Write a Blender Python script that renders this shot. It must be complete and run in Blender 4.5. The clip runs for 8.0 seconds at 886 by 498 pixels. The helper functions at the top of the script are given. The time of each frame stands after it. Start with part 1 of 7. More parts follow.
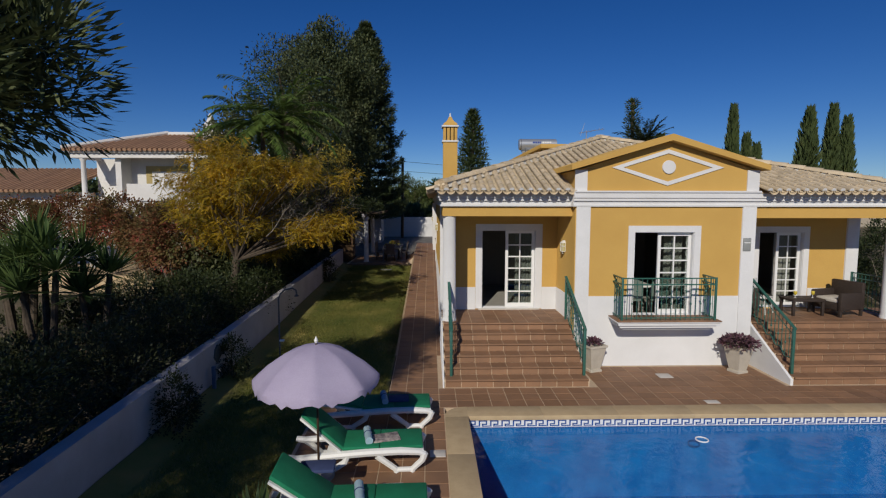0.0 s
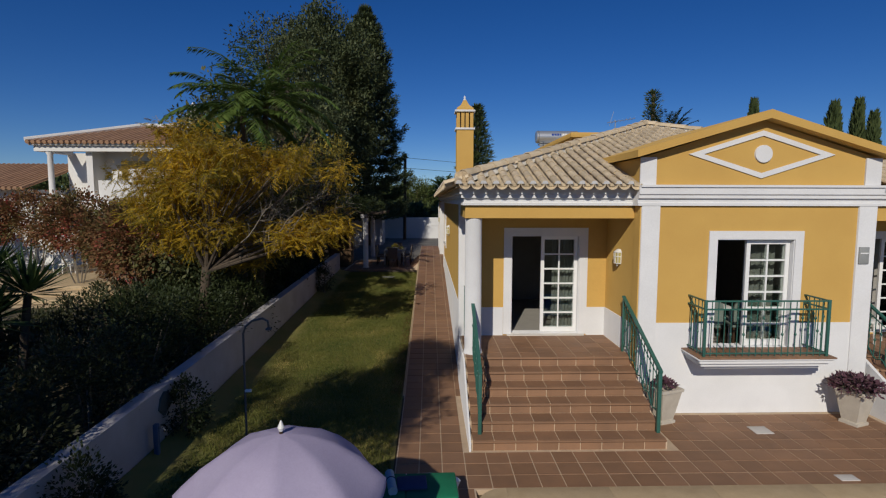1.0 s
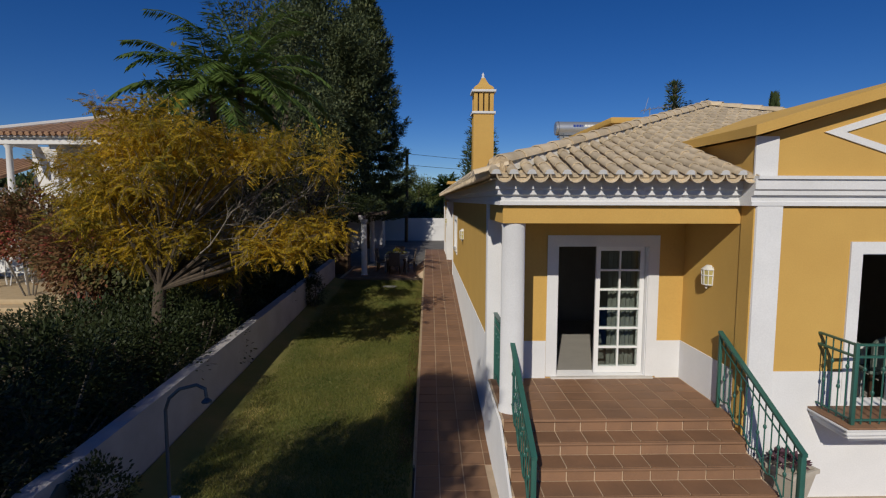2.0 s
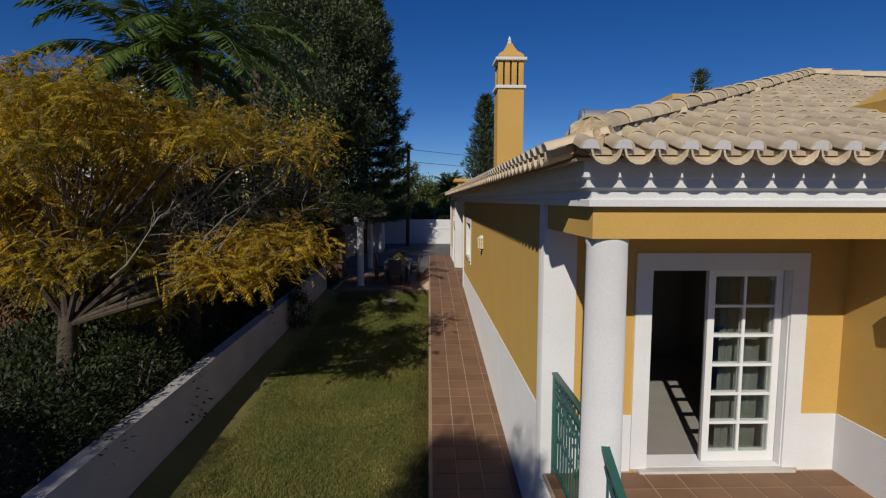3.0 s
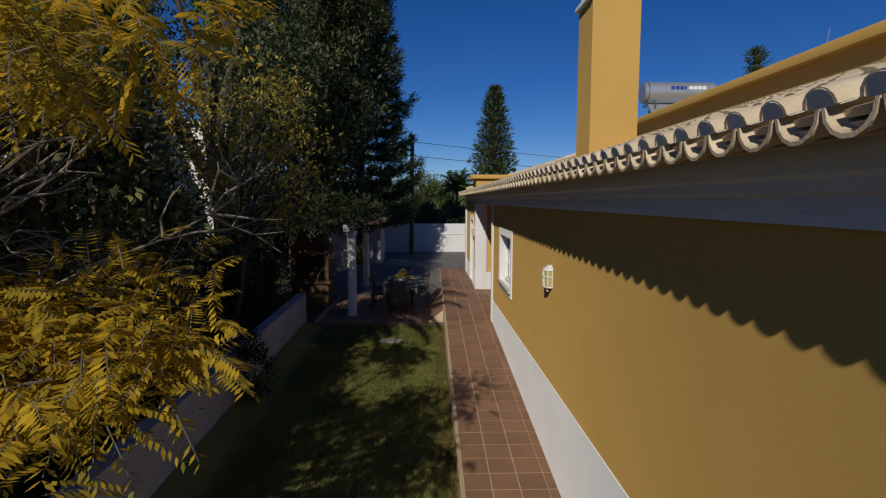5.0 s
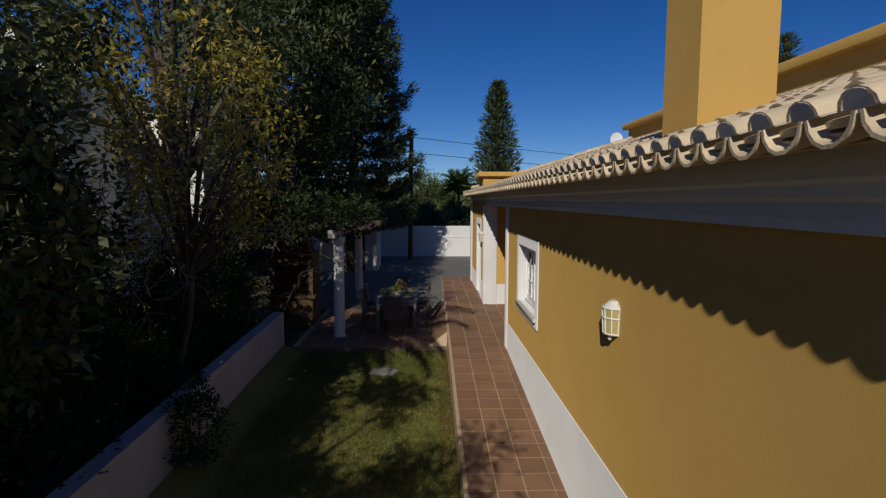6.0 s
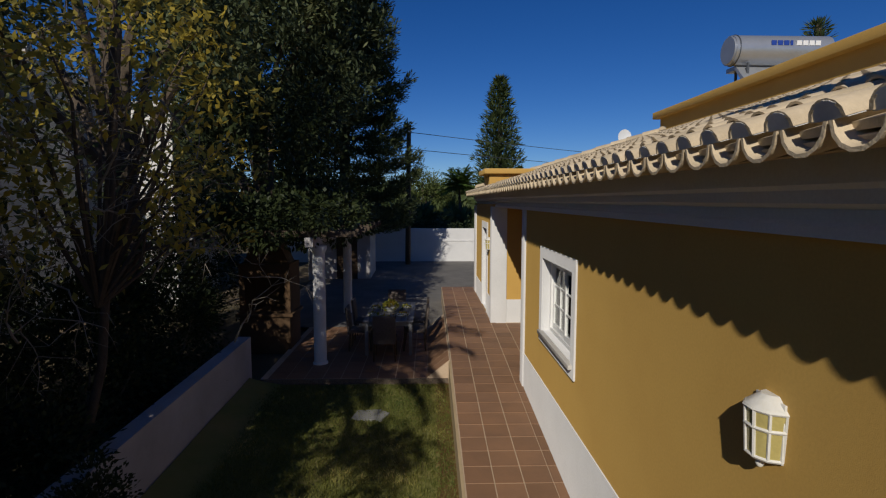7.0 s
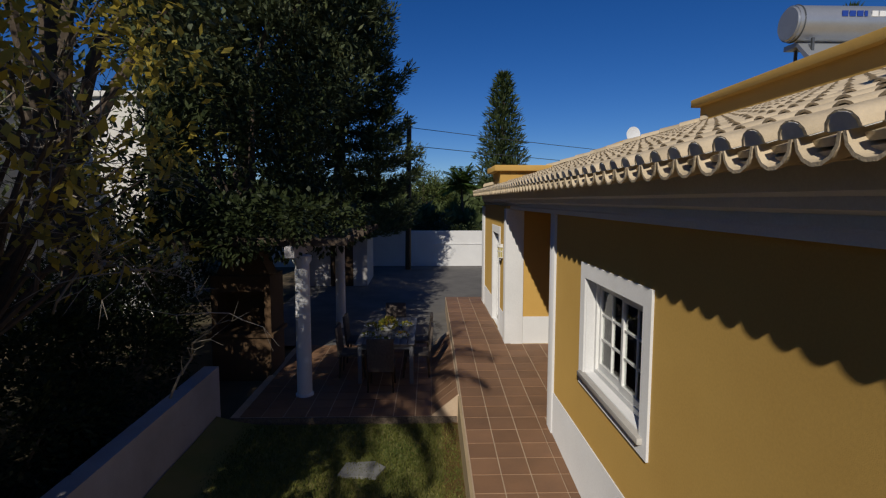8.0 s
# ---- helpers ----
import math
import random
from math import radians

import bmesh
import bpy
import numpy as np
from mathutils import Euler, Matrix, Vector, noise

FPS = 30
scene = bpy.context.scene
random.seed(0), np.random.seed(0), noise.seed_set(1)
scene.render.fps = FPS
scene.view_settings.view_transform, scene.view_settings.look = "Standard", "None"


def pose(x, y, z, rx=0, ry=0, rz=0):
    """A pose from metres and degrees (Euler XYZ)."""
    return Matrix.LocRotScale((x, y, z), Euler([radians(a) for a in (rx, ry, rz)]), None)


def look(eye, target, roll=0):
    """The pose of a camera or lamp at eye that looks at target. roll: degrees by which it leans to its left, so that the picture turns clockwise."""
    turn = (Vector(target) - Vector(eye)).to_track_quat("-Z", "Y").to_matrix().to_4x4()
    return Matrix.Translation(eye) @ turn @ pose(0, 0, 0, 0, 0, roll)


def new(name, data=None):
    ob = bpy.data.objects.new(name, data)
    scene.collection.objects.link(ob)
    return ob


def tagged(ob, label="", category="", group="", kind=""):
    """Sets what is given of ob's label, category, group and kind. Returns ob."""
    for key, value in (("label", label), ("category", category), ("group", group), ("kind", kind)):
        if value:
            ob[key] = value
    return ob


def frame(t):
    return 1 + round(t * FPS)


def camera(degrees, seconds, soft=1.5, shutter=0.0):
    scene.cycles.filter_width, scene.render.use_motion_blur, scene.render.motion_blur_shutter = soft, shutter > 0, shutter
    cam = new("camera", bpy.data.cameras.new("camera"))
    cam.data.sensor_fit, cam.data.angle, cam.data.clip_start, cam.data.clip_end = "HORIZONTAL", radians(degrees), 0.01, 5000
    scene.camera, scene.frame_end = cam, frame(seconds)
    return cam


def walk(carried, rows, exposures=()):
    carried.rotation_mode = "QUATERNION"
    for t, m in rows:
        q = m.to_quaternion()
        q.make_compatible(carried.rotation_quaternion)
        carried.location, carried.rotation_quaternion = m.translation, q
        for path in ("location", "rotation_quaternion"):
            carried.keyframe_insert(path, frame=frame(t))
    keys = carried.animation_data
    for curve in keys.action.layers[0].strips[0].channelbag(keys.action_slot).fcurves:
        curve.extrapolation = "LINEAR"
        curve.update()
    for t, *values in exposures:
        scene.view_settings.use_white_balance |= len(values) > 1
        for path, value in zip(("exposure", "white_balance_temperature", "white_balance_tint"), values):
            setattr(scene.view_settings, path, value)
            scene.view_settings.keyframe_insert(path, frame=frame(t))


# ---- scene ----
cam = camera(80.37, 8.0, soft=1.2)
# seconds, x, y, z, yaw, pitch, roll
ROWS = [
    (0.0, -0.298, 0.027, 3.860, -1.43, -5.22, -0.08),
    (0.5, -0.465, 1.388, 3.839, -1.43, -5.23, -0.10),
    (1.0, -0.633, 2.911, 3.815, -1.44, -5.24, -0.13),
    (1.5, -0.793, 4.230, 3.802, -1.48, -5.26, -0.16),
    (3.0, -1.164, 8.576, 3.777, -1.55, -5.26, -0.15),
    (3.5, -1.273, 9.769, 3.788, -1.54, -5.28, -0.15),
    (4.0, -1.368, 11.026, 3.800, -1.51, -5.26, -0.13),
    (4.5, -1.435, 12.176, 3.813, -1.50, -5.27, -0.11),
    (5.0, -1.529, 13.361, 3.836, -1.49, -5.26, -0.11),
    (6.5, -1.550, 16.654, 3.864, -1.48, -5.26, -0.10),
    (7.0, -1.518, 17.650, 3.878, -1.52, -5.26, -0.10),
    (7.5, -1.550, 18.446, 3.895, -1.51, -5.28, -0.10),
    (8.0, -1.592, 19.310, 3.902, -1.52, -5.28, -0.09),
]
walk(cam, [(t, pose(x, y, z, 90 + pitch, roll, yaw)) for t, x, y, z, yaw, pitch, roll in ROWS])

# ---- world, sun, exposure ----
SUN = Vector((-0.475, -1.63, 1.0)).normalized()
world = bpy.data.worlds.new("world")
scene.world = world
world.use_nodes = True
_n, _l = world.node_tree.nodes, world.node_tree.links
sky = _n.new("ShaderNodeTexSky")
sky.sky_type = "NISHITA"
sky.sun_disc = False
sky.sun_elevation = math.asin(SUN.z)
sky.sun_rotation = math.atan2(SUN.x, SUN.y)
sky.altitude = 50
sky.air_density = 0.75
sky.dust_density = 0.0
sky.ozone_density = 6.0
_n["Background"].inputs["Strength"].default_value = 0.085
deep = _n.new("ShaderNodeHueSaturation")
deep.inputs["Hue"].default_value = 0.512
deep.inputs["Saturation"].default_value = 1.22
_l.new(sky.outputs[0], deep.inputs["Color"])
_l.new(deep.outputs[0], _n["Background"].inputs["Color"])
sun_data = bpy.data.lights.new("sun", "SUN")
sun_data.energy = 4.3
sun_data.angle = radians(0.55)
sun_data.color = (1.0, 0.93, 0.82)
sun = new("sun", sun_data)
sun.matrix_world = look(SUN * 50, (0, 0, 0))
scene.view_settings.exposure = -0.5

# ---- helpers ----


def material(name, base, rough=0.6, metal=0.0, second=None, scale=6.0, amount=0.5, fine=60.0, bump=0.15, bump_scale=80.0,
             per_object=0.0, spec=0.3, streak=None, chalky=0.0):
    """A procedural surface: a base colour that wanders to a second one at a coarse and a fine scale, with relief."""
    m = bpy.data.materials.new(name)
    m.use_nodes = True
    n, l = m.node_tree.nodes, m.node_tree.links
    b = n["Principled BSDF"]
    b.inputs["Roughness"].default_value = rough
    b.inputs["Metallic"].default_value = metal
    b.inputs["Specular IOR Level"].default_value = spec
    b.inputs["Diffuse Roughness"].default_value = chalky
    pos = n.new("ShaderNodeNewGeometry")
    if second is None:
        second = tuple(c * 0.82 for c in base)
    vec = pos.outputs["Position"]
    if streak:
        mp = n.new("ShaderNodeMapping")
        mp.inputs["Scale"].default_value = streak
        l.new(vec, mp.inputs["Vector"])
        vec = mp.outputs[0]
    coarse = n.new("ShaderNodeTexNoise")
    coarse.inputs["Scale"].default_value = scale
    coarse.inputs["Detail"].default_value = 5
    coarse.inputs["Roughness"].default_value = 0.6
    l.new(vec, coarse.inputs["Vector"])
    grain = n.new("ShaderNodeTexNoise")
    grain.inputs["Scale"].default_value = fine
    grain.inputs["Detail"].default_value = 3
    l.new(pos.outputs["Position"], grain.inputs["Vector"])
    ramp = n.new("ShaderNodeMapRange")
    ramp.inputs["From Min"].default_value = 0.35
    ramp.inputs["From Max"].default_value = 0.68
    ramp.inputs["To Max"].default_value = amount
    l.new(coarse.outputs["Fac"], ramp.inputs["Value"])
    mix = n.new("ShaderNodeMix")
    mix.data_type = "RGBA"
    mix.inputs["A"].default_value = (*base, 1)
    mix.inputs["B"].default_value = (*second, 1)
    l.new(ramp.outputs[0], mix.inputs["Factor"])
    hsv = n.new("ShaderNodeHueSaturation")
    l.new(mix.outputs["Result"], hsv.inputs["Color"])
    val = n.new("ShaderNodeMapRange")
    val.inputs["To Min"].default_value = 0.9
    val.inputs["To Max"].default_value = 1.1
    l.new(grain.outputs["Fac"], val.inputs["Value"])
    out = val.outputs[0]
    if per_object:
        info = n.new("ShaderNodeObjectInfo")
        geo = pos.outputs["Random Per Island"]
        add = n.new("ShaderNodeMath")
        add.operation = "ADD"
        l.new(info.outputs["Random"], add.inputs[0])
        l.new(geo, add.inputs[1])
        fr = n.new("ShaderNodeMath")
        fr.operation = "FRACT"
        l.new(add.outputs[0], fr.inputs[0])
        mr = n.new("ShaderNodeMapRange")
        mr.inputs["To Min"].default_value = 1 - per_object
        mr.inputs["To Max"].default_value = 1 + per_object
        l.new(fr.outputs[0], mr.inputs["Value"])
        mul = n.new("ShaderNodeMath")
        mul.operation = "MULTIPLY"
        l.new(out, mul.inputs[0])
        l.new(mr.outputs[0], mul.inputs[1])
        out = mul.outputs[0]
    l.new(out, hsv.inputs["Value"])
    l.new(hsv.outputs[0], b.inputs["Base Color"])
    if bump:
        bn = n.new("ShaderNodeTexNoise")
        bn.inputs["Scale"].default_value = bump_scale
        bn.inputs["Detail"].default_value = 4
        l.new(pos.outputs["Position"], bn.inputs["Vector"])
        bp = n.new("ShaderNodeBump")
        bp.inputs["Strength"].default_value = bump
        bp.inputs["Distance"].default_value = 0.01
        l.new(bn.outputs["Fac"], bp.inputs["Height"])
        l.new(bp.outputs[0], b.inputs["Normal"])
    return m


def leafy(name, base, second, third=None, rough=0.55, through_light=0.35):
    """Foliage: the colour varies leaf by leaf, and some light passes through."""
    m = bpy.data.materials.new(name)
    m.use_nodes = True
    n, l = m.node_tree.nodes, m.node_tree.links
    b = n["Principled BSDF"]
    b.inputs["Roughness"].default_value = rough
    b.inputs["Specular IOR Level"].default_value = 0.25
    g = n.new("ShaderNodeNewGeometry")
    ramp = n.new("ShaderNodeValToRGB")
    ramp.color_ramp.elements[0].color = (*base, 1)
    ramp.color_ramp.elements[1].color = (*second, 1)
    if third:
        e = ramp.color_ramp.elements.new(0.75)
        e.color = (*second, 1)
        ramp.color_ramp.elements[-1].color = (*third, 1)
    noise_tex = n.new("ShaderNodeTexNoise")
    noise_tex.inputs["Scale"].default_value = 0.9
    noise_tex.inputs["Detail"].default_value = 3
    l.new(g.outputs["Position"], noise_tex.inputs["Vector"])
    a = n.new("ShaderNodeMath")
    a.operation = "MULTIPLY_ADD"
    a.inputs[1].default_value = 0.5
    l.new(g.outputs["Random Per Island"], a.inputs[0])
    s2 = n.new("ShaderNodeMath")
    s2.operation = "MULTIPLY_ADD"
    s2.inputs[1].default_value = 1.6
    s2.inputs[2].default_value = -0.55
    l.new(noise_tex.outputs["Fac"], s2.inputs[0])
    l.new(s2.outputs[0], a.inputs[2])
    l.new(a.outputs[0], ramp.inputs["Fac"])
    l.new(ramp.outputs[0], b.inputs["Base Color"])
    t = n.new("ShaderNodeBsdfTranslucent")
    l.new(ramp.outputs[0], t.inputs["Color"])
    mix = n.new("ShaderNodeMixShader")
    mix.inputs[0].default_value = through_light
    l.new(b.outputs[0], mix.inputs[1])
    l.new(t.outputs[0], mix.inputs[2])
    l.new(mix.outputs[0], n["Material Output"].inputs["Surface"])
    return m


def box(bm, x0, x1, y0, y1, z0, z1, bevel=0.0):
    vs = [bm.verts.new((x, y, z)) for z in (z0, z1) for y in (y0, y1) for x in (x0, x1)]
    fs = [bm.faces.new([vs[i] for i in q]) for q in ((0, 2, 3, 1), (4, 5, 7, 6), (0, 1, 5, 4), (2, 6, 7, 3), (0, 4, 6, 2), (1, 3, 7, 5))]
    if bevel:
        es = list({e for f in fs for e in f.edges})
        bmesh.ops.bevel(bm, geom=es, offset=bevel, segments=2, affect="EDGES", profile=0.5)
    return bm


def boxes(rows, bevel=0.0):
    bm = bmesh.new()
    for r in rows:
        box(bm, *r, bevel=bevel)
    return bm


def prism(bm, outline, axis, a, b):
    """A closed outline of two-number points, drawn out along an axis from a to b."""
    def at(p, d):
        return {"x": (d, p[0], p[1]), "y": (p[0], d, p[1]), "z": (p[0], p[1], d)}[axis]
    lo = [bm.verts.new(at(p, a)) for p in outline]
    hi = [bm.verts.new(at(p, b)) for p in outline]
    k = len(outline)
    bm.faces.new(lo)
    bm.faces.new(hi[::-1])
    for i in range(k):
        bm.faces.new((lo[i], hi[i], hi[(i + 1) % k], lo[(i + 1) % k]))
    bmesh.ops.recalc_face_normals(bm, faces=bm.faces[:])
    return bm


def lathe(bm, profile, at=(0, 0, 0), n=24):
    """Turn a profile of (radius, z) about the upright through at."""
    rings = []
    for r, z in profile:
        rings.append([bm.verts.new((at[0] + r * math.cos(6.28319 * i / n), at[1] + r * math.sin(6.28319 * i / n), at[2] + z)) for i in range(n)])
    for a, b in zip(rings, rings[1:]):
        for i in range(n):
            bm.faces.new((a[i], a[(i + 1) % n], b[(i + 1) % n], b[i]))
    bm.faces.new(rings[0][::-1])
    bm.faces.new(rings[-1])
    return bm


def tube(bm, pts, r, n=8, taper=None):
    """A round bar along points; r may be a list."""
    rs = r if isinstance(r, (list, tuple)) else [r] * len(pts)
    pts = [Vector(p) for p in pts]
    rings = []
    for i, p in enumerate(pts):
        d = (pts[min(i + 1, len(pts) - 1)] - pts[max(i - 1, 0)]).normalized()
        u = d.cross(Vector((0, 0, 1)))
        if u.length < 0.05:
            u = d.cross(Vector((0, 1, 0)))
        u.normalize()
        v = d.cross(u)
        rings.append([bm.verts.new(p + (u * math.cos(6.28319 * k / n) + v * math.sin(6.28319 * k / n)) * rs[i]) for k in range(n)])
    for a, b in zip(rings, rings[1:]):
        for k in range(n):
            bm.faces.new((a[k], a[(k + 1) % n], b[(k + 1) % n], b[k]))
    bm.faces.new(rings[0][::-1])
    bm.faces.new(rings[-1])
    return bm


def part(name, bm, mat, parent=None, label="", smooth=False):
    """Links a bmesh as one mesh object under a thing or a part."""
    me = bpy.data.meshes.new(name)
    bmesh.ops.recalc_face_normals(bm, faces=bm.faces[:])
    bm.to_mesh(me)
    bm.free()
    me.materials.append(mat)
    me.polygons.foreach_set("use_smooth", [smooth] * len(me.polygons))
    me.set_sharp_from_angle(angle=radians(40))
    ob = new(name, me)
    if parent:
        ob.parent = parent
    if label:
        ob["label"] = label
    return ob


def thing(name, label, category, group="", at=(0, 0, 0), turn=0.0, kind=""):
    ob = new(name)
    ob.matrix_basis = pose(*at, 0, 0, turn)
    return tagged(ob, label, category, group, kind)


def structure(name, bm, mat, label, category, smooth=False):
    return tagged(part(name, bm, mat, smooth=smooth), label, category, kind="structure")


def raw(name, verts, faces, mat, parent=None, smooth=False):
    """One mesh from arrays of corners and equal-sided faces."""
    verts = np.asarray(verts, dtype=np.float32).reshape(-1, 3)
    faces = np.asarray(faces, dtype=np.int32)
    me = bpy.data.meshes.new(name)
    k = faces.shape[1]
    me.vertices.add(len(verts))
    me.vertices.foreach_set("co", verts.ravel())
    me.loops.add(faces.size)
    me.loops.foreach_set("vertex_index", faces.ravel())
    me.polygons.add(len(faces))
    me.polygons.foreach_set("loop_start", np.arange(0, faces.size, k, dtype=np.int32))
    me.update(calc_edges=True)
    me.polygons.foreach_set("use_smooth", [smooth] * len(me.polygons))
    me.materials.append(mat)
    ob = new(name, me)
    if parent:
        ob.parent = parent
    return ob


# ---- materials ----
YELLOW = material("yellow_render", (0.615, 0.39, 0.108), 0.85, second=(0.55, 0.335, 0.09), scale=1.2, amount=0.6, bump=0.12, bump_scale=160, chalky=0.35)
WHITE = material("white_render", (0.74, 0.74, 0.735), 0.8, second=(0.64, 0.64, 0.635), scale=1.6, amount=0.5, bump=0.12, bump_scale=140, chalky=0.5)
OLDWHITE = material("weathered_white_render", (0.54, 0.52, 0.52), 0.9, second=(0.38, 0.36, 0.35), scale=1.3, amount=0.7, bump=0.3, bump_scale=60)
FRAME = material("white_lacquer", (0.82, 0.82, 0.80), 0.35, second=(0.76, 0.76, 0.74), scale=4, amount=0.4, bump=0.02)
CLAY = material("clay_roof_tile", (0.66, 0.54, 0.37), 0.85, second=(0.45, 0.365, 0.245), scale=5, amount=0.7, bump=0.3, bump_scale=90, per_object=0.14)
MORTAR = material("pale_mortar", (0.70, 0.67, 0.60), 0.9, second=(0.45, 0.43, 0.38), scale=9, amount=0.6, bump=0.3)
TERRA = material("terracotta_floor_tile", (0.30, 0.168, 0.094), 0.6, second=(0.215, 0.126, 0.077), scale=2.2, amount=0.7, bump=0.08, bump_scale=60, per_object=0.13)
GROUT = material("sandy_grout", (0.60, 0.46, 0.32), 0.9, second=(0.44, 0.33, 0.22), scale=5, amount=0.6)
GREENIRON = material("green_painted_iron", (0.035, 0.13, 0.10), 0.4, second=(0.03, 0.10, 0.08), scale=8, amount=0.6, bump=0.1, spec=0.5)
COPING = material("sandstone_coping", (0.52, 0.40, 0.24), 0.8, second=(0.42, 0.31, 0.18), scale=4, amount=0.7, bump=0.25, bump_scale=50)
# inner walls darker than pale plaster: the rooms' dimness is in the colour
ROOM = material("dimmed_room_plaster", (0.28, 0.26, 0.23), 0.9)
ROOMFLOOR = material("room_floor_stone", (0.42, 0.40, 0.36), 0.5, second=(0.34, 0.32, 0.29), scale=3)
ASPHALT = material("grey_yard", (0.20, 0.19, 0.175), 0.9, second=(0.13, 0.125, 0.115), scale=1.5, amount=0.8, bump=0.3, bump_scale=40)
SOIL = material("dry_soil", (0.16, 0.12, 0.075), 0.95, second=(0.085, 0.08, 0.04), scale=0.6, amount=0.9, bump=0.5, bump_scale=20)
TURF = material("short_turf", (0.17, 0.185, 0.05), 0.9, second=(0.27, 0.22, 0.075), scale=1.1, amount=0.9, fine=120, bump=0.6, bump_scale=120)
BARK = material("rough_bark", (0.11, 0.085, 0.06), 0.95, second=(0.06, 0.045, 0.035), scale=9, amount=0.8, bump=0.8, bump_scale=30)
TWIG = material("grey_twig", (0.20, 0.17, 0.13), 0.9, second=(0.12, 0.10, 0.08), scale=9)

# ---- ground ----


def ground_z(x, y):
    """Height of the garden, which climbs gently away from the pool."""
    pts = ((-900, -0.08), (9.8, -0.08), (13.0, -0.04), (27.0, 0.50), (34.0, 0.55), (42.0, 0.95), (60, 1.0), (900, 1.0))
    for (a, za), (b, zb) in zip(pts, pts[1:]):
        if y <= b:
            return za + (zb - za) * (y - a) / (b - a)
    return pts[-1][1]


def path_z(y):
    """Height of the paved ramp beside the house."""
    return 0.0 if y < 12.9 else 0.95 * (y - 12.9) / 13.3 if y < 26.2 else 0.95 + 0.19 * (y - 26.2) / 3.1 if y < 29.3 else 1.14


POOL = (0.36, 9.6, 3.6, 9.13)
bm = bmesh.new()
xs = [-900, -300, -120, -60, -30, -15, -9, -5, -3, -1.1, 0.2, 0.36, 9.6, 11, 16, 30, 60, 150, 900]
ys = [-900, -200, -50, -15, -4, 0, 3.6, 9.13, 9.8, 13, 16, 20, 24, 27, 30, 34, 38, 42, 60, 120, 300, 900]
vv = {(i, j): bm.verts.new((x, y, ground_z(x, y))) for i, x in enumerate(xs) for j, y in enumerate(ys)}
for i in range(len(xs) - 1):
    for j in range(len(ys) - 1):
        if xs[i] >= POOL[0] and xs[i + 1] <= POOL[1] and ys[j] >= POOL[2] and ys[j + 1] <= POOL[3]:
            continue
        bm.faces.new((vv[i, j], vv[i + 1, j], vv[i + 1, j + 1], vv[i, j + 1]))
structure("ground", bm, SOIL, "dry brown garden soil sloping up from the pool", "ground")

# lawn beside the path
bm = bmesh.new()
ly = [9.9 + 17.1 * i / 40 for i in range(41)]
lx = [-4.78 + 3.62 * i / 12 for i in range(13)]
g = [[bm.verts.new((x, y, ground_z(x, y) + 0.03 + 0.14 * max(0.0, (-4.0 - x) / 0.78) ** 2 + 0.015 * noise.noise((x * 0.9, y * 0.9, 0)))) for x in lx] for y in ly]
for a, b in zip(g, g[1:]):
    for i in range(12):
        bm.faces.new((a[i], a[i + 1], b[i + 1], b[i]))
lower = [(-4.78 + 2.34 * i / 8, 3.0 + 6.9 * j / 16) for j in range(17) for i in range(9)]
lv = [bm.verts.new((x, y, -0.045 + 0.14 * max(0.0, (-4.0 - x) / 0.78) ** 2 + 0.02 * noise.noise((x, y, 3)))) for x, y in lower]
for j in range(16):
    for i in range(8):
        bm.faces.new((lv[j * 9 + i], lv[j * 9 + i + 1], lv[j * 9 + i + 10], lv[j * 9 + i + 9]))
lawn = structure("lawn", bm, TURF, "short green and straw-coloured lawn beside the tiled path", "lawn", smooth=True)

# front patio base and side ramp base, on which the floor tiles lie
patio = structure("pavement_patio", boxes([(-1.13, 13.0, 9.55, 13.0, -0.4, -0.006), (-2.42, -0.02, 3.0, 9.548, -0.4, -0.006)]), GROUT,
                  "terracotta tiled patio with pale joints round the pool", "patio")
bm = bmesh.new()
prism(bm, [(13.0, -0.4), (13.0, 0.001), (26.2, 0.944), (29.3, 1.134), (34.2, 1.134), (34.2, -0.4)], "x", -1.13, 0.0)
prism(bm, [(26.02, -0.2), (26.02, 0.931), (29.3, 1.134), (29.3, -0.2)], "x", 0.001, 1.6)
ramp = structure("pavement_ramp", bm, GROUT, "narrow terracotta tiled ramp along the house wall", "path")
structure("kerb", prism(bmesh.new(), [(12.9, -0.2), (12.9, 0.012), (26.9, 0.995), (26.9, 0.3)], "x", -1.165, -1.13), COPING, "thin pale kerb along the tiled ramp", "kerb")
dining = structure("pavement_dining", boxes([(-4.6, -1.132, 27.05, 31.05, -0.2, 0.624)]), GROUT, "terracotta tiled dining terrace", "terrace")
structure("trim_terrace_edge", boxes([(-4.6, -1.17, 27.02, 27.05, 0.35, 0.626)], 0.004), material("pebbled_edge", (0.20, 0.155, 0.11), 0.9, second=(0.09, 0.07, 0.055), scale=40, amount=1.0, bump=0.6, bump_scale=60), "pebbled brown edge of the dining terrace", "terrace edge")
bm = bmesh.new()
prism(bm, [(-1.56, 0.5), (-1.56, 0.628), (-1.134, 0.97), (-1.134, 0.5)], "y", 27.06, 31.0)
structure("pavement_fillet", bm, GROUT, "sloping tiled strip between terrace and ramp", "terrace")
bm = bmesh.new()
q = [bm.verts.new(p) for p in ((-6, 31.0, 0.63), (14, 31.0, 0.63), (14, 42.6, 0.99), (-6, 42.6, 0.99))]
bm.faces.new(q)
structure("road_yard", bm, ASPHALT, "grey paved yard in dappled shade", "yard")

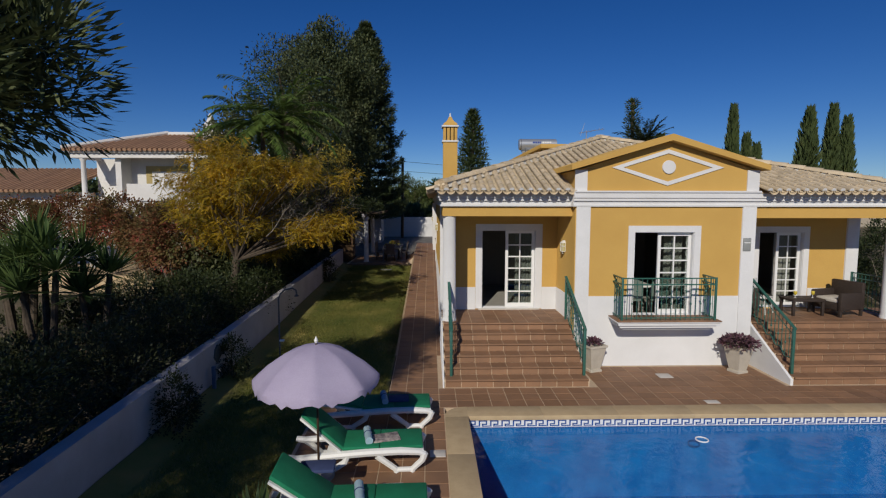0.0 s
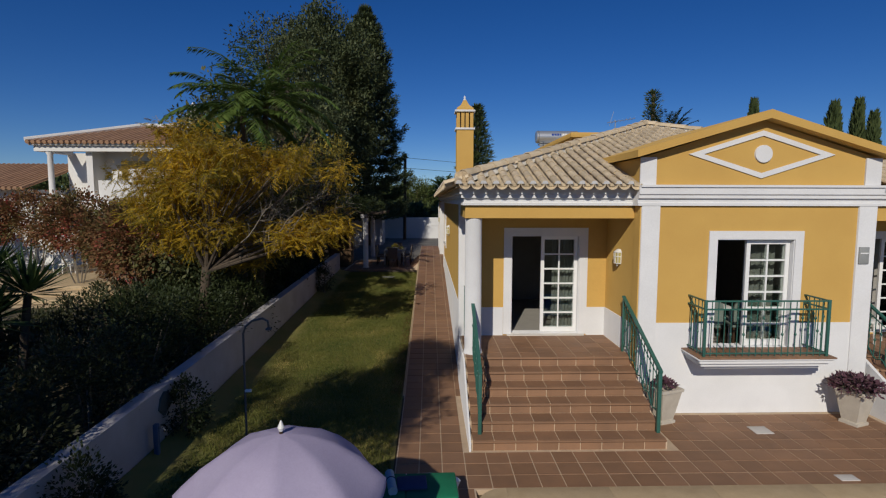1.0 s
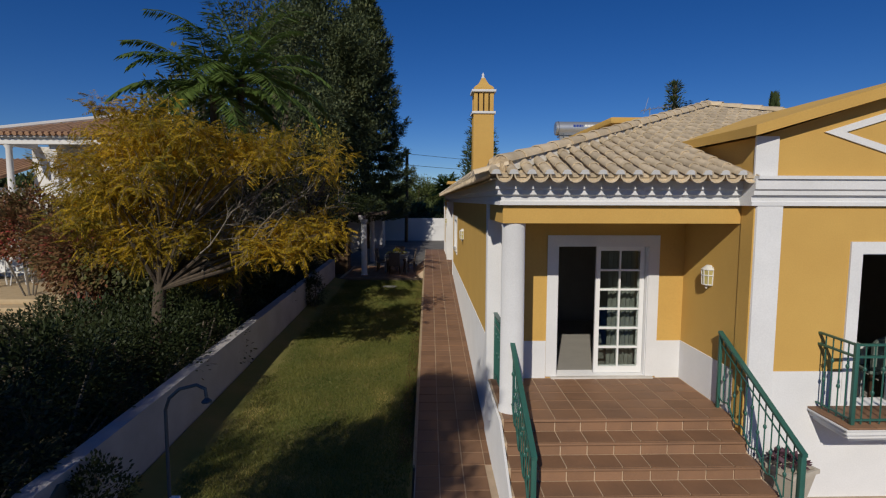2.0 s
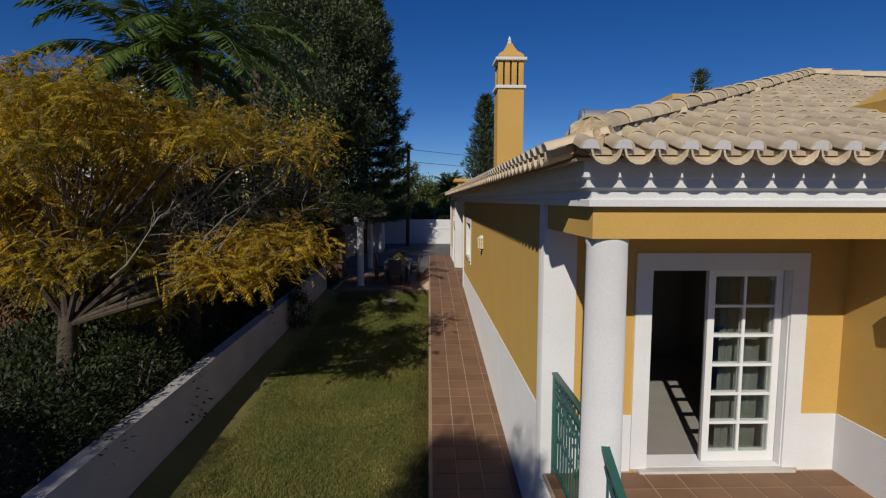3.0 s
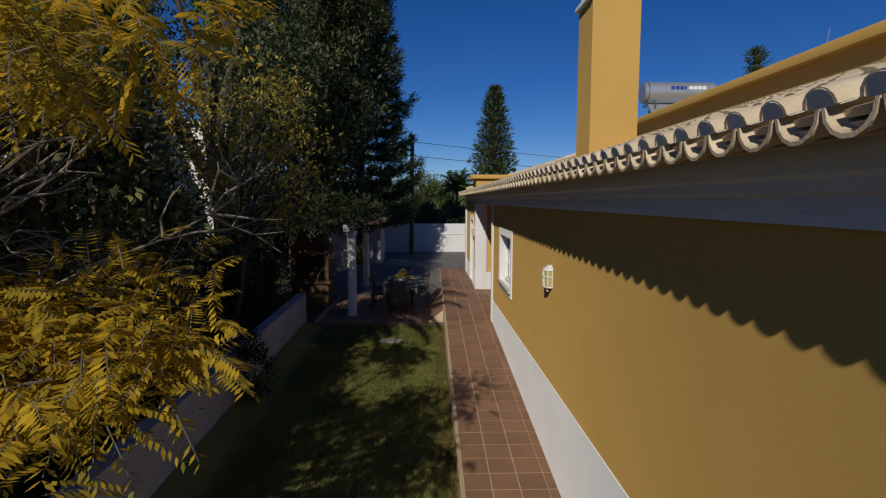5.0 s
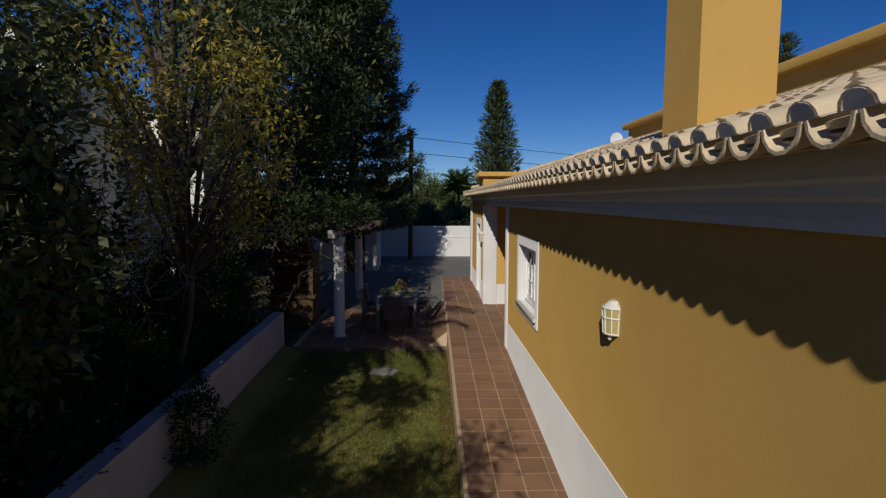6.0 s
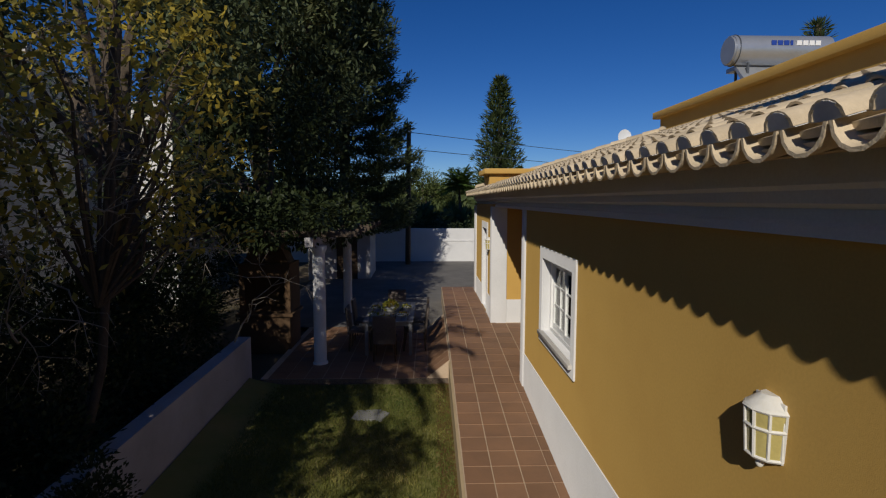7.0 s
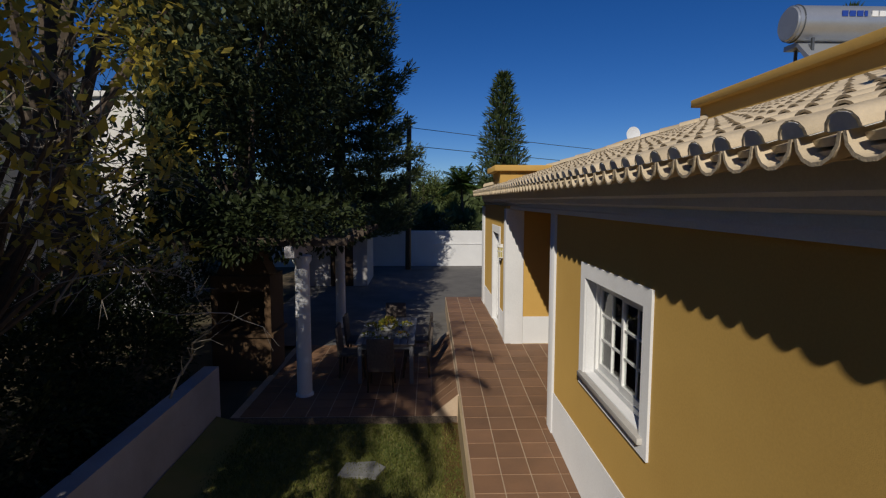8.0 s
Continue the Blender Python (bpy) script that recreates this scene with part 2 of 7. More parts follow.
# garden boundary wall and rear wall
bm = bmesh.new()
prism(bm, [(2.0, -0.4), (2.0, 0.68), (12.0, 0.93), (22.0, 1.24), (27.2, 1.38), (27.2, -0.2)], "x", -5.02, -4.8)
structure("wall_boundary", bm, OLDWHITE, "low weathered white garden wall", "garden wall")
structure("wall_rear", boxes([(-9.0, 1.4, 42.6, 42.82, 0.5, 2.56), (1.4, 16.0, 42.6, 42.82, 0.5, 2.6), (-9.02, 16, 42.57, 42.6, 1.96, 2.0)]), WHITE,
          "white rendered rear wall of the yard", "wall")

# pool shell, coping
px0, px1, py0, py1 = POOL
MOSAIC = material("blue_pool_mosaic", (0.02, 0.16, 0.42), 0.3, second=(0.03, 0.24, 0.55), scale=2.5, amount=0.8, fine=40, bump=0.05)
structure("pool_basin", boxes([(px0 - 0.2, px1 + 0.2, py0 - 0.2, py1 + 0.2, -1.75, -1.55), (px0 - 0.2, px0, py0, py1, -1.55, -0.02), (px1, px1 + 0.2, py0, py1, -1.55, -0.02),
                               (px0 - 0.2, px1 + 0.2, py0 - 0.2, py0, -1.55, -0.02), (px0 - 0.2, px1 + 0.2, py1, py1 + 0.2, -1.55, -0.02)]), MOSAIC,
          "swimming pool basin lined with blue mosaic", "pool")

# ---- house ----
house = thing("house", "single-storey yellow rendered villa with white trim and clay tile roof", "house")


def wall(name, rows, mat=YELLOW, label="", bevel=0.0):
    if name == "plinth":
        return [part(name, boxes([r], bevel), mat, house, label) for r in rows][0]
    return part(name, boxes(rows, bevel), mat, house, label)


def around(axis, a, b, u0, u1, z0, z1, ou0, ou1, oz0, oz1):
    """Boxes of a wall from a to b thick, u0 to u1 wide, with one opening."""
    rows = [(u0, ou0, z0, z1), (ou1, u1, z0, z1), (ou0, ou1, z0, oz0), (ou0, ou1, oz1, z1)]
    return [((p, q, a, b, r, s) if axis == "y" else (a, b, p, q, r, s)) for p, q, r, s in rows if q > p and s > r]


XR = 11.1
wall("wall", around("y", 13.71, 13.95, 0.26, 3.05, 0.0, 3.9, 1.07, 2.49, 1.03, 3.10), label="yellow wall at the back of the porch")
wall("wall", around("y", 12.0, 12.25, 3.04, 7.23, -0.1, 4.0, 4.43, 5.82, 1.2, 3.15), label="yellow wall of the projecting bay")
wall("wall", [(3.05, 3.28, 12.25, 13.71, -0.1, 3.9)])
wall("wall", [(7.0, 7.22, 12.25, 13.71, -0.1, 3.9)])
wall("wall", around("y", 13.71, 13.95, 7.22, XR, 0.0, 3.9, 8.45, 9.65, 1.03, 3.08))
wall("wall", around("x", 0.0, 0.25, 13.90, 26.0, -0.2, 3.8, 23.07, 24.51, 2.15, 3.13), label="long yellow side wall under the eaves")
wall("wall", [(XR - 0.25, XR, 13.95, 31.0, 0.0, 3.8)])
wall("wall", [(0.25, 1.6, 25.75, 26.0, 0.5, 3.8)])
wall("wall", [(1.6, 1.85, 25.75, 29.3, 0.5, 3.8)])
wall("wall", [(-0.1, 1.85, 29.3, 29.5, 0.8, 3.8)], label="yellow wall of the rear bay")
wall("wall", [(0.0, XR, 33.5, 33.7, 0.3, 3.8)])

# white plinths, pilasters, trims
wall("plinth", [(0.3, 0.9, 13.698, 13.71, 1.0, 1.6), (2.66, 3.05, 13.698, 13.71, 1.0, 1.6)], WHITE, "white painted plinth")
wall("plinth", [(3.35, 4.3, 11.985, 12.0, 0.0, 1.66), (5.97, 6.93, 11.985, 12.0, 0.0, 1.66), (4.3, 5.97, 11.985, 12.0, 0.0, 1.2)], WHITE, "white painted plinth")
wall("plinth", [(3.035, 3.05, 12.26, 13.71, 1.0, 1.6)], WHITE)
wall("plinth", [(7.22, 8.3, 13.698, 13.71, 1.0, 1.55), (9.83, 10.79, 13.698, 13.71, 1.0, 1.55)], WHITE)
part("plinth", prism(bmesh.new(), [(13.92, -0.2), (13.92, 1.62), (25.78, 1.46), (25.78, -0.2)], "x", -0.012, 0.0), WHITE, house, "white painted plinth along the ramp")
wall("plinth", [(0.22, 1.6, 29.285, 29.3, 1.0, 1.66)], WHITE)
for x0 in (3.06, 6.92):
    wall("pilaster", [(x0, x0 + 0.32, 11.96, 12.26, 0.0, 3.74)], WHITE, "white corner pilaster", 0.006)
wall("pilaster", [(-0.03, 0.30, 13.68, 13.92, -0.1, 3.75)], WHITE, "white corner pilaster", 0.006)
wall("pilaster", [(-0.03, 0.25, 25.78, 26.02, 0.5, 3.75)], WHITE, "white corner pilaster", 0.006)
wall("pilaster", [(10.79, XR + 0.02, 13.66, 13.97, 0.0, 3.75)], WHITE, "white corner pilaster", 0.006)
wall("pilaster", [(-0.13, 0.22, 29.26, 29.52, 0.8, 3.75)], WHITE, "white corner pilaster", 0.006)

# porch beams and columns
wall("beam", [(0.0, 3.05, 12.27, 12.57, 3.51, 3.738)], YELLOW, "yellow porch beam")
wall("beam", [(0.0, 0.3, 12.57, 13.68, 3.51, 3.738)], YELLOW)
wall("beam", [(7.22, XR, 12.27, 12.57, 3.47, 3.738)], YELLOW, "yellow porch beam")
wall("beam", [(XR - 0.3, XR, 12.57, 13.66, 3.47, 3.738)], YELLOW)
for x0, x1 in ((0.3, 3.04), (7.22, XR - 0.3)):
    part("porch_ceiling", boxes([(x0, x1, 12.52, 13.71, 3.56, 3.62)]), WHITE, house)


def column(x, y, z0, z1):
    h = z1 - z0
    prof = [(0.17, 0), (0.17, 0.06), (0.16, 0.08), (0.157, 0.10), (0.15, h - 0.06), (0.157, h - 0.04), (0.157, h)]
    return part("column", lathe(bmesh.new(), prof, (x, y, z0), 32), WHITE, house, "smooth round white porch column", smooth=True)


column(0.165, 12.44, 1.0, 3.51)
column(XR - 0.17, 12.42, 1.0, 3.47)

# cornice: stepped white moulding under the eaves
PROFILE = [(0.0, 3.74), (0.05, 3.74), (0.05, 3.785), (0.03, 3.80), (0.03, 3.85), (0.08, 3.87), (0.08, 3.92), (0.11, 3.94), (0.11, 4.06), (0.0, 4.06)]
FY = 12.25
bm = bmesh.new()
outline = PROFILE[:-1] + [(-0.3, 4.06), (-0.3, 3.74)]
rows = [[bm.verts.new(p) for p in ((3.03, FY - o, z), (-o, FY - o, z), (-o, 34.0, z))] for o, z in outline]
for a, b in zip(rows, rows[1:] + rows[:1]):
    for i in range(2):
        bm.faces.new((a[i], a[i + 1], b[i + 1], b[i]))
part("cornice", bm, WHITE, house, "white stepped cornice under the roof tiles")
part("cornice", prism(bmesh.new(), [(12.0 - o, z) for o, z in PROFILE[:-1]] + [(12.3, 4.06), (12.3, 3.74)], "x", 2.98, 7.29), WHITE, house)
part("cornice", prism(bmesh.new(), [(FY - o, z) for o, z in PROFILE[:-1]] + [(12.55, 4.06), (12.55, 3.74)], "x", 7.291, XR + 0.15), WHITE, house)
wall("gable_band", [(3.0, 7.27, 11.86, 12.0, 4.06, 4.10)], WHITE)

# pediment over the bay
GX, GW, GZ0, GZ1 = 5.14, 2.12, 4.56, 5.22
part("gable_wall", prism(bmesh.new(), [(GX - GW, 4.0), (GX + GW, 4.0), (GX + GW, GZ0), (GX, GZ1), (GX - GW, GZ0)], "y", 12.0, 16.5), YELLOW, house, "yellow pediment wall")
for s in (-1, 1):
    part("gable_cornice", prism(bmesh.new(), [(GX, GZ1 + 0.004), (GX + s * (GW + 0.14), GZ0 + 0.0), (GX + s * (GW + 0.14), GZ0 + 0.12), (GX, GZ1 + 0.15)], "y", 11.78, 16.5), YELLOW, house,
         "projecting yellow raking cornice")
    x0 = GX + s * (GW - 0.13)
    wall("gable_pilaster", [(x0 - 0.14, x0 + 0.14, 11.97, 12.0, 4.06, 4.575)], WHITE)
bm = bmesh.new()
DX, DZ, DC = 1.29, 0.41, 4.63
ring = []
for k, w in ((1.0, 0), (0.80, 1)):
    ring.append([(GX + DX * k * a, DC + DZ * (k if w == 0 else 0.78) * b) for a, b in ((-1, 0), (0, -1), (1, 0), (0, 1))])
for i in range(4):
    j = (i + 1) % 4
    prism(bm, [ring[0][i], ring[0][j], ring[1][j], ring[1][i]], "y", 11.975, 12.0)
part("gable_diamond", bm, WHITE, house, "raised white diamond moulding")
bm = bmesh.new()
bmesh.ops.create_cone(bm, cap_ends=True, segments=32, radius1=0.155, radius2=0.15, depth=0.04, matrix=pose(GX + 0.02, 11.985, DC + 0.01, 90))
part("gable_disc", bm, WHITE, house, "round white boss")

# roof planes under the tiles
EX, EY, EZ, K = -0.305, 11.985, 4.105, 0.315
RX = 5.42
AY = EY + RX - EX
RZ = EZ + K * (RX - EX)
XE, YE = 2 * RX - EX, 33.9
IN = 0.13
bm = bmesh.new()
c = {n: bm.verts.new(p) for n, p in dict(fl=(EX + IN, EY + IN, EZ + IN * K - 0.08), fr=(XE - IN, EY + IN, EZ + IN * K - 0.08), ap=(RX, AY, RZ - 0.08), bl=(EX + IN, YE, EZ + IN * K - 0.08), br=(XE - IN, YE, EZ + IN * K - 0.08), ab=(RX, YE - RX + EX, RZ - 0.08),
                                         fl2=(EX + IN, EY + IN, EZ - 0.06), fr2=(XE - IN, EY + IN, EZ - 0.06), bl2=(EX + IN, YE, EZ - 0.06), br2=(XE - IN, YE, EZ - 0.06)).items()}
for f in ("fl fr ap", "fl ap ab bl", "fr br ab ap", "bl ab br", "fl2 bl2 br2 fr2", "fl fl2 fr2 fr", "fl bl bl2 fl2", "fr fr2 br2 br", "bl br br2 bl2"):
    bm.faces.new([c[n] for n in f.split()])
roof = part("roof", bm, CLAY, house, "hipped roof of weathered beige barrel tiles")

# raised flat block and rear parapets
wall("roof_block", [(3.85, 7.6, 19.35, 29.9, 4.6, 5.78)], YELLOW, "raised yellow roof block with a flat cornice")
wall("roof_block_cornice", [(3.72, 7.73, 19.2, 30.05, 5.78, 5.93)], YELLOW, bevel=0.015)
part("rear_parapet", prism(bmesh.new(), [(0.9, 3.9), (0.9, 4.55), (3.8, 5.58), (7.2, 5.58), (7.2, 3.9)], "y", 33.6, 33.9), YELLOW, house)
wall("rear_block", [(0.15, 1.35, 32.2, 33.6, 3.9, 4.62)], YELLOW)
wall("rear_block_cornice", [(0.0, 1.5, 32.05, 33.75, 4.62, 4.76)], YELLOW, bevel=0.012)

# chimney
chimney = wall("chimney", [(0.18, 0.69, 19.0, 19.51, 4.0, 5.96)], YELLOW, "tall square yellow chimney with a white band and slotted top")

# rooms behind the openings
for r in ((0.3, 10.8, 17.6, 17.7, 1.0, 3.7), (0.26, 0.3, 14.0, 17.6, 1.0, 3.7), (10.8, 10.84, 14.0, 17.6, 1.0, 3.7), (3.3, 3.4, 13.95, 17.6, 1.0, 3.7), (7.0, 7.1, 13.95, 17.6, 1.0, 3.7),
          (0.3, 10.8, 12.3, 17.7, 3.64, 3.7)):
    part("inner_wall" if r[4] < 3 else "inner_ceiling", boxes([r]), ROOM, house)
part("room_floor", boxes([(0.3, 10.8, 13.72, 17.6, 0.98, 1.025), (3.29, 7.0, 12.26, 13.72, 0.98, 1.025)]), ROOMFLOOR, house)

# ---- steps and terraces ----
RISE, GO = 0.168, 0.304


def steps(name, x0, x1, label):
    rows = [(x0, x1, 10.63 + GO * i, 10.63 + GO * (i + 1), -0.1, RISE * (i + 1) - 0.005) for i in range(5)]
    rows.append((x0, x1, 10.63 + GO * 5, 13.71, -0.1, RISE * 6 - 0.005))
    return structure(name, boxes(rows), GROUT, label, "steps")


steps_a = steps("steps_porch", 0.0, 3.04, "broad terracotta tiled steps up to the porch")
structure("wall_cheek", prism(bmesh.new(), [(10.60, -0.1), (10.60, 0.12), (12.13, 0.975), (13.68, 0.975), (13.68, -0.1)], "x", -0.03, -0.001), WHITE, "white rendered side of the porch steps", "step wall")
structure("wall_cheek", prism(bmesh.new(), [(10.60, -0.1), (10.60, 0.12), (12.13, 0.975), (12.3, 0.975), (12.3, -0.1)], "x", 7.30, 7.359), WHITE, "white rendered side of the terrace steps", "step wall")
steps_b = steps("steps_terrace", 7.36, XR + 1.2, "broad terracotta tiled steps up to the second terrace")

# ---- glass ----


def glass(name, tint, gloss_rough=0.02):
    m = bpy.data.materials.new(name)
    m.use_nodes = True
    n, l = m.node_tree.nodes, m.node_tree.links
    clear = n.new("ShaderNodeBsdfTransparent")
    clear.inputs[0].default_value = (*tint, 1)
    shine = n.new("ShaderNodeBsdfGlossy")
    shine.inputs["Roughness"].default_value = gloss_rough
    f = n.new("ShaderNodeFresnel")
    f.inputs[0].default_value = 1.5
    mix = n.new("ShaderNodeMixShader")
    l.new(f.outputs[0], mix.inputs[0])
    l.new(clear.outputs[0], mix.inputs[1])
    l.new(shine.outputs[0], mix.inputs[2])
    l.new(mix.outputs[0], n["Material Output"].inputs["Surface"])
    return m


GLASS = glass("window_glass", (0.80, 0.84, 0.83))
CURTAIN = material("pale_curtain", (0.40, 0.385, 0.35), 0.9, second=(0.30, 0.285, 0.26), scale=4)
DARKWOOD = material("dark_varnished_wood", (0.06, 0.035, 0.02), 0.4, second=(0.03, 0.02, 0.012), scale=6)

# ---- doors and windows of the house ----


def casement(host, axis, a, u0, u1, z0, z1, cols, rows, stile=0.07, bar=0.028):
    """A glazed leaf standing across an axis at a, with bars and one pane for each light."""
    def b(bm, p, q, r, s, t0, t1):
        box(bm, *((p, q, a + t0, a + t1, r, s) if axis == "y" else (a + t0, a + t1, p, q, r, s)))
    bm = bmesh.new()
    b(bm, u0, u0 + stile, z0, z1, 0, 0.045)
    b(bm, u1 - stile, u1, z0, z1, 0, 0.045)
    b(bm, u0 + stile, u1 - stile, z0, z0 + stile * 1.5, 0, 0.045)
    b(bm, u0 + stile, u1 - stile, z1 - stile, z1, 0, 0.045)
    leaf = part("door_leaf" if z1 - z0 > 1.6 else "sash", bm, FRAME, host)
    iu0, iu1, iz0, iz1 = u0 + stile, u1 - stile, z0 + stile * 1.5, z1 - stile
    for i in range(1, cols):
        bm = bmesh.new()
        u = iu0 + (iu1 - iu0) * i / cols
        b(bm, u - bar / 2, u + bar / 2, iz0, iz1, 0.008, 0.036)
        part("glazing_bar", bm, FRAME, host)
    for j in range(1, rows):
        bm = bmesh.new()
        z = iz0 + (iz1 - iz0) * j / rows
        b(bm, iu0, iu1, z - bar / 2, z + bar / 2, 0.010, 0.034)
        part("glazing_bar", bm, FRAME, host)
    for i in range(cols):
        for j in range(rows):
            bm = bmesh.new()
            du, dz = (iu1 - iu0) / cols, (iz1 - iz0) / rows
            b(bm, iu0 + du * i, iu0 + du * (i + 1), iz0 + dz * j, iz0 + dz * (j + 1), 0.020, 0.024)
            pane = part("pane", bm, GLASS, host)
            pane.visible_shadow = False
    return leaf


def surround(name, axis, a, out, u0, u1, z0, z1, w, sill=None, label="white rendered surround"):
    """A raised band round an opening, and its lining in the wall's thickness."""
    bm = bmesh.new()
    rows = [(u0 - w, u0, z0, z1 + w), (u1, u1 + w, z0, z1 + w), (u0, u1, z1, z1 + w)]
    if sill:
        rows.append((u0, u1, z0 - w, z0))
        rows[0] = (u0 - w, u0, z0 - w, z1 + w)
        rows[1] = (u1, u1 + w, z0 - w, z1 + w)
    for p, q, r, s in rows[:1]:
        box(bm, *((p, q, a - out, a, r, s) if axis == "y" else (a - out, a, p, q, r, s)))
    host = part(name, bm, WHITE, house, label)
    for p, q, r, s in rows[1:]:
        part("surround", box(bmesh.new(), *((p, q, a - out, a, r, s) if axis == "y" else (a - out, a, p, q, r, s))), WHITE, host)
    bm = bmesh.new()
    d = 0.26
    for p, q, r, s in ((u0, u0 + 0.012, z0, z1), (u1 - 0.012, u1, z0, z1), (u0 + 0.012, u1 - 0.012, z1 - 0.012, z1), (u0 + 0.012, u1 - 0.012, z0, z0 + 0.012)):
        box(bm, *((p, q, a, a + d, r, s) if axis == "y" else (a, a + d, p, q, r, s)))
    part("lining", bm, WHITE, host)
    return host


def curtain(host, x0, x1, y, z0, z1, n=18):
    bm = bmesh.new()
    cols = []
    for i in range(n * 4 + 1):
        x = x0 + (x1 - x0) * i / (n * 4)
        yy = y + 0.03 * math.sin(i * 1.57) + 0.01 * math.sin(i * 0.7)
        cols.append((bm.verts.new((x, yy, z0)), bm.verts.new((x, yy, z1))))
    for a, b in zip(cols, cols[1:]):
        bm.faces.new((a[0], b[0], b[1], a[1]))
    return part("curtain", bm, CURTAIN, host, "pale hanging curtain", smooth=True)


SILL = material("pale_stone_sill", (0.62, 0.59, 0.54), 0.6, second=(0.5, 0.47, 0.42), scale=5)

door_a = surround("patio_door", "y", 13.71, 0.025, 1.07, 2.49, 1.03, 3.10, 0.165, label="half-open white sliding patio door with small panes")
part("door_sill", boxes([(0.98, 2.6, 13.62, 13.97, 0.99, 1.036)], 0.006), SILL, door_a)
casement(door_a, "y", 13.80, 1.70, 2.47, 1.05, 3.085, 2, 6)
casement(door_a, "y", 13.86, 1.72, 2.47, 1.05, 3.085, 2, 6)
curtain(door_a, 2.0, 2.45, 14.1, 1.05, 3.1, 6)

window_a = surround("bay_window", "y", 12.0, 0.025, 4.43, 5.82, 1.2, 3.15, 0.15, label="half-open white sliding window door with small panes")
casement(window_a, "y", 12.09, 5.02, 5.80, 1.22, 3.13, 2, 6)
casement(window_a, "y", 12.15, 5.04, 5.80, 1.22, 3.13, 2, 6)
curtain(window_a, 5.3, 5.75, 12.4, 1.05, 3.15, 5)

door_b = surround("patio_door", "y", 13.71, 0.025, 8.45, 9.65, 1.03, 3.05, 0.15, label="half-open white sliding patio door with small panes")
casement(door_b, "y", 13.80, 8.98, 9.63, 1.05, 3.03, 2, 6)
curtain(door_b, 9.1, 9.6, 14.1, 1.05, 3.0, 5)

window_b = surround("side_window", "x", 0.0, 0.02, 23.07, 24.51, 2.15, 3.13, 0.145, sill=True, label="white framed side window with barred panes")
part("window_sill", boxes([(-0.06, 0.10, 23.0, 24.58, 2.10, 2.152)], 0.006), SILL, window_b, "pale stone sill")
part("window_frame", boxes([(0.09, 0.16, 23.082, 23.13, 2.165, 3.118), (0.09, 0.16, 24.45, 24.498, 2.165, 3.118), (0.09, 0.16, 23.13, 24.45, 2.165, 2.21), (0.09, 0.16, 23.13, 24.45, 3.07, 3.118)]), FRAME, window_b)
casement(window_b, "x", 0.10, 23.13, 23.80, 2.21, 3.07, 2, 3, 0.045, 0.016)
casement(window_b, "x", 0.12, 23.78, 24.45, 2.21, 3.07, 2, 3, 0.045, 0.016)
# closed box behind the side window, in the same dimmed room colour
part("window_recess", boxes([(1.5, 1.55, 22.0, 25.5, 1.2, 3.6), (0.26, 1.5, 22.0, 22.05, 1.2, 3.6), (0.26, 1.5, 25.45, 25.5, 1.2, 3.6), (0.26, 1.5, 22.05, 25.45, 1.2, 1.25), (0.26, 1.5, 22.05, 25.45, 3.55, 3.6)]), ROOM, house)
bm = bmesh.new()
for k in range(2):
    cols = []
    for i in range(25):
        y = (23.12 if k else 24.1) + 0.38 * i / 24
        cols.append((bm.verts.new((0.34 + 0.025 * math.sin(i * 1.6), y, 2.0)), bm.verts.new((0.34 + 0.025 * math.sin(i * 1.6), y, 3.2))))
    for a, b in zip(cols, cols[1:]):
        bm.faces.new((a[0], b[0], b[1], a[1]))
part("curtain", bm, CURTAIN, window_b, "pale hanging curtain", smooth=True)

# rear bay: white strips and door on its side
wall("wall", around("x", -0.1, 0.1, 29.52, 33.5, 0.8, 3.8, 30.35, 31.35, 1.15, 3.2), YELLOW, "yellow side of the rear bay")
wall("pilaster", [(-0.13, 0.12, 33.2, 33.72, 0.8, 3.75)], WHITE, "white corner pilaster", 0.006)
rear_door = surround("rear_door", "x", -0.1, 0.02, 30.35, 31.35, 1.16, 3.2, 0.16, label="white framed rear door")
casement(rear_door, "x", -0.02, 30.37, 31.33, 1.17, 3.18, 2, 5)
wall("plinth", [(-0.112, -0.1, 29.52, 30.19, 1.0, 1.66), (-0.112, -0.1, 31.51, 33.2, 1.0, 1.66)][0:1], WHITE)
wall("plinth", [(-0.112, -0.1, 31.51, 33.2, 1.0, 1.66)], WHITE)

# chimney top
CX, CY = 0.435, 19.255
part("band", boxes([(CX - 0.295, CX + 0.295, CY - 0.295, CY + 0.295, 5.96, 6.02)], 0.01), WHITE, chimney, "white band")
# solid core: the shade inside the slots is put into its dark colour
part("core", boxes([(CX - 0.14, CX + 0.14, CY - 0.14, CY + 0.14, 6.02, 6.50)]), DARKWOOD, chimney, "dark block standing in for the shaded smoke slots")
for i in range(4):
    t0 = -0.25 + i * 0.134
    for far in (-0.24, 0.18):
        part("slat", boxes([(CX + t0, CX + t0 + 0.098, CY + far, CY + far + 0.06, 6.02, 6.49)], 0.008), YELLOW, chimney)
        if 0 < i < 3:
            part("slat", boxes([(CX + far, CX + far + 0.06, CY + t0, CY + t0 + 0.098, 6.02, 6.49)], 0.008), YELLOW, chimney)
part("band", boxes([(CX - 0.305, CX + 0.305, CY - 0.305, CY + 0.305, 6.49, 6.55)], 0.012), WHITE, chimney, "white band")
bm = bmesh.new()
rings = []
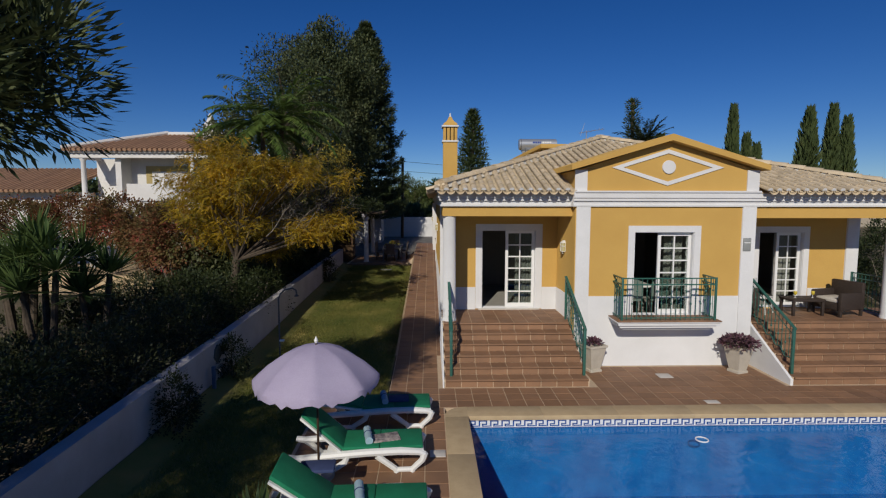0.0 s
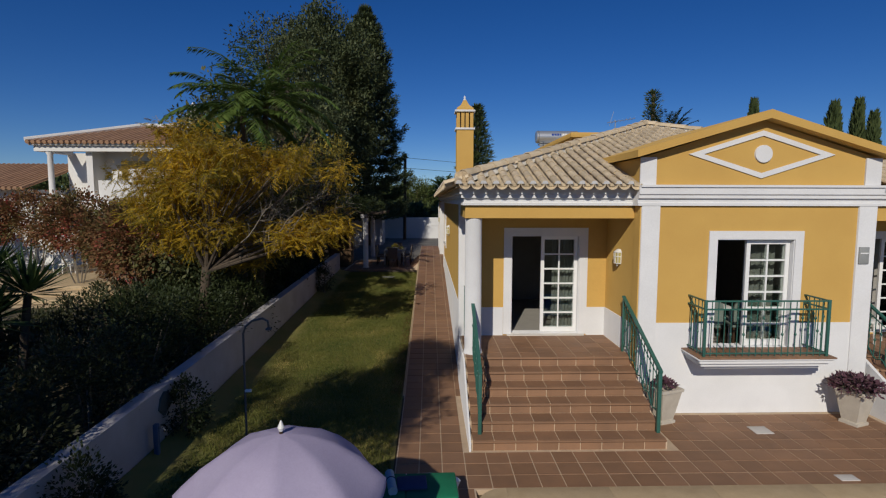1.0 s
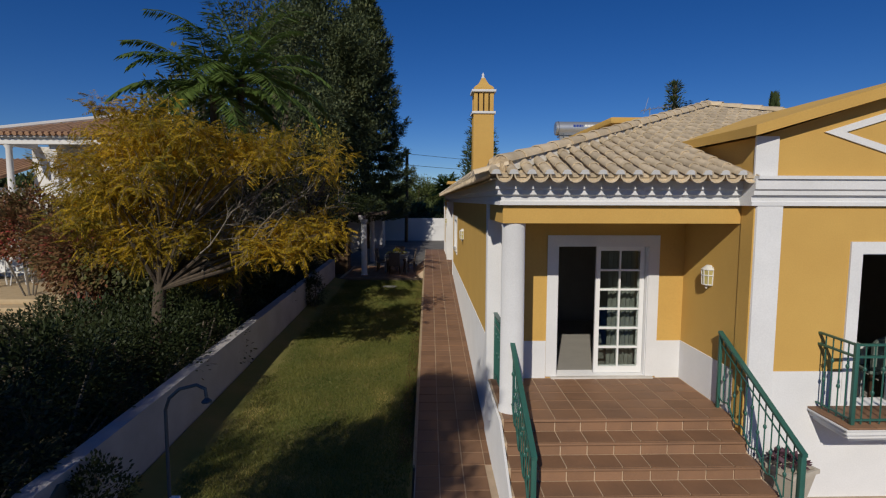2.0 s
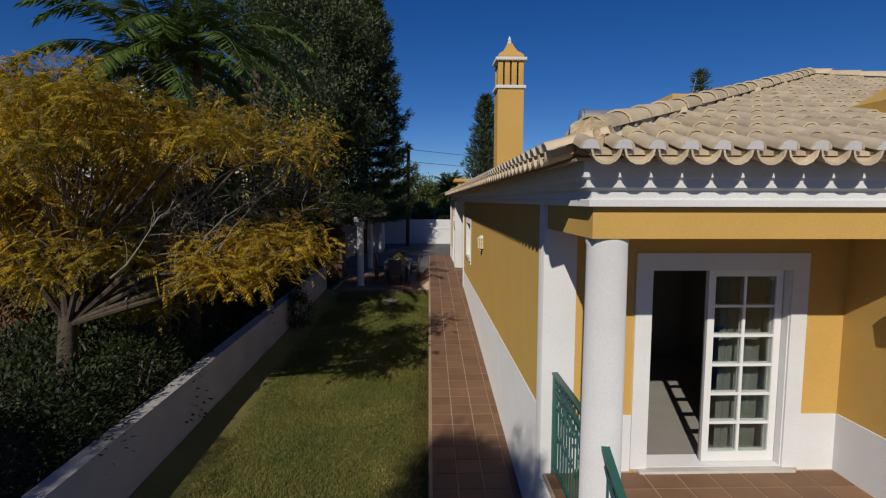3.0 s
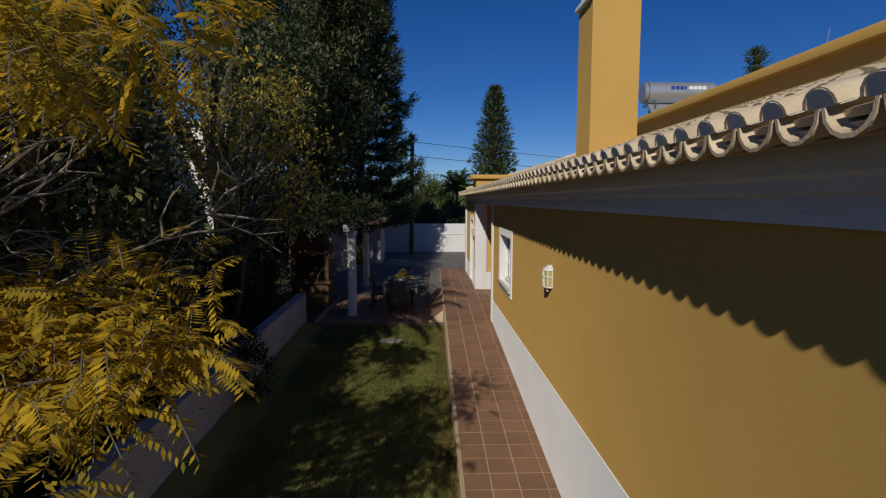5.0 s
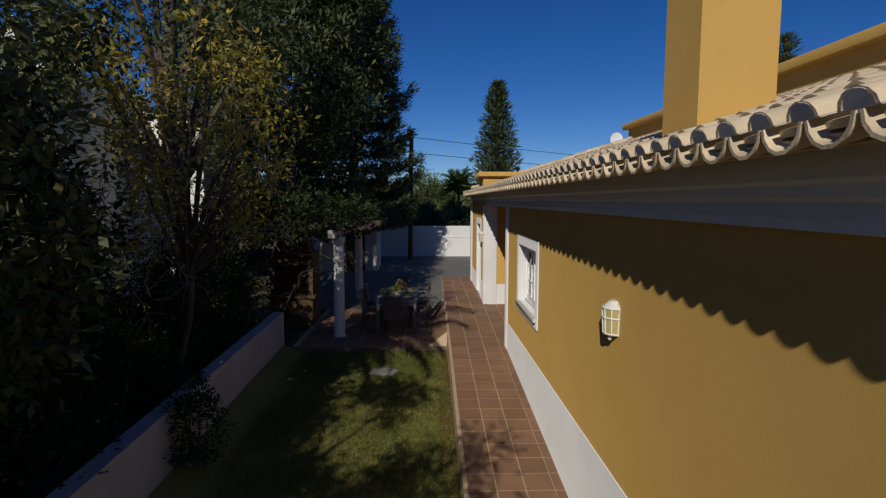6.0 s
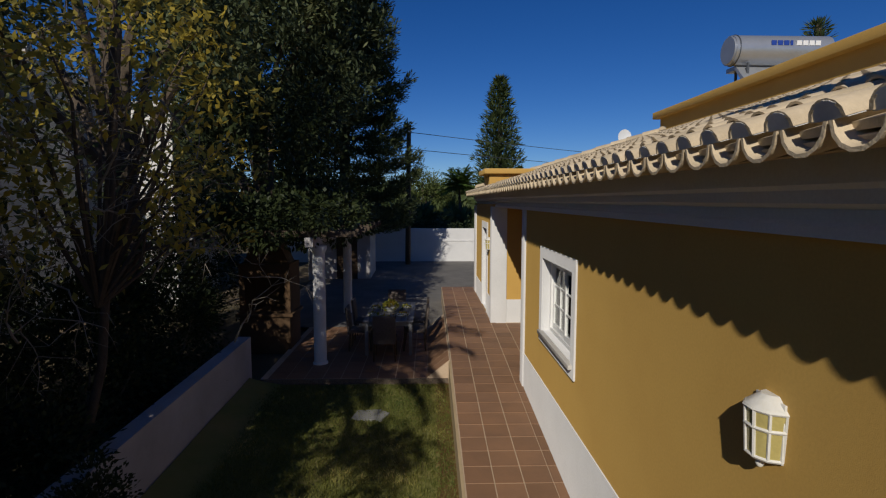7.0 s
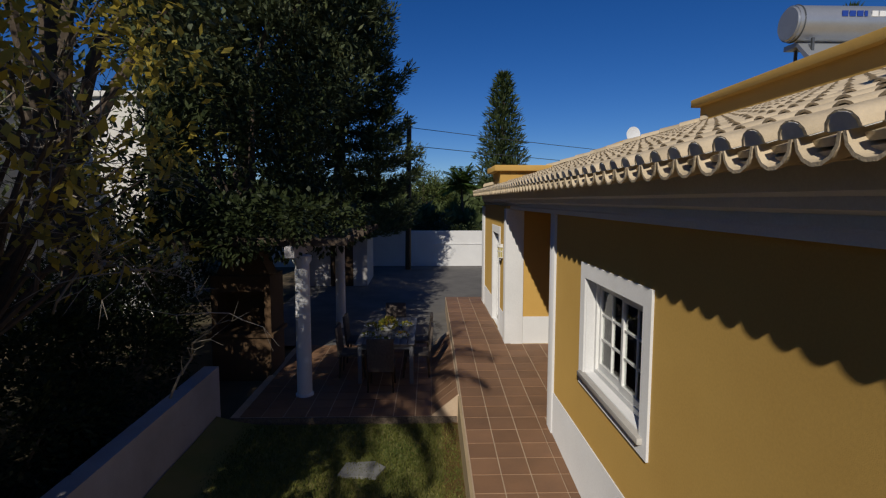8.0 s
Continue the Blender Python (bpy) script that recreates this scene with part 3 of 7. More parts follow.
for w, z in ((0.25, 6.55), (0.25, 6.60), (0.215, 6.64), (0.14, 6.70), (0.09, 6.78), (0.05, 6.87)):
    rings.append([bm.verts.new((CX + w * a, CY + w * b, z)) for a, b in ((-1, -1), (1, -1), (1, 1), (-1, 1))])
for a, b in zip(rings, rings[1:]):
    for i in range(4):
        bm.faces.new((a[i], a[(i + 1) % 4], b[(i + 1) % 4], b[i]))
bm.faces.new(rings[-1])
part("cap", bm, YELLOW, chimney, "flared yellow cap")
part("finial", lathe(bmesh.new(), [(0.04, 0), (0.05, 0.03), (0.025, 0.06), (0.035, 0.09), (0.004, 0.16)], (CX, CY, 6.86), 12), WHITE, chimney, "small white finial", smooth=True)

# moulded balcony slab
bm = bmesh.new()
for inset, z0, z1 in ((0.0, 1.16, 1.19), (0.03, 1.10, 1.16), (0.08, 1.04, 1.10), (0.17, 0.98, 1.04)):
    box(bm, 3.86 + inset, 6.20 - inset, 11.34 + inset, 12.0, z0, z1, bevel=0.008)
part("balcony_slab", bm, WHITE, house, "white moulded balcony slab")
for i in range(7):
    x0 = 3.86 + 2.34 * i / 7
    part("tile", boxes([(x0 + 0.003, x0 + 2.34 / 7 - 0.003, 11.325, 11.98, 1.19, 1.215)], 0.004), TERRA, house)


# ---- railings ----
def baluster(bm, x, y, z0, z1, r=0.0085, knuckle=0.5):
    tube(bm, [(x, y, z0), (x, y, z1)], r, 6)
    zc = z0 + (z1 - z0) * knuckle
    lathe(bm, [(r, -0.03), (0.02, -0.012), (0.02, 0.012), (r, 0.03)], (x, y, zc), 8)
    return bm


def stair_rail(x, label):
    host = thing("railing", label, "railing", "stair railings")
    ya, za, yb, zb = 10.84, 1.14, 12.46, 2.03
    part("post", boxes([(x - 0.028, x + 0.028, ya - 0.03, ya + 0.03, 0.168, za + 0.01)], 0.004), GREENIRON, host)
    part("post", boxes([(x - 0.02, x + 0.02, yb - 0.02, yb + 0.02, 1.0, zb)], 0.004), GREENIRON, host)
    bm = bmesh.new()
    prism(bm, [(ya - 0.04, za), (ya - 0.04, za + 0.035), (yb + 0.02, zb + 0.035), (yb + 0.02, zb)], "x", x - 0.03, x + 0.03)
    part("handrail", bm, GREENIRON, host)
    pts = []
    for i in range(31):
        f = i / 30
        pts.append((x, ya + (yb - ya) * f, 0.42 + 0.80 * f + 0.045 * math.sin(f * 31.4)))
    part("lower_rail", tube(bmesh.new(), pts, 0.012, 6), GREENIRON, host, "wavy lower rail")
    part("upper_rail", tube(bmesh.new(), [(x, ya, za - 0.13), (x, yb, zb - 0.13)], 0.010, 6), GREENIRON, host)
    n = 13
    for i in range(1, n):
        f = i / n
        y = ya + (yb - ya) * f
        part("baluster", baluster(bmesh.new(), x, y, 0.42 + 0.80 * f, za + (zb - za) * f, knuckle=0.35 + 0.25 * (i % 2)), GREENIRON, host)
    return host


stair_rail(0.15, "green iron stair railing with wavy lower rail")
stair_rail(2.98, "green iron stair railing with wavy lower rail")
stair_rail(7.48, "green iron stair railing with wavy lower rail")

host = thing("railing", "green iron balcony railing with double top rail", "railing")
bx0, bx1, byf = 3.97, 6.07, 11.42
for z in (2.16, 2.02):
    part("top_rail", boxes([(bx0 - 0.02, bx1 + 0.02, byf - 0.018, byf + 0.018, z - 0.012, z + 0.012), (bx0 - 0.018, bx0 + 0.018, byf + 0.018, 12.0, z - 0.012, z + 0.012), (bx1 - 0.018, bx1 + 0.018, byf + 0.018, 12.0, z - 0.012, z + 0.012)]), GREENIRON, host)
part("bottom_rail", boxes([(bx0 - 0.015, bx1 + 0.015, byf - 0.012, byf + 0.012, 1.26, 1.28), (bx0 - 0.012, bx0 + 0.012, byf + 0.012, 12.0, 1.26, 1.28), (bx1 - 0.012, bx1 + 0.012, byf + 0.012, 12.0, 1.26, 1.28)]), GREENIRON, host)
for x in (bx0, bx1):
    part("post", boxes([(x - 0.022, x + 0.022, byf - 0.022, byf + 0.022, 1.215, 2.18)], 0.003), GREENIRON, host)
n = 19
for i in range(1, n):
    part("baluster", baluster(bmesh.new(), bx0 + (bx1 - bx0) * i / n, byf, 1.22, 2.15, knuckle=0.4 + 0.3 * (i % 2)), GREENIRON, host)
for x in (bx0, bx1):
    for i in range(1, 5):
        part("baluster", baluster(bmesh.new(), x, byf + 0.58 * i / 5, 1.22, 2.15, knuckle=0.4 + 0.3 * (i % 2)), GREENIRON, host)

host = thing("railing", "green iron railing at the end of the terrace", "railing")
for z in (1.98, 1.85, 1.10):
    part("rail", boxes([(10.95, 10.985, 12.6, 13.66, z - 0.012, z + 0.012)]), GREENIRON, host)
for y in (12.62, 13.63):
    part("post", boxes([(10.945, 10.99, y - 0.022, y + 0.022, 1.0, 2.0)], 0.003), GREENIRON, host)
for i in range(1, 9):
    part("baluster", baluster(bmesh.new(), 10.967, 12.6 + 1.06 * i / 9, 1.08, 1.97), GREENIRON, host)

host = thing("railing", "green iron railing closing the side of the porch", "railing")
for z in (2.03, 1.90, 1.10):
    part("rail", boxes([(0.085, 0.12, 12.62, 13.68, z - 0.012, z + 0.012)], 0.003), GREENIRON, host)
part("handrail", boxes([(0.072, 0.133, 12.58, 13.68, 2.042, 2.066)], 0.006), GREENIRON, host)
for y in (12.64, 13.65):
    part("post", boxes([(0.08, 0.125, y - 0.022, y + 0.022, 1.0, 2.042)], 0.003), GREENIRON, host)
for i in range(1, 10):
    part("baluster", baluster(bmesh.new(), 0.1025, 12.64 + 1.01 * i / 10, 1.1, 2.02, knuckle=0.4 + 0.3 * (i % 2)), GREENIRON, host)

# ---- wall lamps ----
LAMPWHITE = material("white_enamel", (0.80, 0.79, 0.74), 0.4, second=(0.62, 0.60, 0.52), scale=30, amount=0.5)
LAMPGLASS = material("yellowed_lamp_glass", (0.50, 0.42, 0.16), 0.25, second=(0.42, 0.35, 0.12), scale=20)


def wall_lamp(at, turn):
    host = thing("wall_lamp", "small white half-round wall lantern with yellowed panes", "lamp", "wall lanterns", at, turn)
    # local frame: the wall is the plane x = 0, the lamp reaches towards -x
    R, H, n = 0.105, 0.215, 5
    ang = [math.pi * (0.5 + i / n) for i in range(n + 1)]
    rim = [(R * math.cos(a), R * math.sin(a)) for a in ang]
    bm = bmesh.new()
    low = [bm.verts.new((x * 0.88, y * 0.88, 0.0)) for x, y in rim]
    hi = [bm.verts.new((x, y, H)) for x, y in rim]
    for i in range(n):
        bm.faces.new((low[i], low[i + 1], hi[i + 1], hi[i]))
    bm.faces.new(low)
    part("lamp_glass", bm, LAMPGLASS, host, "yellowed glass panes")
    bm = bmesh.new()
    for i in range(n + 1):
        tube(bm, [(rim[i][0] * 0.89, rim[i][1] * 0.89, 0), (rim[i][0] * 1.01, rim[i][1] * 1.01, H)], 0.008, 5)
    for z, k in ((0.0, 0.89), (H * 0.62, 0.98), (H, 1.02)):
        tube(bm, [(x * k, y * k, z) for x, y in rim], 0.009, 5)
    part("lamp_frame", bm, LAMPWHITE, host)
    bm = bmesh.new()
    a = [bm.verts.new((x * 1.12 if abs(x) > 1e-6 else 0, y * 1.12, H)) for x, y in rim]
    b = [bm.verts.new((x * 0.45, y * 0.45, H + 0.06)) for x, y in rim]
    for i in range(n):
        bm.faces.new((a[i], a[i + 1], b[i + 1], b[i]))
    bm.faces.new(a)
    bm.faces.new(b)
    part("lamp_roof", bm, LAMPWHITE, host)
    part("knob", lathe(bmesh.new(), [(0.012, -0.06), (0.02, -0.045), (0.014, -0.02), (0.03, 0.0)], (-0.04, 0, 0), 10), LAMPWHITE, host, smooth=True)
    part("back_plate", boxes([(-0.012, 0, -0.1, 0.1, -0.01, H + 0.04)], 0.003), LAMPWHITE, host)
    return host


wall_lamp((0.0, 19.86, 2.76), 0)
wall_lamp((3.05, 12.95, 2.62), 0)
wall_lamp((-0.1, 29.9, 2.75), 0)

# small grey notice box on the pilaster
box_host = thing("notice_plate", "small grey plate fixed to the white pilaster", "plate")
part("plate", boxes([(6.95, 7.13, 11.935, 11.962, 2.72, 3.02)], 0.006), material("grey_plastic", (0.30, 0.31, 0.30), 0.5), box_host)
part("print_bar", boxes([(6.97, 7.11, 11.93, 11.935, 2.90 - 0.06 * i, 2.92 - 0.06 * i) for i in range(1)]), FRAME, box_host)

# ---- plants ----
rng = np.random.default_rng(11)


def unit(v):
    return v / np.maximum(np.linalg.norm(v, axis=-1, keepdims=True), 1e-6)


def leaves(name, pos, along, length, width, mat, parent=None, flat=0.35):
    """Small folded-diamond leaves at pos, pointing along, one quad each."""
    n = len(pos)
    along = unit(along)
    side = unit(np.cross(along, rng.normal(size=(n, 3)) + np.array([0, 0, 1.0]) * flat * 6))
    length = np.broadcast_to(length, (n,))[:, None] * rng.uniform(0.75, 1.25, (n, 1))
    width = np.broadcast_to(width, (n,))[:, None] * rng.uniform(0.8, 1.2, (n, 1))
    mid = pos + along * length * 0.45
    v = np.stack([pos, mid + side * width * 0.5, pos + along * length, mid - side * width * 0.5], 1)
    return raw(name, v.reshape(-1, 3), np.arange(4 * n).reshape(n, 4), mat, parent)


def ball(n):
    return unit(rng.normal(size=(n, 3)))


def clumps(centre, radii, count, rmin, rmax, floor=-1.0, hollow=0.55):
    """Clump centres scattered through the outer part of an ellipsoid, with an uneven outline."""
    d = ball(count)
    d = d[d[:, 2] > floor]
    lump = np.array([1 + 0.28 * noise.noise((p[0] * 2.3 + centre[0], p[1] * 2.3 + centre[1], p[2] * 2.3)) for p in d])
    r = rng.uniform(hollow, 1.0, len(d)) ** 0.7 * lump
    return np.array(centre) + d * r[:, None] * np.array(radii), rng.uniform(rmin, rmax, len(d)), d


def limbs(parent, base, targets, r, mat=BARK, name="limb"):
    """Bent branches from a base point to each target."""
    for t in targets:
        a, b = Vector(base), Vector([float(q) for q in t])
        mid = a.lerp(b, 0.45) + Vector((rng.uniform(-0.2, 0.2), rng.uniform(-0.2, 0.2), rng.uniform(0.0, 0.35)))
        m2 = a.lerp(b, 0.78) + Vector((rng.uniform(-0.15, 0.15), rng.uniform(-0.15, 0.15), rng.uniform(0, 0.2)))
        part(name, tube(bmesh.new(), [a, mid, m2, b], [r, r * 0.7, r * 0.42, r * 0.15], 6), mat, parent, smooth=True)


def trunk(parent, pts, r, mat=BARK):
    n = len(pts)
    return part("trunk", tube(bmesh.new(), pts, [r * (1 - 0.55 * i / (n - 1)) for i in range(n)], 10), mat, parent, smooth=True)


def tree(name, label, base, height, centre, radii, n_clump, per, leaf, width, mat, rclump=(0.25, 0.5), floor=-0.9, r=0.14, droop=0.1, hollow=0.5, n_limb=9, clear=None):
    host = thing(name, label, "tree", at=(0, 0, 0))
    b = Vector(base)
    c = Vector(centre)
    trunk(host, [b, b.lerp(c, 0.4) + Vector((0.1, 0.05, 0)), b.lerp(c, 0.8) + Vector((-0.08, 0.1, 0)), c + Vector((0, 0, radii[2] * 0.5))], r)
    cen, rad, d = clumps(centre, radii, n_clump, *rclump, floor=floor, hollow=hollow)
    if clear:
        keep = ~((cen[:, 2] > clear[0]) & (cen[:, 2] < clear[1]) & (rng.uniform(0, 1, len(cen)) < clear[2]))
        cen, rad, d = cen[keep], rad[keep], d[keep]
    pick = rng.choice(len(cen), min(n_limb, len(cen)), replace=False)
    limbs(host, b.lerp(c, 0.55), cen[pick], r * 0.5)
    k = np.repeat(np.arange(len(cen)), per)
    off = ball(len(k)) * (rng.uniform(0, 1, (len(k), 1)) ** 0.45)
    pos = cen[k] + off * rad[k][:, None]
    along = off + rng.normal(size=off.shape) * 0.6 - np.array([0, 0, droop])
    leaves("crown", pos, along, leaf, width, mat, host)
    return host


def spray(parent, a, b, r, shoots, reach, mat=None, name="twig"):
    """A bare bent twig from a to b with forking side shoots."""
    bm = bmesh.new()
    a, b = Vector(a), Vector(b)
    n = 6
    bend = Vector((rng.uniform(-1, 1), rng.uniform(-1, 1), rng.uniform(-0.2, 1))) * (b - a).length * 0.1
    pts = [a.lerp(b, i / n) + bend * math.sin(3.14 * i / n) + Vector(rng.normal(size=3)) * 0.02 for i in range(n + 1)]
    tube(bm, pts, [r * (1 - 0.8 * i / n) for i in range(n + 1)], 5)
    way = (b - a).normalized()
    for s in range(shoots):
        i = rng.integers(1, n + 1)
        d = (way * 0.7 + Vector(rng.normal(size=3)) * 0.6 + Vector((0, 0, 0.25))).normalized()
        q = [pts[i]]
        for g in range(3):
            q.append(q[-1] + d * reach * rng.uniform(0.2, 0.42))
            d = (d + Vector(rng.normal(size=3)) * 0.35).normalized()
        tube(bm, q, [r * 0.45, r * 0.34, r * 0.25, r * 0.12], 4)
        e = q[2] + (d + Vector(rng.normal(size=3)) * 0.6).normalized() * reach * 0.35
        tube(bm, [q[2], e], [r * 0.25, r * 0.1], 4)
    part(name, bm, mat or PALETWIG, parent)


PALETWIG = material("pale_bare_twig", (0.25, 0.22, 0.175), 0.85, second=(0.15, 0.13, 0.10), scale=14)
GOLD = leafy("autumn_leaf", (0.17, 0.185, 0.035), (0.70, 0.46, 0.035), (0.98, 0.68, 0.06), through_light=0.52)
EVERGREEN = leafy("evergreen_leaf", (0.052, 0.07, 0.034), (0.10, 0.122, 0.052), (0.19, 0.19, 0.075), through_light=0.22)
DARKLEAF = leafy("dark_green_leaf", (0.075, 0.088, 0.038), (0.13, 0.14, 0.055), (0.27, 0.24, 0.075), through_light=0.25)
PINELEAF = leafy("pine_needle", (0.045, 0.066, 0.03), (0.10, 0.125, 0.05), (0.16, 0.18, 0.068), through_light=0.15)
PALMLEAF = leafy("palm_leaf", (0.075, 0.14, 0.03), (0.15, 0.21, 0.05), through_light=0.3)
HEDGE = leafy("hedge_leaf", (0.02, 0.032, 0.012), (0.045, 0.06, 0.02), (0.075, 0.085, 0.03), through_light=0.15)
REDLEAF = leafy("bougainvillea_leaf", (0.13, 0.15, 0.05), (0.27, 0.115, 0.06), (0.50, 0.07, 0.075), through_light=0.3)
FARLEAF = leafy("distant_foliage", (0.05, 0.072, 0.028), (0.09, 0.12, 0.042), (0.13, 0.15, 0.055), through_light=0.15)
YUCCA = leafy("yucca_blade", (0.06, 0.11, 0.035), (0.12, 0.17, 0.05), through_light=0.2)
PURPLE = leafy("purple_leaf", (0.10, 0.045, 0.07), (0.16, 0.08, 0.10), (0.07, 0.08, 0.05), through_light=0.2)


def pinnate_tree():
    """The golden tree: drooping compound leaves on a many-branched frame."""
    host = thing("golden_tree", "spreading tree with golden autumn compound leaves over the wall", "tree")
    base = Vector((-6.3, 15.9, 0.1))
    trunk(host, [base, base + Vector((0.1, -0.1, 1.0)), base + Vector((0.25, -0.2, 2.1)), base + Vector((0.5, -0.3, 3.6))], 0.17)
    cen, rad, d = clumps((-4.95, 16.0, 4.15), (2.3, 1.9, 2.25), 150, 0.26, 0.5, floor=-0.85, hollow=0.55)
    keep = (cen[:, 2] > 2.85 + 0.3 * np.maximum(0, 15.4 - cen[:, 1])) & ~((cen[:, 0] > -5.1) & (cen[:, 2] > 3.2) & (cen[:, 2] < 4.3) & (rng.uniform(0, 1, len(cen)) < 0.6))
    keep &= ~((cen[:, 0] > -4.0) & (rng.uniform(0, 1, len(cen)) < 0.6)) & ~((cen[:, 0] > -5.7) & (cen[:, 2] > 5.15))
    cen, rad, d = cen[keep], rad[keep], d[keep]
    c2, r2, d2 = clumps((-6.6, 16.3, 4.0), (1.6, 1.7, 1.8), 80, 0.28, 0.5, hollow=0.3, floor=-0.75)
    c3, r3, d3 = clumps((-5.9, 16.6, 2.75), (1.3, 1.2, 0.65), 34, 0.26, 0.42, hollow=0.3)
    cen, rad, d = np.concatenate([cen, c2, c3]), np.concatenate([rad, r2, r3]), np.concatenate([d, d2, d3])
    bough = np.array([(-2.7, 15.5, 3.0), (-3.2, 15.2, 2.7), (-3.3, 15.6, 3.1), (-2.9, 15.9, 2.9), (-3.6, 15.3, 2.75), (-3.0, 16.1, 3.2), (-3.9, 15.0, 2.7)])
    bough = np.concatenate([bough + np.array([-0.1, 0.0, 0.2]), bough[:2] + np.array([-0.3, -0.1, 0.14])])
    cen, rad, d = np.concatenate([bough, cen]), np.concatenate([np.full(9, 0.42), rad]), np.concatenate([np.tile([0.8, 0, -0.2], (9, 1)), d])
    limbs(host, base + Vector((0.25, -0.2, 2.0)), cen[:26], 0.045, BARK)
    limbs(host, base + Vector((0.4, -0.3, 2.8)), cen[26:80], 0.018, TWIG, "twig")
    for i in range(16):
        s = Vector((-4.9 + 0.5 * rng.normal(), 15.6 + 0.35 * rng.normal(), 2.9 + 0.2 * rng.normal()))
        e = s + Vector((rng.uniform(0.2, 1.3), rng.uniform(-0.5, 0.8), rng.uniform(0.5, 1.1)))
        spray(host, s, e, 0.014, 9, 0.5)
    spray(host, (-4.2, 15.9, 2.75), (-2.75, 16.3, 3.75), 0.02, 8, 0.5)
    spray(host, (-4.4, 15.5, 2.6), (-3.3, 15.9, 3.9), 0.02, 9, 0.5)
    per = 60
    k = np.repeat(np.arange(len(cen)), per)
    off = ball(len(k)) * rng.uniform(0, 1, (len(k), 1)) ** 0.5 * np.array([1.15, 1.15, 0.55])
    start = cen[k] + off * rad[k][:, None]
    dirn = unit(off * 0.5 + rng.normal(size=off.shape) * 0.6 + np.array([0, 0, 0.0]))
    P, A, S, V, F, o = [], [], [], [], [], 0
    m = 9
    lens = rng.uniform(0.15, 0.29, len(k))
    across = unit(np.cross(dirn, np.array([0, 0, 1.0]) + rng.normal(size=dirn.shape) * 0.25))
    for i in range(m):
        f = (i + 1.2) / m
        p = start + dirn * (lens * f)[:, None] - np.array([0, 0, 1.0]) * (lens * 0.25 * f * f)[:, None]
        fw = unit(dirn - np.array([0, 0, 0.6]) * f)
        for s in (-1, 1):
            P.append(p)
            A.append(unit(across * s + fw * 0.55 - np.array([0, 0, 0.35])))
            S.append(0.07 * (1 - 0.45 * abs(f - 0.45)) * np.ones(len(k)))
    ob = leaves("crown", np.concatenate(P), np.concatenate(A), np.concatenate(S), np.concatenate(S) * 0.34, GOLD, host, flat=0.8)
    # stalks of the compound leaves
    seg = []
    for f in (0.0, 0.5, 1.0):
        seg.append(start + dirn * (lens * f)[:, None] - np.array([0, 0, 1.0]) * (lens * 0.25 * f * f)[:, None])
    w = across * 0.0025
    v = np.stack([seg[0] - w, seg[0] + w, seg[1] + w, seg[1] - w, seg[2] + w * 0.5, seg[2] - w * 0.5], 1)
    idx = np.arange(len(k))[:, None] * 6
    fc = np.concatenate([idx + np.array([[0, 1, 2, 3]]), idx + np.array([[3, 2, 4, 5]])])
    raw("leaf_stalk", v.reshape(-1, 3), fc, TWIG, host)["kind"] = "stuff"
    return host


pinnate_tree()

# dark evergreen trees behind the wall
tree("evergreen_tree", "tall dark evergreen tree with dense small leaves", (-7.6, 22.6, 0.3), 9, (-8.0, 22.6, 5.2), (1.8, 2.6, 3.2), 95, 75, 0.17, 0.085, DARKLEAF, (0.4, 0.75), r=0.2)
tree("evergreen_tree", "tall dark evergreen tree with an open understorey", (-7.2, 27.5, 0.5), 12, (-7.1, 27.4, 7.0), (2.7, 3.0, 5.0), 215, 95, 0.16, 0.075, EVERGREEN, (0.4, 0.8), r=0.26, clear=(2.5, 6.2, 0.85))
tree("evergreen_tree", "big ragged dark evergreen tree beside the tall pine", (-7.0, 34.6, 0.6), 15, (-6.9, 34.6, 9.5), (3.3, 2.6, 5.7), 440, 125, 0.22, 0.09, EVERGREEN, (0.4, 0.95), r=0.3, droop=-0.4, hollow=0.45)
tree("evergreen_tree", "broad dark evergreen tree behind the garden wall", (-8.6, 21.0, 0.3), 4, (-8.4, 20.8, 2.2), (1.4, 2.2, 1.3), 60, 80, 0.17, 0.085, DARKLEAF, (0.4, 0.7), r=0.18)
tree("evergreen_tree", "broad dark evergreen tree behind the garden wall", (-10.5, 27.0, 0.3), 6, (-10.2, 27.0, 4.4), (2.3, 3.0, 3.6), 45, 80, 0.19, 0.09, DARKLEAF, (0.4, 0.8), r=0.18)
# darker hedge leaf here: the big trees' shade is put into the crown
tree("evergreen_tree", "leafy tree leaning over the pergola, leaves darkened for shade", (-5.6, 31.5, 0.6), 6, (-5.5, 31.2, 4.8), (1.9, 3.2, 2.2), 120, 80, 0.15, 0.075, HEDGE, (0.35, 0.6), r=0.15)
tree("evergreen_tree", "dark evergreen tree beside the feather palm", (-6.4, 19.9, 0.3), 5, (-6.1, 19.8, 3.7), (1.4, 1.6, 2.0), 110, 85, 0.15, 0.075, DARKLEAF, (0.35, 0.6), r=0.12)
tree("evergreen_tree", "dense dark evergreen shrub tree behind the wall", (-6.9, 21.6, 0.3), 5, (-6.7, 21.6, 3.3), (1.3, 1.3, 1.9), 110, 85, 0.14, 0.07, HEDGE, (0.3, 0.55), r=0.12)
dry = tree("broadleaf_tree", "dry-leaved shrubby tree with yellowing foliage", (-5.6, 23.4, 0.3), 5, (-4.75, 23.4, 4.7), (1.25, 1.7, 1.9), 85, 40, 0.11, 0.055, leafy("yellowing_leaf", (0.19, 0.19, 0.06), (0.52, 0.40, 0.06), (0.72, 0.52, 0.07), through_light=0.5), (0.25, 0.5), r=0.06, n_limb=24)
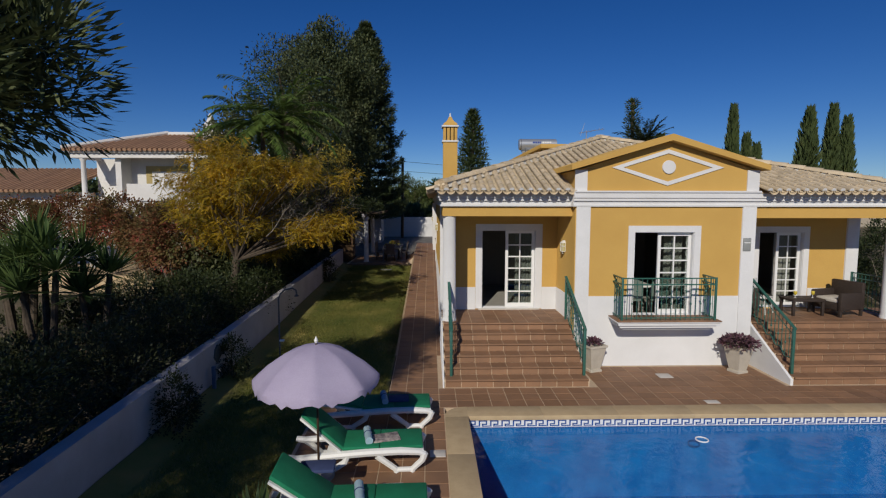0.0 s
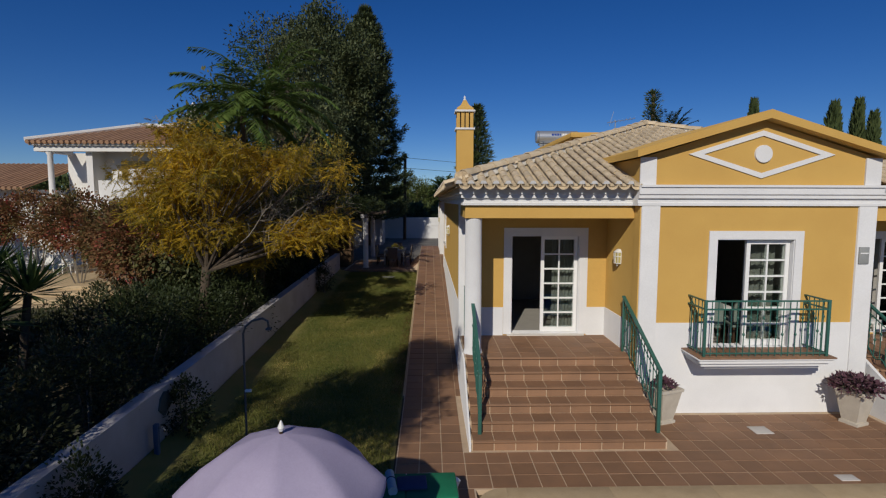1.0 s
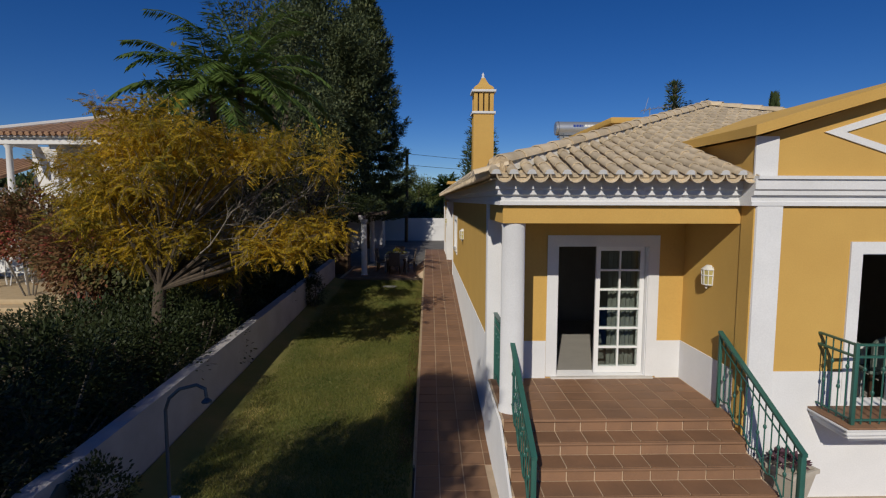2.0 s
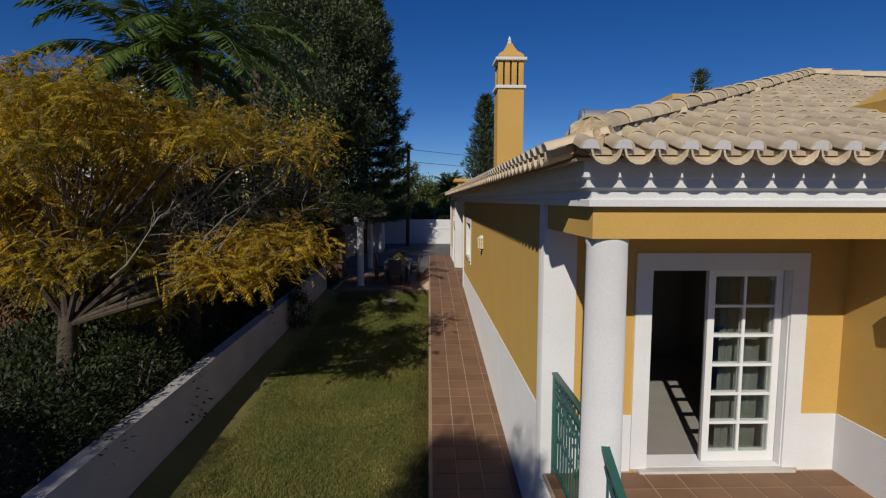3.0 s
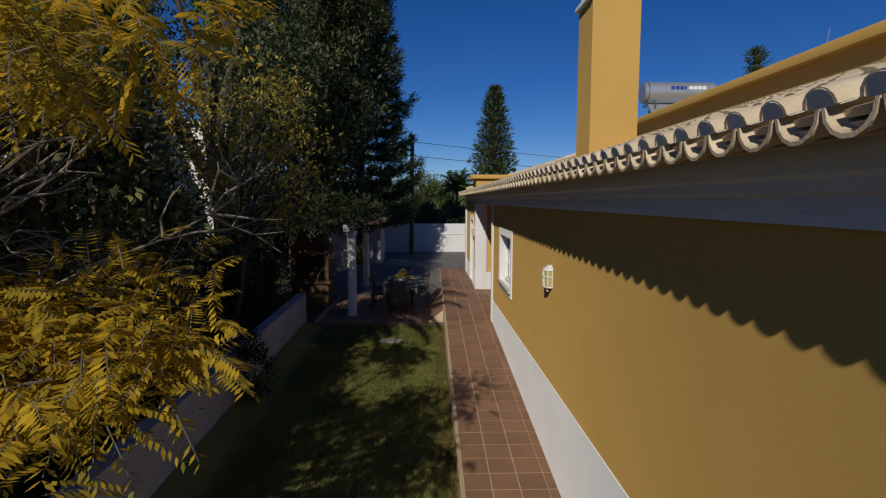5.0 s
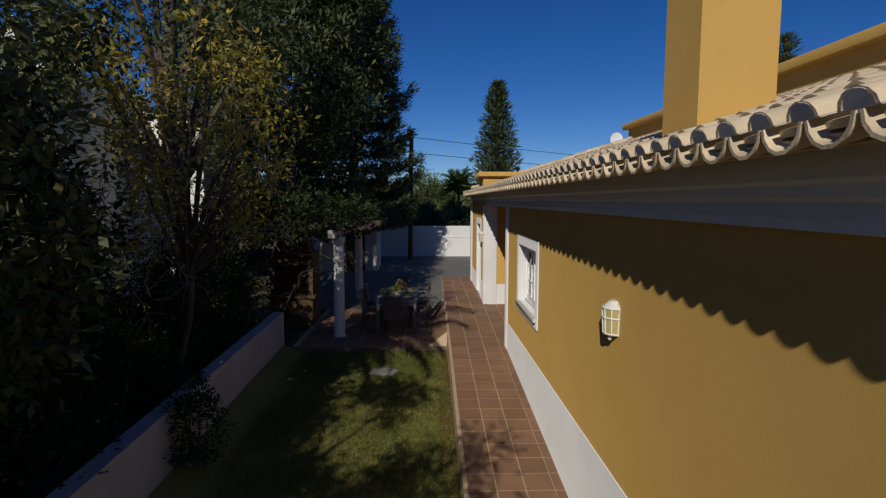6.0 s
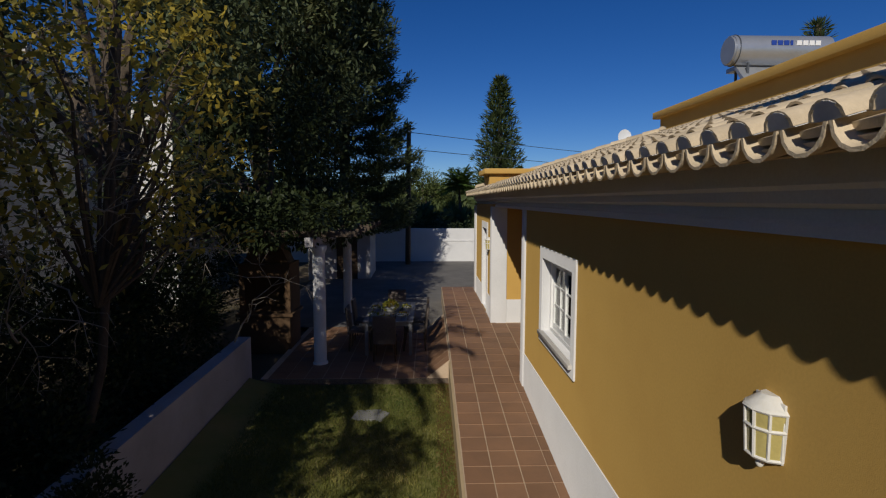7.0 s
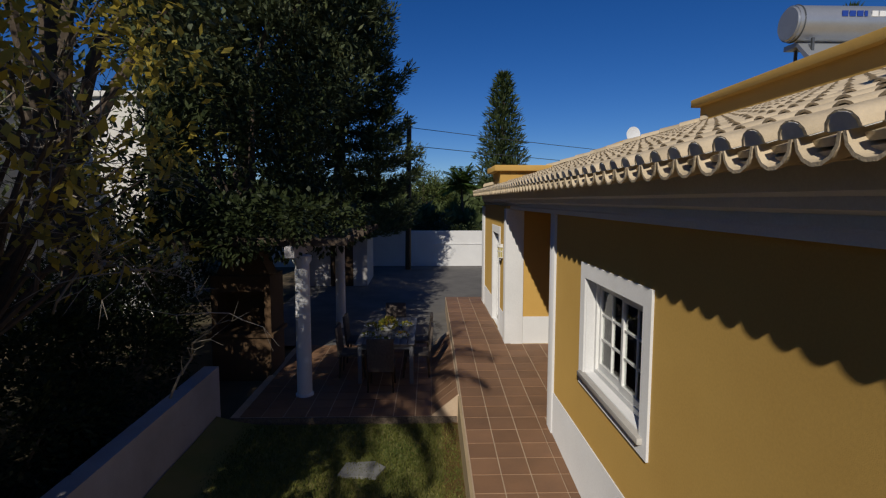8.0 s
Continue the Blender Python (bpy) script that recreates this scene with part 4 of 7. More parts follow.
for i in range(34):
    s = Vector((-5.2 + 0.5 * rng.normal(), 23.2 + 0.8 * rng.normal(), 4.0 + 0.8 * rng.normal()))
    spray(dry, s, s + Vector((rng.uniform(0.0, 0.8), rng.uniform(-1.2, 0.6), rng.uniform(-0.7, 1.0))), 0.012, 7, 0.55)


def tiered_pine(name, label, base, height, radius, tiers, mat, per=9, tuft=46, needle=0.32):
    """A pine with whorls of upswept branches, each carrying tufts of needles."""
    host = thing(name, label, "tree")
    b = Vector(base)
    trunk(host, [b, b + Vector((0.05, 0, height * 0.5)), b + Vector((0, 0, height))], 0.02 * height + 0.04)
    P, A = [], []
    for i in range(tiers):
        f = i / (tiers - 1)
        z = height * (0.10 + 0.88 * f)
        r = radius * (1 - f) ** 0.75 + 0.25
        turn = rng.uniform(0, 6.28)
        for j in range(per):
            a = turn + 6.28 * j / per + rng.uniform(-0.25, 0.25)
            rr = r * rng.uniform(0.7, 1.08)
            dirv = np.array([math.cos(a), math.sin(a), 0.0])
            k = max(3, int(rr / 0.28))
            for s in range(1, k + 1):
                q = s / k
                p = np.array(b) + np.array([0, 0, z]) + dirv * rr * q + np.array([0, 0, -0.16 * rr * q + 0.34 * rr * q ** 3])
                nn = int(tuft * (0.5 + 0.5 * q))
                o = ball(nn)
                P.append(p + o * 0.14 * (1 + 0.4 * q))
                A.append(o * 0.7 + dirv * 0.7 + np.array([0, 0, 0.55]))
            if i % 2 == 0 and j % 2 == 0:
                e = b + Vector((0, 0, z)) + Vector([float(x) for x in dirv]) * (rr * 0.9) + Vector((0, 0, 0.1 * rr))
                part("branch", tube(bmesh.new(), [b + Vector((0, 0, z)), e], [0.035, 0.012], 5), BARK, host)
    P, A = np.concatenate(P), np.concatenate(A)
    leaves("crown", P, A, needle, needle * 0.22, mat, host)
    return host




def tufted_pine(name, label, base, height, radius, tiers, per, mat):
    """A near island pine: open whorls of branches that turn up into thick rope-like tufts."""
    host = thing(name, label, "tree")
    b = Vector(base)
    trunk(host, [b, b + Vector((0.05, 0, height * 0.5)), b + Vector((0, 0, height))], 0.26)
    P, A = [], []
    for i in range(tiers):
        f = i / (tiers - 1)
        z = height * (0.12 + 0.86 * f)
        r = radius * (1 - f) ** 0.62 * (0.92 + 0.16 * math.sin(i * 2.3)) + 0.22
        turn = rng.uniform(0, 6.28)
        for j in range(per):
            a = turn + 6.28 * j / per + rng.uniform(-0.2, 0.2)
            rr = r * rng.uniform(0.78, 1.06)
            out = np.array([math.cos(a), math.sin(a), 0.0])
            side = np.array([-math.sin(a), math.cos(a), 0.0])
            root = np.array(b) + np.array([0, 0, z])
            shape = lambda q: root + out * rr * q + np.array([0, 0, rr * (-0.20 * q + 0.34 * q ** 3)])
            if i % 2 == 0:
                part("branch", tube(bmesh.new(), [shape(q) for q in (0, 0.5, 0.95)], [0.04, 0.028, 0.012], 5), BARK, host)
            ropes = [(shape(q), shape(q) + (out * 0.5 + side * s + np.array([0, 0, 0.45])) * rng.uniform(0.35, 0.6) * min(1, rr)) for q in (0.4, 0.58, 0.74, 0.88) for s in (-0.75, 0.75)]
            ropes += [(shape(0.62), shape(0.85)), (shape(0.85), shape(1.0) + np.array([0, 0, 0.22]))]
            for p0, p1 in ropes:
                nn = 64
                t = rng.uniform(0, 1, (nn, 1))
                o = ball(nn)
                P.append(p0 + (p1 - p0) * t + o * 0.125 * (0.6 + 0.6 * t))
                A.append(o * 0.7 + unit(p1 - p0) * 0.9)
    leaves("crown", np.concatenate(P), np.concatenate(A), 0.19, 0.05, mat, host)
    return host


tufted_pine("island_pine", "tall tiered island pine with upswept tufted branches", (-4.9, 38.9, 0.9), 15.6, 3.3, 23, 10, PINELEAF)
tiered_pine("island_pine", "distant slender tiered island pine", (5.2, 68.3, 1.0), 14.3, 2.7, 24, FARLEAF, 9, 10, 0.62)


def rough_pine(base, centre, radii, n, label):
    host = thing("pine_tree", label, "tree")
    b, c = Vector(base), Vector(centre)
    trunk(host, [b, b.lerp(c, 0.5) + Vector((0.2, 0.1, 0)), c + Vector((0, 0, 0.8))], 0.2)
    cen, rad, d = clumps(centre, radii, n, 0.22, 0.45, floor=-0.75, hollow=0.25)
    limbs(host, b.lerp(c, 0.6), cen[:24], 0.035)
    k = np.repeat(np.arange(len(cen)), 110)
    o = ball(len(k)) * rng.uniform(0.1, 1, (len(k), 1)) ** 0.6
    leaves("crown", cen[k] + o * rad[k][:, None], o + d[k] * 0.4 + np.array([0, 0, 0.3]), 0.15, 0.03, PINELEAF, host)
    return host


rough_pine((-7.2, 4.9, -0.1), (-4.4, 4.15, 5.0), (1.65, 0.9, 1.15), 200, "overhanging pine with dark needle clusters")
# two unseen pines, added so their shade falls on hedge, wall and lawn
rough_pine((-7.8, -1.2, -0.1), (-6.6, -1.4, 5.2), (1.9, 2.4, 1.5), 280, "unseen dark pine beside the garden, added for its shade")
rough_pine((-9.8, 2.5, -0.1), (-8.7, 2.6, 5.8), (2.3, 2.7, 1.9), 280, "unseen dark pine beside the garden, added for its shade")


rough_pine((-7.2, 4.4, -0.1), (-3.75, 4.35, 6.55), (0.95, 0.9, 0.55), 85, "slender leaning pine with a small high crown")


def feather_palm(name, label, base, crown, fronds, length, mat, droop=1.0, leaflets=34, leaf=0.36, width=0.038):
    """A palm with arching feather fronds."""
    host = thing(name, label, "palm")
    b, c = Vector(base), Vector(crown)
    trunk(host, [b, b.lerp(c, 0.5) + Vector((0.08, 0, 0)), c], 0.15, BARK)
    P, A, L = [], [], []
    for i in range(fronds):
        a = 2.4 * i + rng.uniform(-0.2, 0.2)
        lift = 1.25 - 1.5 * (i / fronds)
        ln = length * rng.uniform(0.85, 1.1)
        d = Vector((math.cos(a) * math.cos(lift), math.sin(a) * math.cos(lift), math.sin(lift)))
        pts = []
        p, v = c.copy(), d.copy()
        for s in range(9):
            pts.append(p.copy())
            p += v * (ln / 8)
            v = (v + Vector((0, 0, -0.17 * droop * (0.4 + s * 0.12)))).normalized()
        part("frond_rib", tube(bmesh.new(), pts, [0.018 - 0.0017 * s for s in range(9)], 4), mat, host)
        arr = np.array([q[:] for q in pts])
        t = np.linspace(0.15, 1, leaflets) * 8
        i0 = np.minimum(t.astype(int), 7)
        pos = arr[i0] + (arr[i0 + 1] - arr[i0]) * (t - i0)[:, None]
        fw = unit(arr[i0 + 1] - arr[i0])
        side = unit(np.cross(fw, np.array([0, 0, 1.0]) + 0.01))
        for s in (-1, 1):
            P.append(pos)
            A.append(side * s + fw * 0.7 - np.array([0, 0, 0.35]) * droop + rng.normal(size=pos.shape) * 0.08)
            L.append(leaf * (1 - 0.5 * np.linspace(0.15, 1, leaflets) ** 2))
    leaves("crown", np.concatenate(P), np.concatenate(A), np.concatenate(L), width, mat, host, flat=0.8)
    return host


feather_palm("feather_palm", "green feather palm with hanging fronds", (-5.9, 18.9, 0.3), (-5.4, 18.6, 6.7), 22, 2.3, PALMLEAF, 1.25, 48, 0.55, 0.042)
feather_palm("feather_palm", "green feather palm with arching fronds", (-6.4, 18.7, 0.3), (-6.0, 18.4, 6.25), 20, 2.1, PALMLEAF, 1.35, 60, 0.5, 0.05)
feather_palm("date_palm", "date palm standing behind the villa roof", (15.5, 38.6, 0.9), (15.3, 38.4, 7.95), 40, 2.2, leafy("grey_palm_leaf", (0.05, 0.07, 0.03), (0.08, 0.10, 0.045)), 0.6, 34, 0.55, 0.09)
tiered_pine("cypress_tree", "slim dark conifer behind the palm", (15.2, 40.5, 0.9), 10.6, 0.45, 20, FARLEAF, 6, 12, 0.3)
feather_palm("fan_palm", "short fan palm beyond the rear wall", (0.8, 58.0, 0.9), (0.8, 58.0, 5.0), 34, 1.6, PALMLEAF, 0.5, 22, 0.8, 0.14)


def cypress(base, height, radius):
    host = thing("cypress_tree", "tall narrow dark cypress in the distance", "tree", "distant cypresses")
    b = Vector(base)
    trunk(host, [b, b + Vector((0, 0, height * 0.5)), b + Vector((0, 0, height * 0.9))], 0.2)
    n = 2600
    h = rng.uniform(0.04, 1, n)
    a = rng.uniform(0, 6.28, n)
    r = radius * np.clip(np.minimum(h * 5, (1 - h) ** 0.6 * 1.15), 0.02, 1) * rng.uniform(0.45, 1.08, n) * (1 + 0.22 * np.sin(a * 3 + h * 9))
    pos = np.stack([b.x + r * np.cos(a), b.y + r * np.sin(a), b.z + h * height], 1)
    leaves("crown", pos, np.stack([np.cos(a) * 0.4, np.sin(a) * 0.4, np.ones(n)], 1), 0.8, 0.22, FARLEAF, host)


for x, y, h, r in ((31.4, 55, 12.5, 0.75), (33.2, 55.5, 9.6, 0.7), (34.6, 56, 8.6, 0.8), (39.5, 55, 12.3, 1.3), (41.2, 58, 8.5, 1.4), (42.4, 55.5, 12.8, 0.9), (43.6, 55, 11.4, 0.9), (22.5, 52, 9.0, 0.5)):
    cypress((x, y, 0.9), h, r)

tree("umbrella_pine", "rounded light green pine beyond the rear wall", (-2.0, 62.0, 0.9), 6, (-2.0, 62.0, 4.4), (2.7, 2.4, 1.9), 190, 70, 0.22, 0.08, leafy("pale_pine_needle", (0.06, 0.085, 0.025), (0.13, 0.16, 0.045), (0.20, 0.21, 0.06), through_light=0.2), (0.3, 0.55), floor=-0.5, r=0.2)


# hedge along the garden wall
def bush(name, label, centre, radii, n, per, leaf, width, mat, rclump=(0.18, 0.35), floor=-0.6, category="bush", hollow=0.6):
    host = thing(name, label, category)
    cen, rad, d = clumps(centre, radii, n, *rclump, floor=floor, hollow=hollow)
    k = np.repeat(np.arange(len(cen)), per)
    o = ball(len(k)) * rng.uniform(0, 1, (len(k), 1)) ** 0.5
    for t in cen[:6]:
        part("stem", tube(bmesh.new(), [(centre[0], centre[1], ground_z(0, centre[1]) - 0.02), [float(q) for q in t]], [0.03, 0.01], 5), TWIG, host)
    leaves("foliage", cen[k] + o * rad[k][:, None], o + d[k] * 0.5, leaf, width, mat, host)
    return host


FLOWER = leafy("flowering_hedge_leaf", (0.03, 0.04, 0.018), (0.07, 0.075, 0.03), (0.15, 0.14, 0.11), through_light=0.2)
for i in range(13):
    y = 3.0 + i * 1.95
    bush("hedge_shrub", "dense dark hedge shrub behind the garden wall", (-5.97 + 0.15 * math.sin(i * 2.1), y, 0.8 + ground_z(0, y)), (0.95, 1.25, 1.15 + 0.12 * math.sin(i * 1.7)), 120, 70, 0.075, 0.04,
         FLOWER if 3 <= i <= 4 else HEDGE, category="hedge")
for i in range(9):
    y = 5.0 + i * 2.4
    bush("hedge_shrub", "dense dark hedge shrub behind the garden wall", (-8.3 + 0.3 * math.sin(i * 1.3), y, 0.5 + ground_z(0, y)), (1.3, 1.5, 0.85 + 0.1 * math.sin(i * 2.7)), 90, 60, 0.10, 0.05, FLOWER if i in (2, 3, 4) else HEDGE, category="hedge")
for i in range(6):
    y = 9.0 + i * 2.4
    bush("hedge_shrub", "loose grey-green shrub with pale flowers", (-11.0 + 0.4 * math.sin(i * 1.9), y, 0.15 + ground_z(0, y)), (1.6, 1.6, 0.65), 80, 60, 0.11, 0.055, FLOWER, category="hedge")
for x, y, h in ((-6.6, 25.3, 1.5), (-6.9, 28.0, 1.7), (-7.2, 30.6, 1.7), (-8.8, 25.5, 1.5)):
    bush("hedge_shrub", "tall dark shrub in the shade of the trees", (x, y, 1.6), (1.2, 1.7, h), 150, 70, 0.09, 0.045, HEDGE, category="hedge")
for x, y, k in ((-4.62, 11.3, 1.0), (-4.55, 8.6, 1.0), (-4.6, 22.3, 1.1)):
    bush("clipped_bush", "small dark rounded bush against the garden wall", (x, y, 0.48 * k + ground_z(x, y)), (0.32, 0.36 * k * k, 0.55 * k), 60, 60, 0.05, 0.03, HEDGE, (0.1, 0.2))
for i in range(12):
    x = -9 + i * 2.1
    bush("hedge_shrub", "dark hedge shrub beyond the rear wall", (x, 44.3, 1.85), (1.5, 0.9, 0.95 + 0.2 * math.sin(i * 1.9)), 70, 60, 0.14, 0.07, HEDGE, (0.25, 0.45), category="hedge")

# red creeper in front of the neighbour's house
for x, y, z, rx, rz in ((-13.6, 22.5, 3.0, 1.5, 1.0), (-11.9, 21.8, 2.6, 1.3, 1.2), (-16.2, 24.0, 3.1, 2.0, 0.9), (-10.6, 20.8, 2.2, 1.2, 1.3), (-18.6, 24.0, 3.0, 1.7, 0.9), (-21.6, 25.0, 2.6, 1.6, 1.4), (-9.8, 19.6, 2.6, 1.2, 1.1)):
    bush("creeper", "red and green flowering creeper over a garden arch", (x, y, z), (rx, 0.9, rz), 110, 70, 0.11, 0.07, REDLEAF, (0.2, 0.4), floor=-1, category="shrub")
for x, y, h in ((15.6, 17.6, 1.7), (17.8, 19.6, 1.9), (15.2, 20.6, 1.8), (19.6, 22.0, 2.1)):
    bush("hedge_shrub", "dark hedge shrub beyond the second terrace", (x, y, 1.3), (1.7, 1.6, h), 130, 70, 0.10, 0.05, HEDGE, (0.2, 0.4), category="hedge")
bush("bush", "rounded green shrub beside the neighbour's steps", (-20.2, 23.0, 1.2), (1.3, 1.2, 1.0), 80, 60, 0.1, 0.06, HEDGE)

# yuccas
def yucca(at, h):
    host = thing("yucca_plant", "spiky green yucca on bare stems", "plant", "yuccas")
    n, P, A = 3, [], []
    for i in range(n):
        a = 2.1 * i + at[0]
        top = Vector((at[0] + 0.35 * math.cos(a), at[1] + 0.35 * math.sin(a), at[2] + h * (0.75 + 0.15 * i)))
        part("stem", tube(bmesh.new(), [(at[0] + 0.08 * math.cos(a), at[1] + 0.08 * math.sin(a), at[2] - 0.05), top], [0.08, 0.06], 8), BARK, host)
        d = ball(150)
        d[:, 2] = np.abs(d[:, 2]) * 1.2 - 0.25
        P.append(np.array(top[:]) + d * 0.04)
        A.append(d)
    leaves("foliage", np.concatenate(P), np.concatenate(A), 0.74, 0.06, YUCCA, host, flat=0.9)


for x, y, h in ((-8.5, 11.2, 2.7), (-7.9, 11.9, 2.5), (-9.2, 11.6, 2.9), (-10.0, 12.4, 2.7)):
    yucca((x, y, -0.05), h)
host = thing("agave_plant", "low spiky agave beside the loungers", "plant", at=(0, 0, 0))
d = ball(60)
d[:, 2] = np.abs(d[:, 2]) + 0.25
leaves("foliage", np.array([-2.25, 5.55, -0.03]) + d * 0.05, d, 0.62, 0.09, YUCCA, host, flat=0.9)

# distant woods
FAR = []


def far_wood(x0, x1, y0, y1, n, h0, h1, r0, r1):
    P, A = [], []
    for i in range(n):
        x, y = rng.uniform(x0, x1), rng.uniform(y0, y1)
        h, r = rng.uniform(h0, h1), rng.uniform(r0, r1)
        d = ball(420)
        d[:, 2] = np.abs(d[:, 2]) - 0.15
        lump = 1 + 0.3 * np.sin(d[:, 0] * 5 + i) * np.sin(d[:, 1] * 4 + i)
        P.append(np.array([x, y, 1.0 + h - r * 0.5]) + d * np.array([r, r, r * 0.55]) * (lump * rng.uniform(0.75, 1, 420))[:, None])
        A.append(d + rng.normal(size=d.shape) * 0.5)
    FAR.append((np.concatenate(P), np.concatenate(A)))


far_wood(-60, -24, 60, 100, 34, 4.0, 7.0, 3, 5)
far_wood(-24, 12, 78, 105, 36, 3.4, 5.4, 3, 5)
far_wood(12, 90, 70, 110, 60, 3.5, 7.5, 3, 6)
far_wood(-22, 2, 50, 62, 22, 1.6, 2.8, 1.6, 2.6)
far_wood(-6, 8, 66, 74, 9, 2.4, 3.4, 2.2, 3.0)
wood = leaves("distant_woods", np.concatenate([p for p, a in FAR]), np.concatenate([a for p, a in FAR]), 0.8, 0.42, FARLEAF)
tagged(wood, "distant belt of green trees and shrubs", "trees", kind="stuff")

# turf blades
n = 170000
gx, gy = rng.uniform(-4.75, -1.2, n), rng.uniform(9.95, 26.95, n)
gz = np.array([ground_z(0, q) for q in gy]) + 0.025
BLADE = leafy("grass_blade", (0.085, 0.125, 0.028), (0.24, 0.235, 0.06), (0.52, 0.41, 0.15), through_light=0.35)
n2 = 40000
gx = np.concatenate([gx, rng.uniform(-4.7, -2.45, n2)])
gy = np.concatenate([gy, rng.uniform(3.2, 9.9, n2)])
gz = np.concatenate([gz, np.full(n2, -0.05)])
n = n + n2
grass = leaves("grass", np.stack([gx, gy, gz], 1), np.stack([rng.normal(size=n) * 0.6, rng.normal(size=n) * 0.6, np.ones(n)], 1), 0.055, 0.011, BLADE, flat=0)
tagged(grass, "short mown grass with dry straw-coloured patches", "grass", kind="stuff")
n = 9000
lx2, ly2 = rng.uniform(-1.4, -1.17, n), rng.uniform(13, 27, n)
lz2 = np.array([ground_z(0, q) for q in ly2]) + 0.045
litter = leaves("fallen_leaves", np.stack([lx2, ly2, lz2], 1), ball(n) * np.array([1, 1, 0.15]), 0.035, 0.018, leafy("dry_leaf", (0.16, 0.09, 0.04), (0.26, 0.15, 0.06)), flat=2)
tagged(litter, "dry brown leaves along the edge of the path", "leaves", kind="stuff")

# ---- pool edge and water ----
coping = thing("pool_coping", "smooth sandstone coping round the pool with rounded corner", "pool coping", kind="structure")
cx0, cx1, cy1 = -0.03, px1 + 0.4, py1 + 0.41
xs = [0.38 + (cx1 - 0.38) * i / 14 for i in range(15)][::2]
for a, b in zip(xs, xs[1:]):
    part("coping_stone", boxes([(a + 0.0006, b - 0.0006, py1 - 0.03, cy1, -0.06, 0.022)], 0.004), COPING, coping)
bm = bmesh.new()
arc = [(0.38 - 0.41 * math.sin(a), py1 + 0.41 * math.cos(a)) for a in [math.pi / 2 * i / 8 for i in range(9)]]
prism(bm, [(0.38, py1 - 0.03), (0.38, cy1)] + arc[1:] + [(cx0, py1 - 0.03)], "z", -0.06, 0.022)
part("coping_stone", bm, COPING, coping)
ys = [py1 - 0.032 - 1.4 * i for i in range(5)]
for a, b in zip(ys, ys[1:]):
    part("coping_stone", boxes([(cx0, px0 + 0.03, b + 0.0006, a - 0.0006, -0.06, 0.022)], 0.004), COPING, coping)

BANDWHITE = material("white_glazed_tile", (0.75, 0.77, 0.78), 0.2, second=(0.66, 0.69, 0.72), scale=6, bump=0.02)
BANDBLUE = material("blue_glazed_tile", (0.03, 0.09, 0.30), 0.2, second=(0.04, 0.12, 0.36), scale=6, bump=0.02)
band = thing("pool_band", "white and blue meander tile band at the waterline", "tile band", kind="structure")
part("tile_ground", boxes([(px0, px1, py1 - 0.008, py1 - 0.002, -0.215, -0.03)]), BANDWHITE, band)
U = 0.205
u = U / 7
key = [(0, 7, 0, 0.6), (0, 7, 6.4, 7), (0.4, 1.3, 1.2, 5.6), (0.4, 5.6, 4.8, 5.6), (4.8, 5.6, 2.4, 5.6), (2.4, 5.6, 2.4, 3.2), (2.4, 3.2, 1.2, 3.2), (2.4, 7.3, 1.2, 1.9)]
k = int((px1 - px0) / U)
key_me = boxes([(a * u, b * u, -0.004, 0.0, c * 0.026, d * 0.026) for a, b, c, d in key])
me = bpy.data.meshes.new("meander_tile")
key_me.to_mesh(me)
key_me.free()
me.materials.append(BANDBLUE)
for i in range(k):
    ob = new("meander_tile", me)
    ob.parent = band
    ob.matrix_basis = Matrix.Translation((px0 + U * i, py1 - 0.008, -0.214))
for i in range(int((py1 - py0) / U)):
    ob = new("meander_tile", me)
    ob.parent = band
    ob.matrix_basis = pose(px0 + 0.008, py1 - U * (i + 1), -0.214, 0, 0, 90)
part("tile_ground", boxes([(px0 + 0.002, px0 + 0.006, py0, py1 - 0.01, -0.215, -0.03)]), BANDWHITE, band)

m = bpy.data.materials.new("pool_water")
m.use_nodes = True
n, l = m.node_tree.nodes, m.node_tree.links
clear = n.new("ShaderNodeBsdfTransparent")
clear.inputs[0].default_value = (0.42, 0.74, 0.90, 1)
shine = n.new("ShaderNodeBsdfGlossy")
shine.inputs["Roughness"].default_value = 0.03
fr = n.new("ShaderNodeFresnel")
fr.inputs[0].default_value = 1.33
rip = n.new("ShaderNodeTexNoise")
rip.inputs["Scale"].default_value = 5.0
rip.inputs["Detail"].default_value = 4
rip.inputs["Distortion"].default_value = 0.6
bp = n.new("ShaderNodeBump")
bp.inputs["Strength"].default_value = 0.22
bp.inputs["Distance"].default_value = 0.05
geo = n.new("ShaderNodeNewGeometry")
l.new(geo.outputs["Position"], rip.inputs["Vector"])
l.new(rip.outputs["Fac"], bp.inputs["Height"])
l.new(bp.outputs[0], shine.inputs["Normal"])
l.new(bp.outputs[0], fr.inputs["Normal"])
mx = n.new("ShaderNodeMixShader")
l.new(fr.outputs[0], mx.inputs[0])
l.new(clear.outputs[0], mx.inputs[1])
l.new(shine.outputs[0], mx.inputs[2])
l.new(mx.outputs[0], n["Material Output"].inputs["Surface"])
bm = bmesh.new()
bm.faces.new([bm.verts.new(p) for p in ((px0, py0, -0.2), (px1, py0, -0.2), (px1, py1, -0.2), (px0, py1, -0.2))])
water = structure("water", bm, m, "clear rippled blue pool water", "water")
water.visible_shadow = False

ring = thing("floating_ring", "small pale float ring in the pool", "float", at=(4.35, 8.55, -0.2))
bm = bmesh.new()
tube(bm, [(0.10 * math.cos(a), 0.10 * math.sin(a), 0.004) for a in [6.2832 * i / 24 for i in range(25)]], 0.012, 8)
part("ring", bm, FRAME, ring, smooth=True)
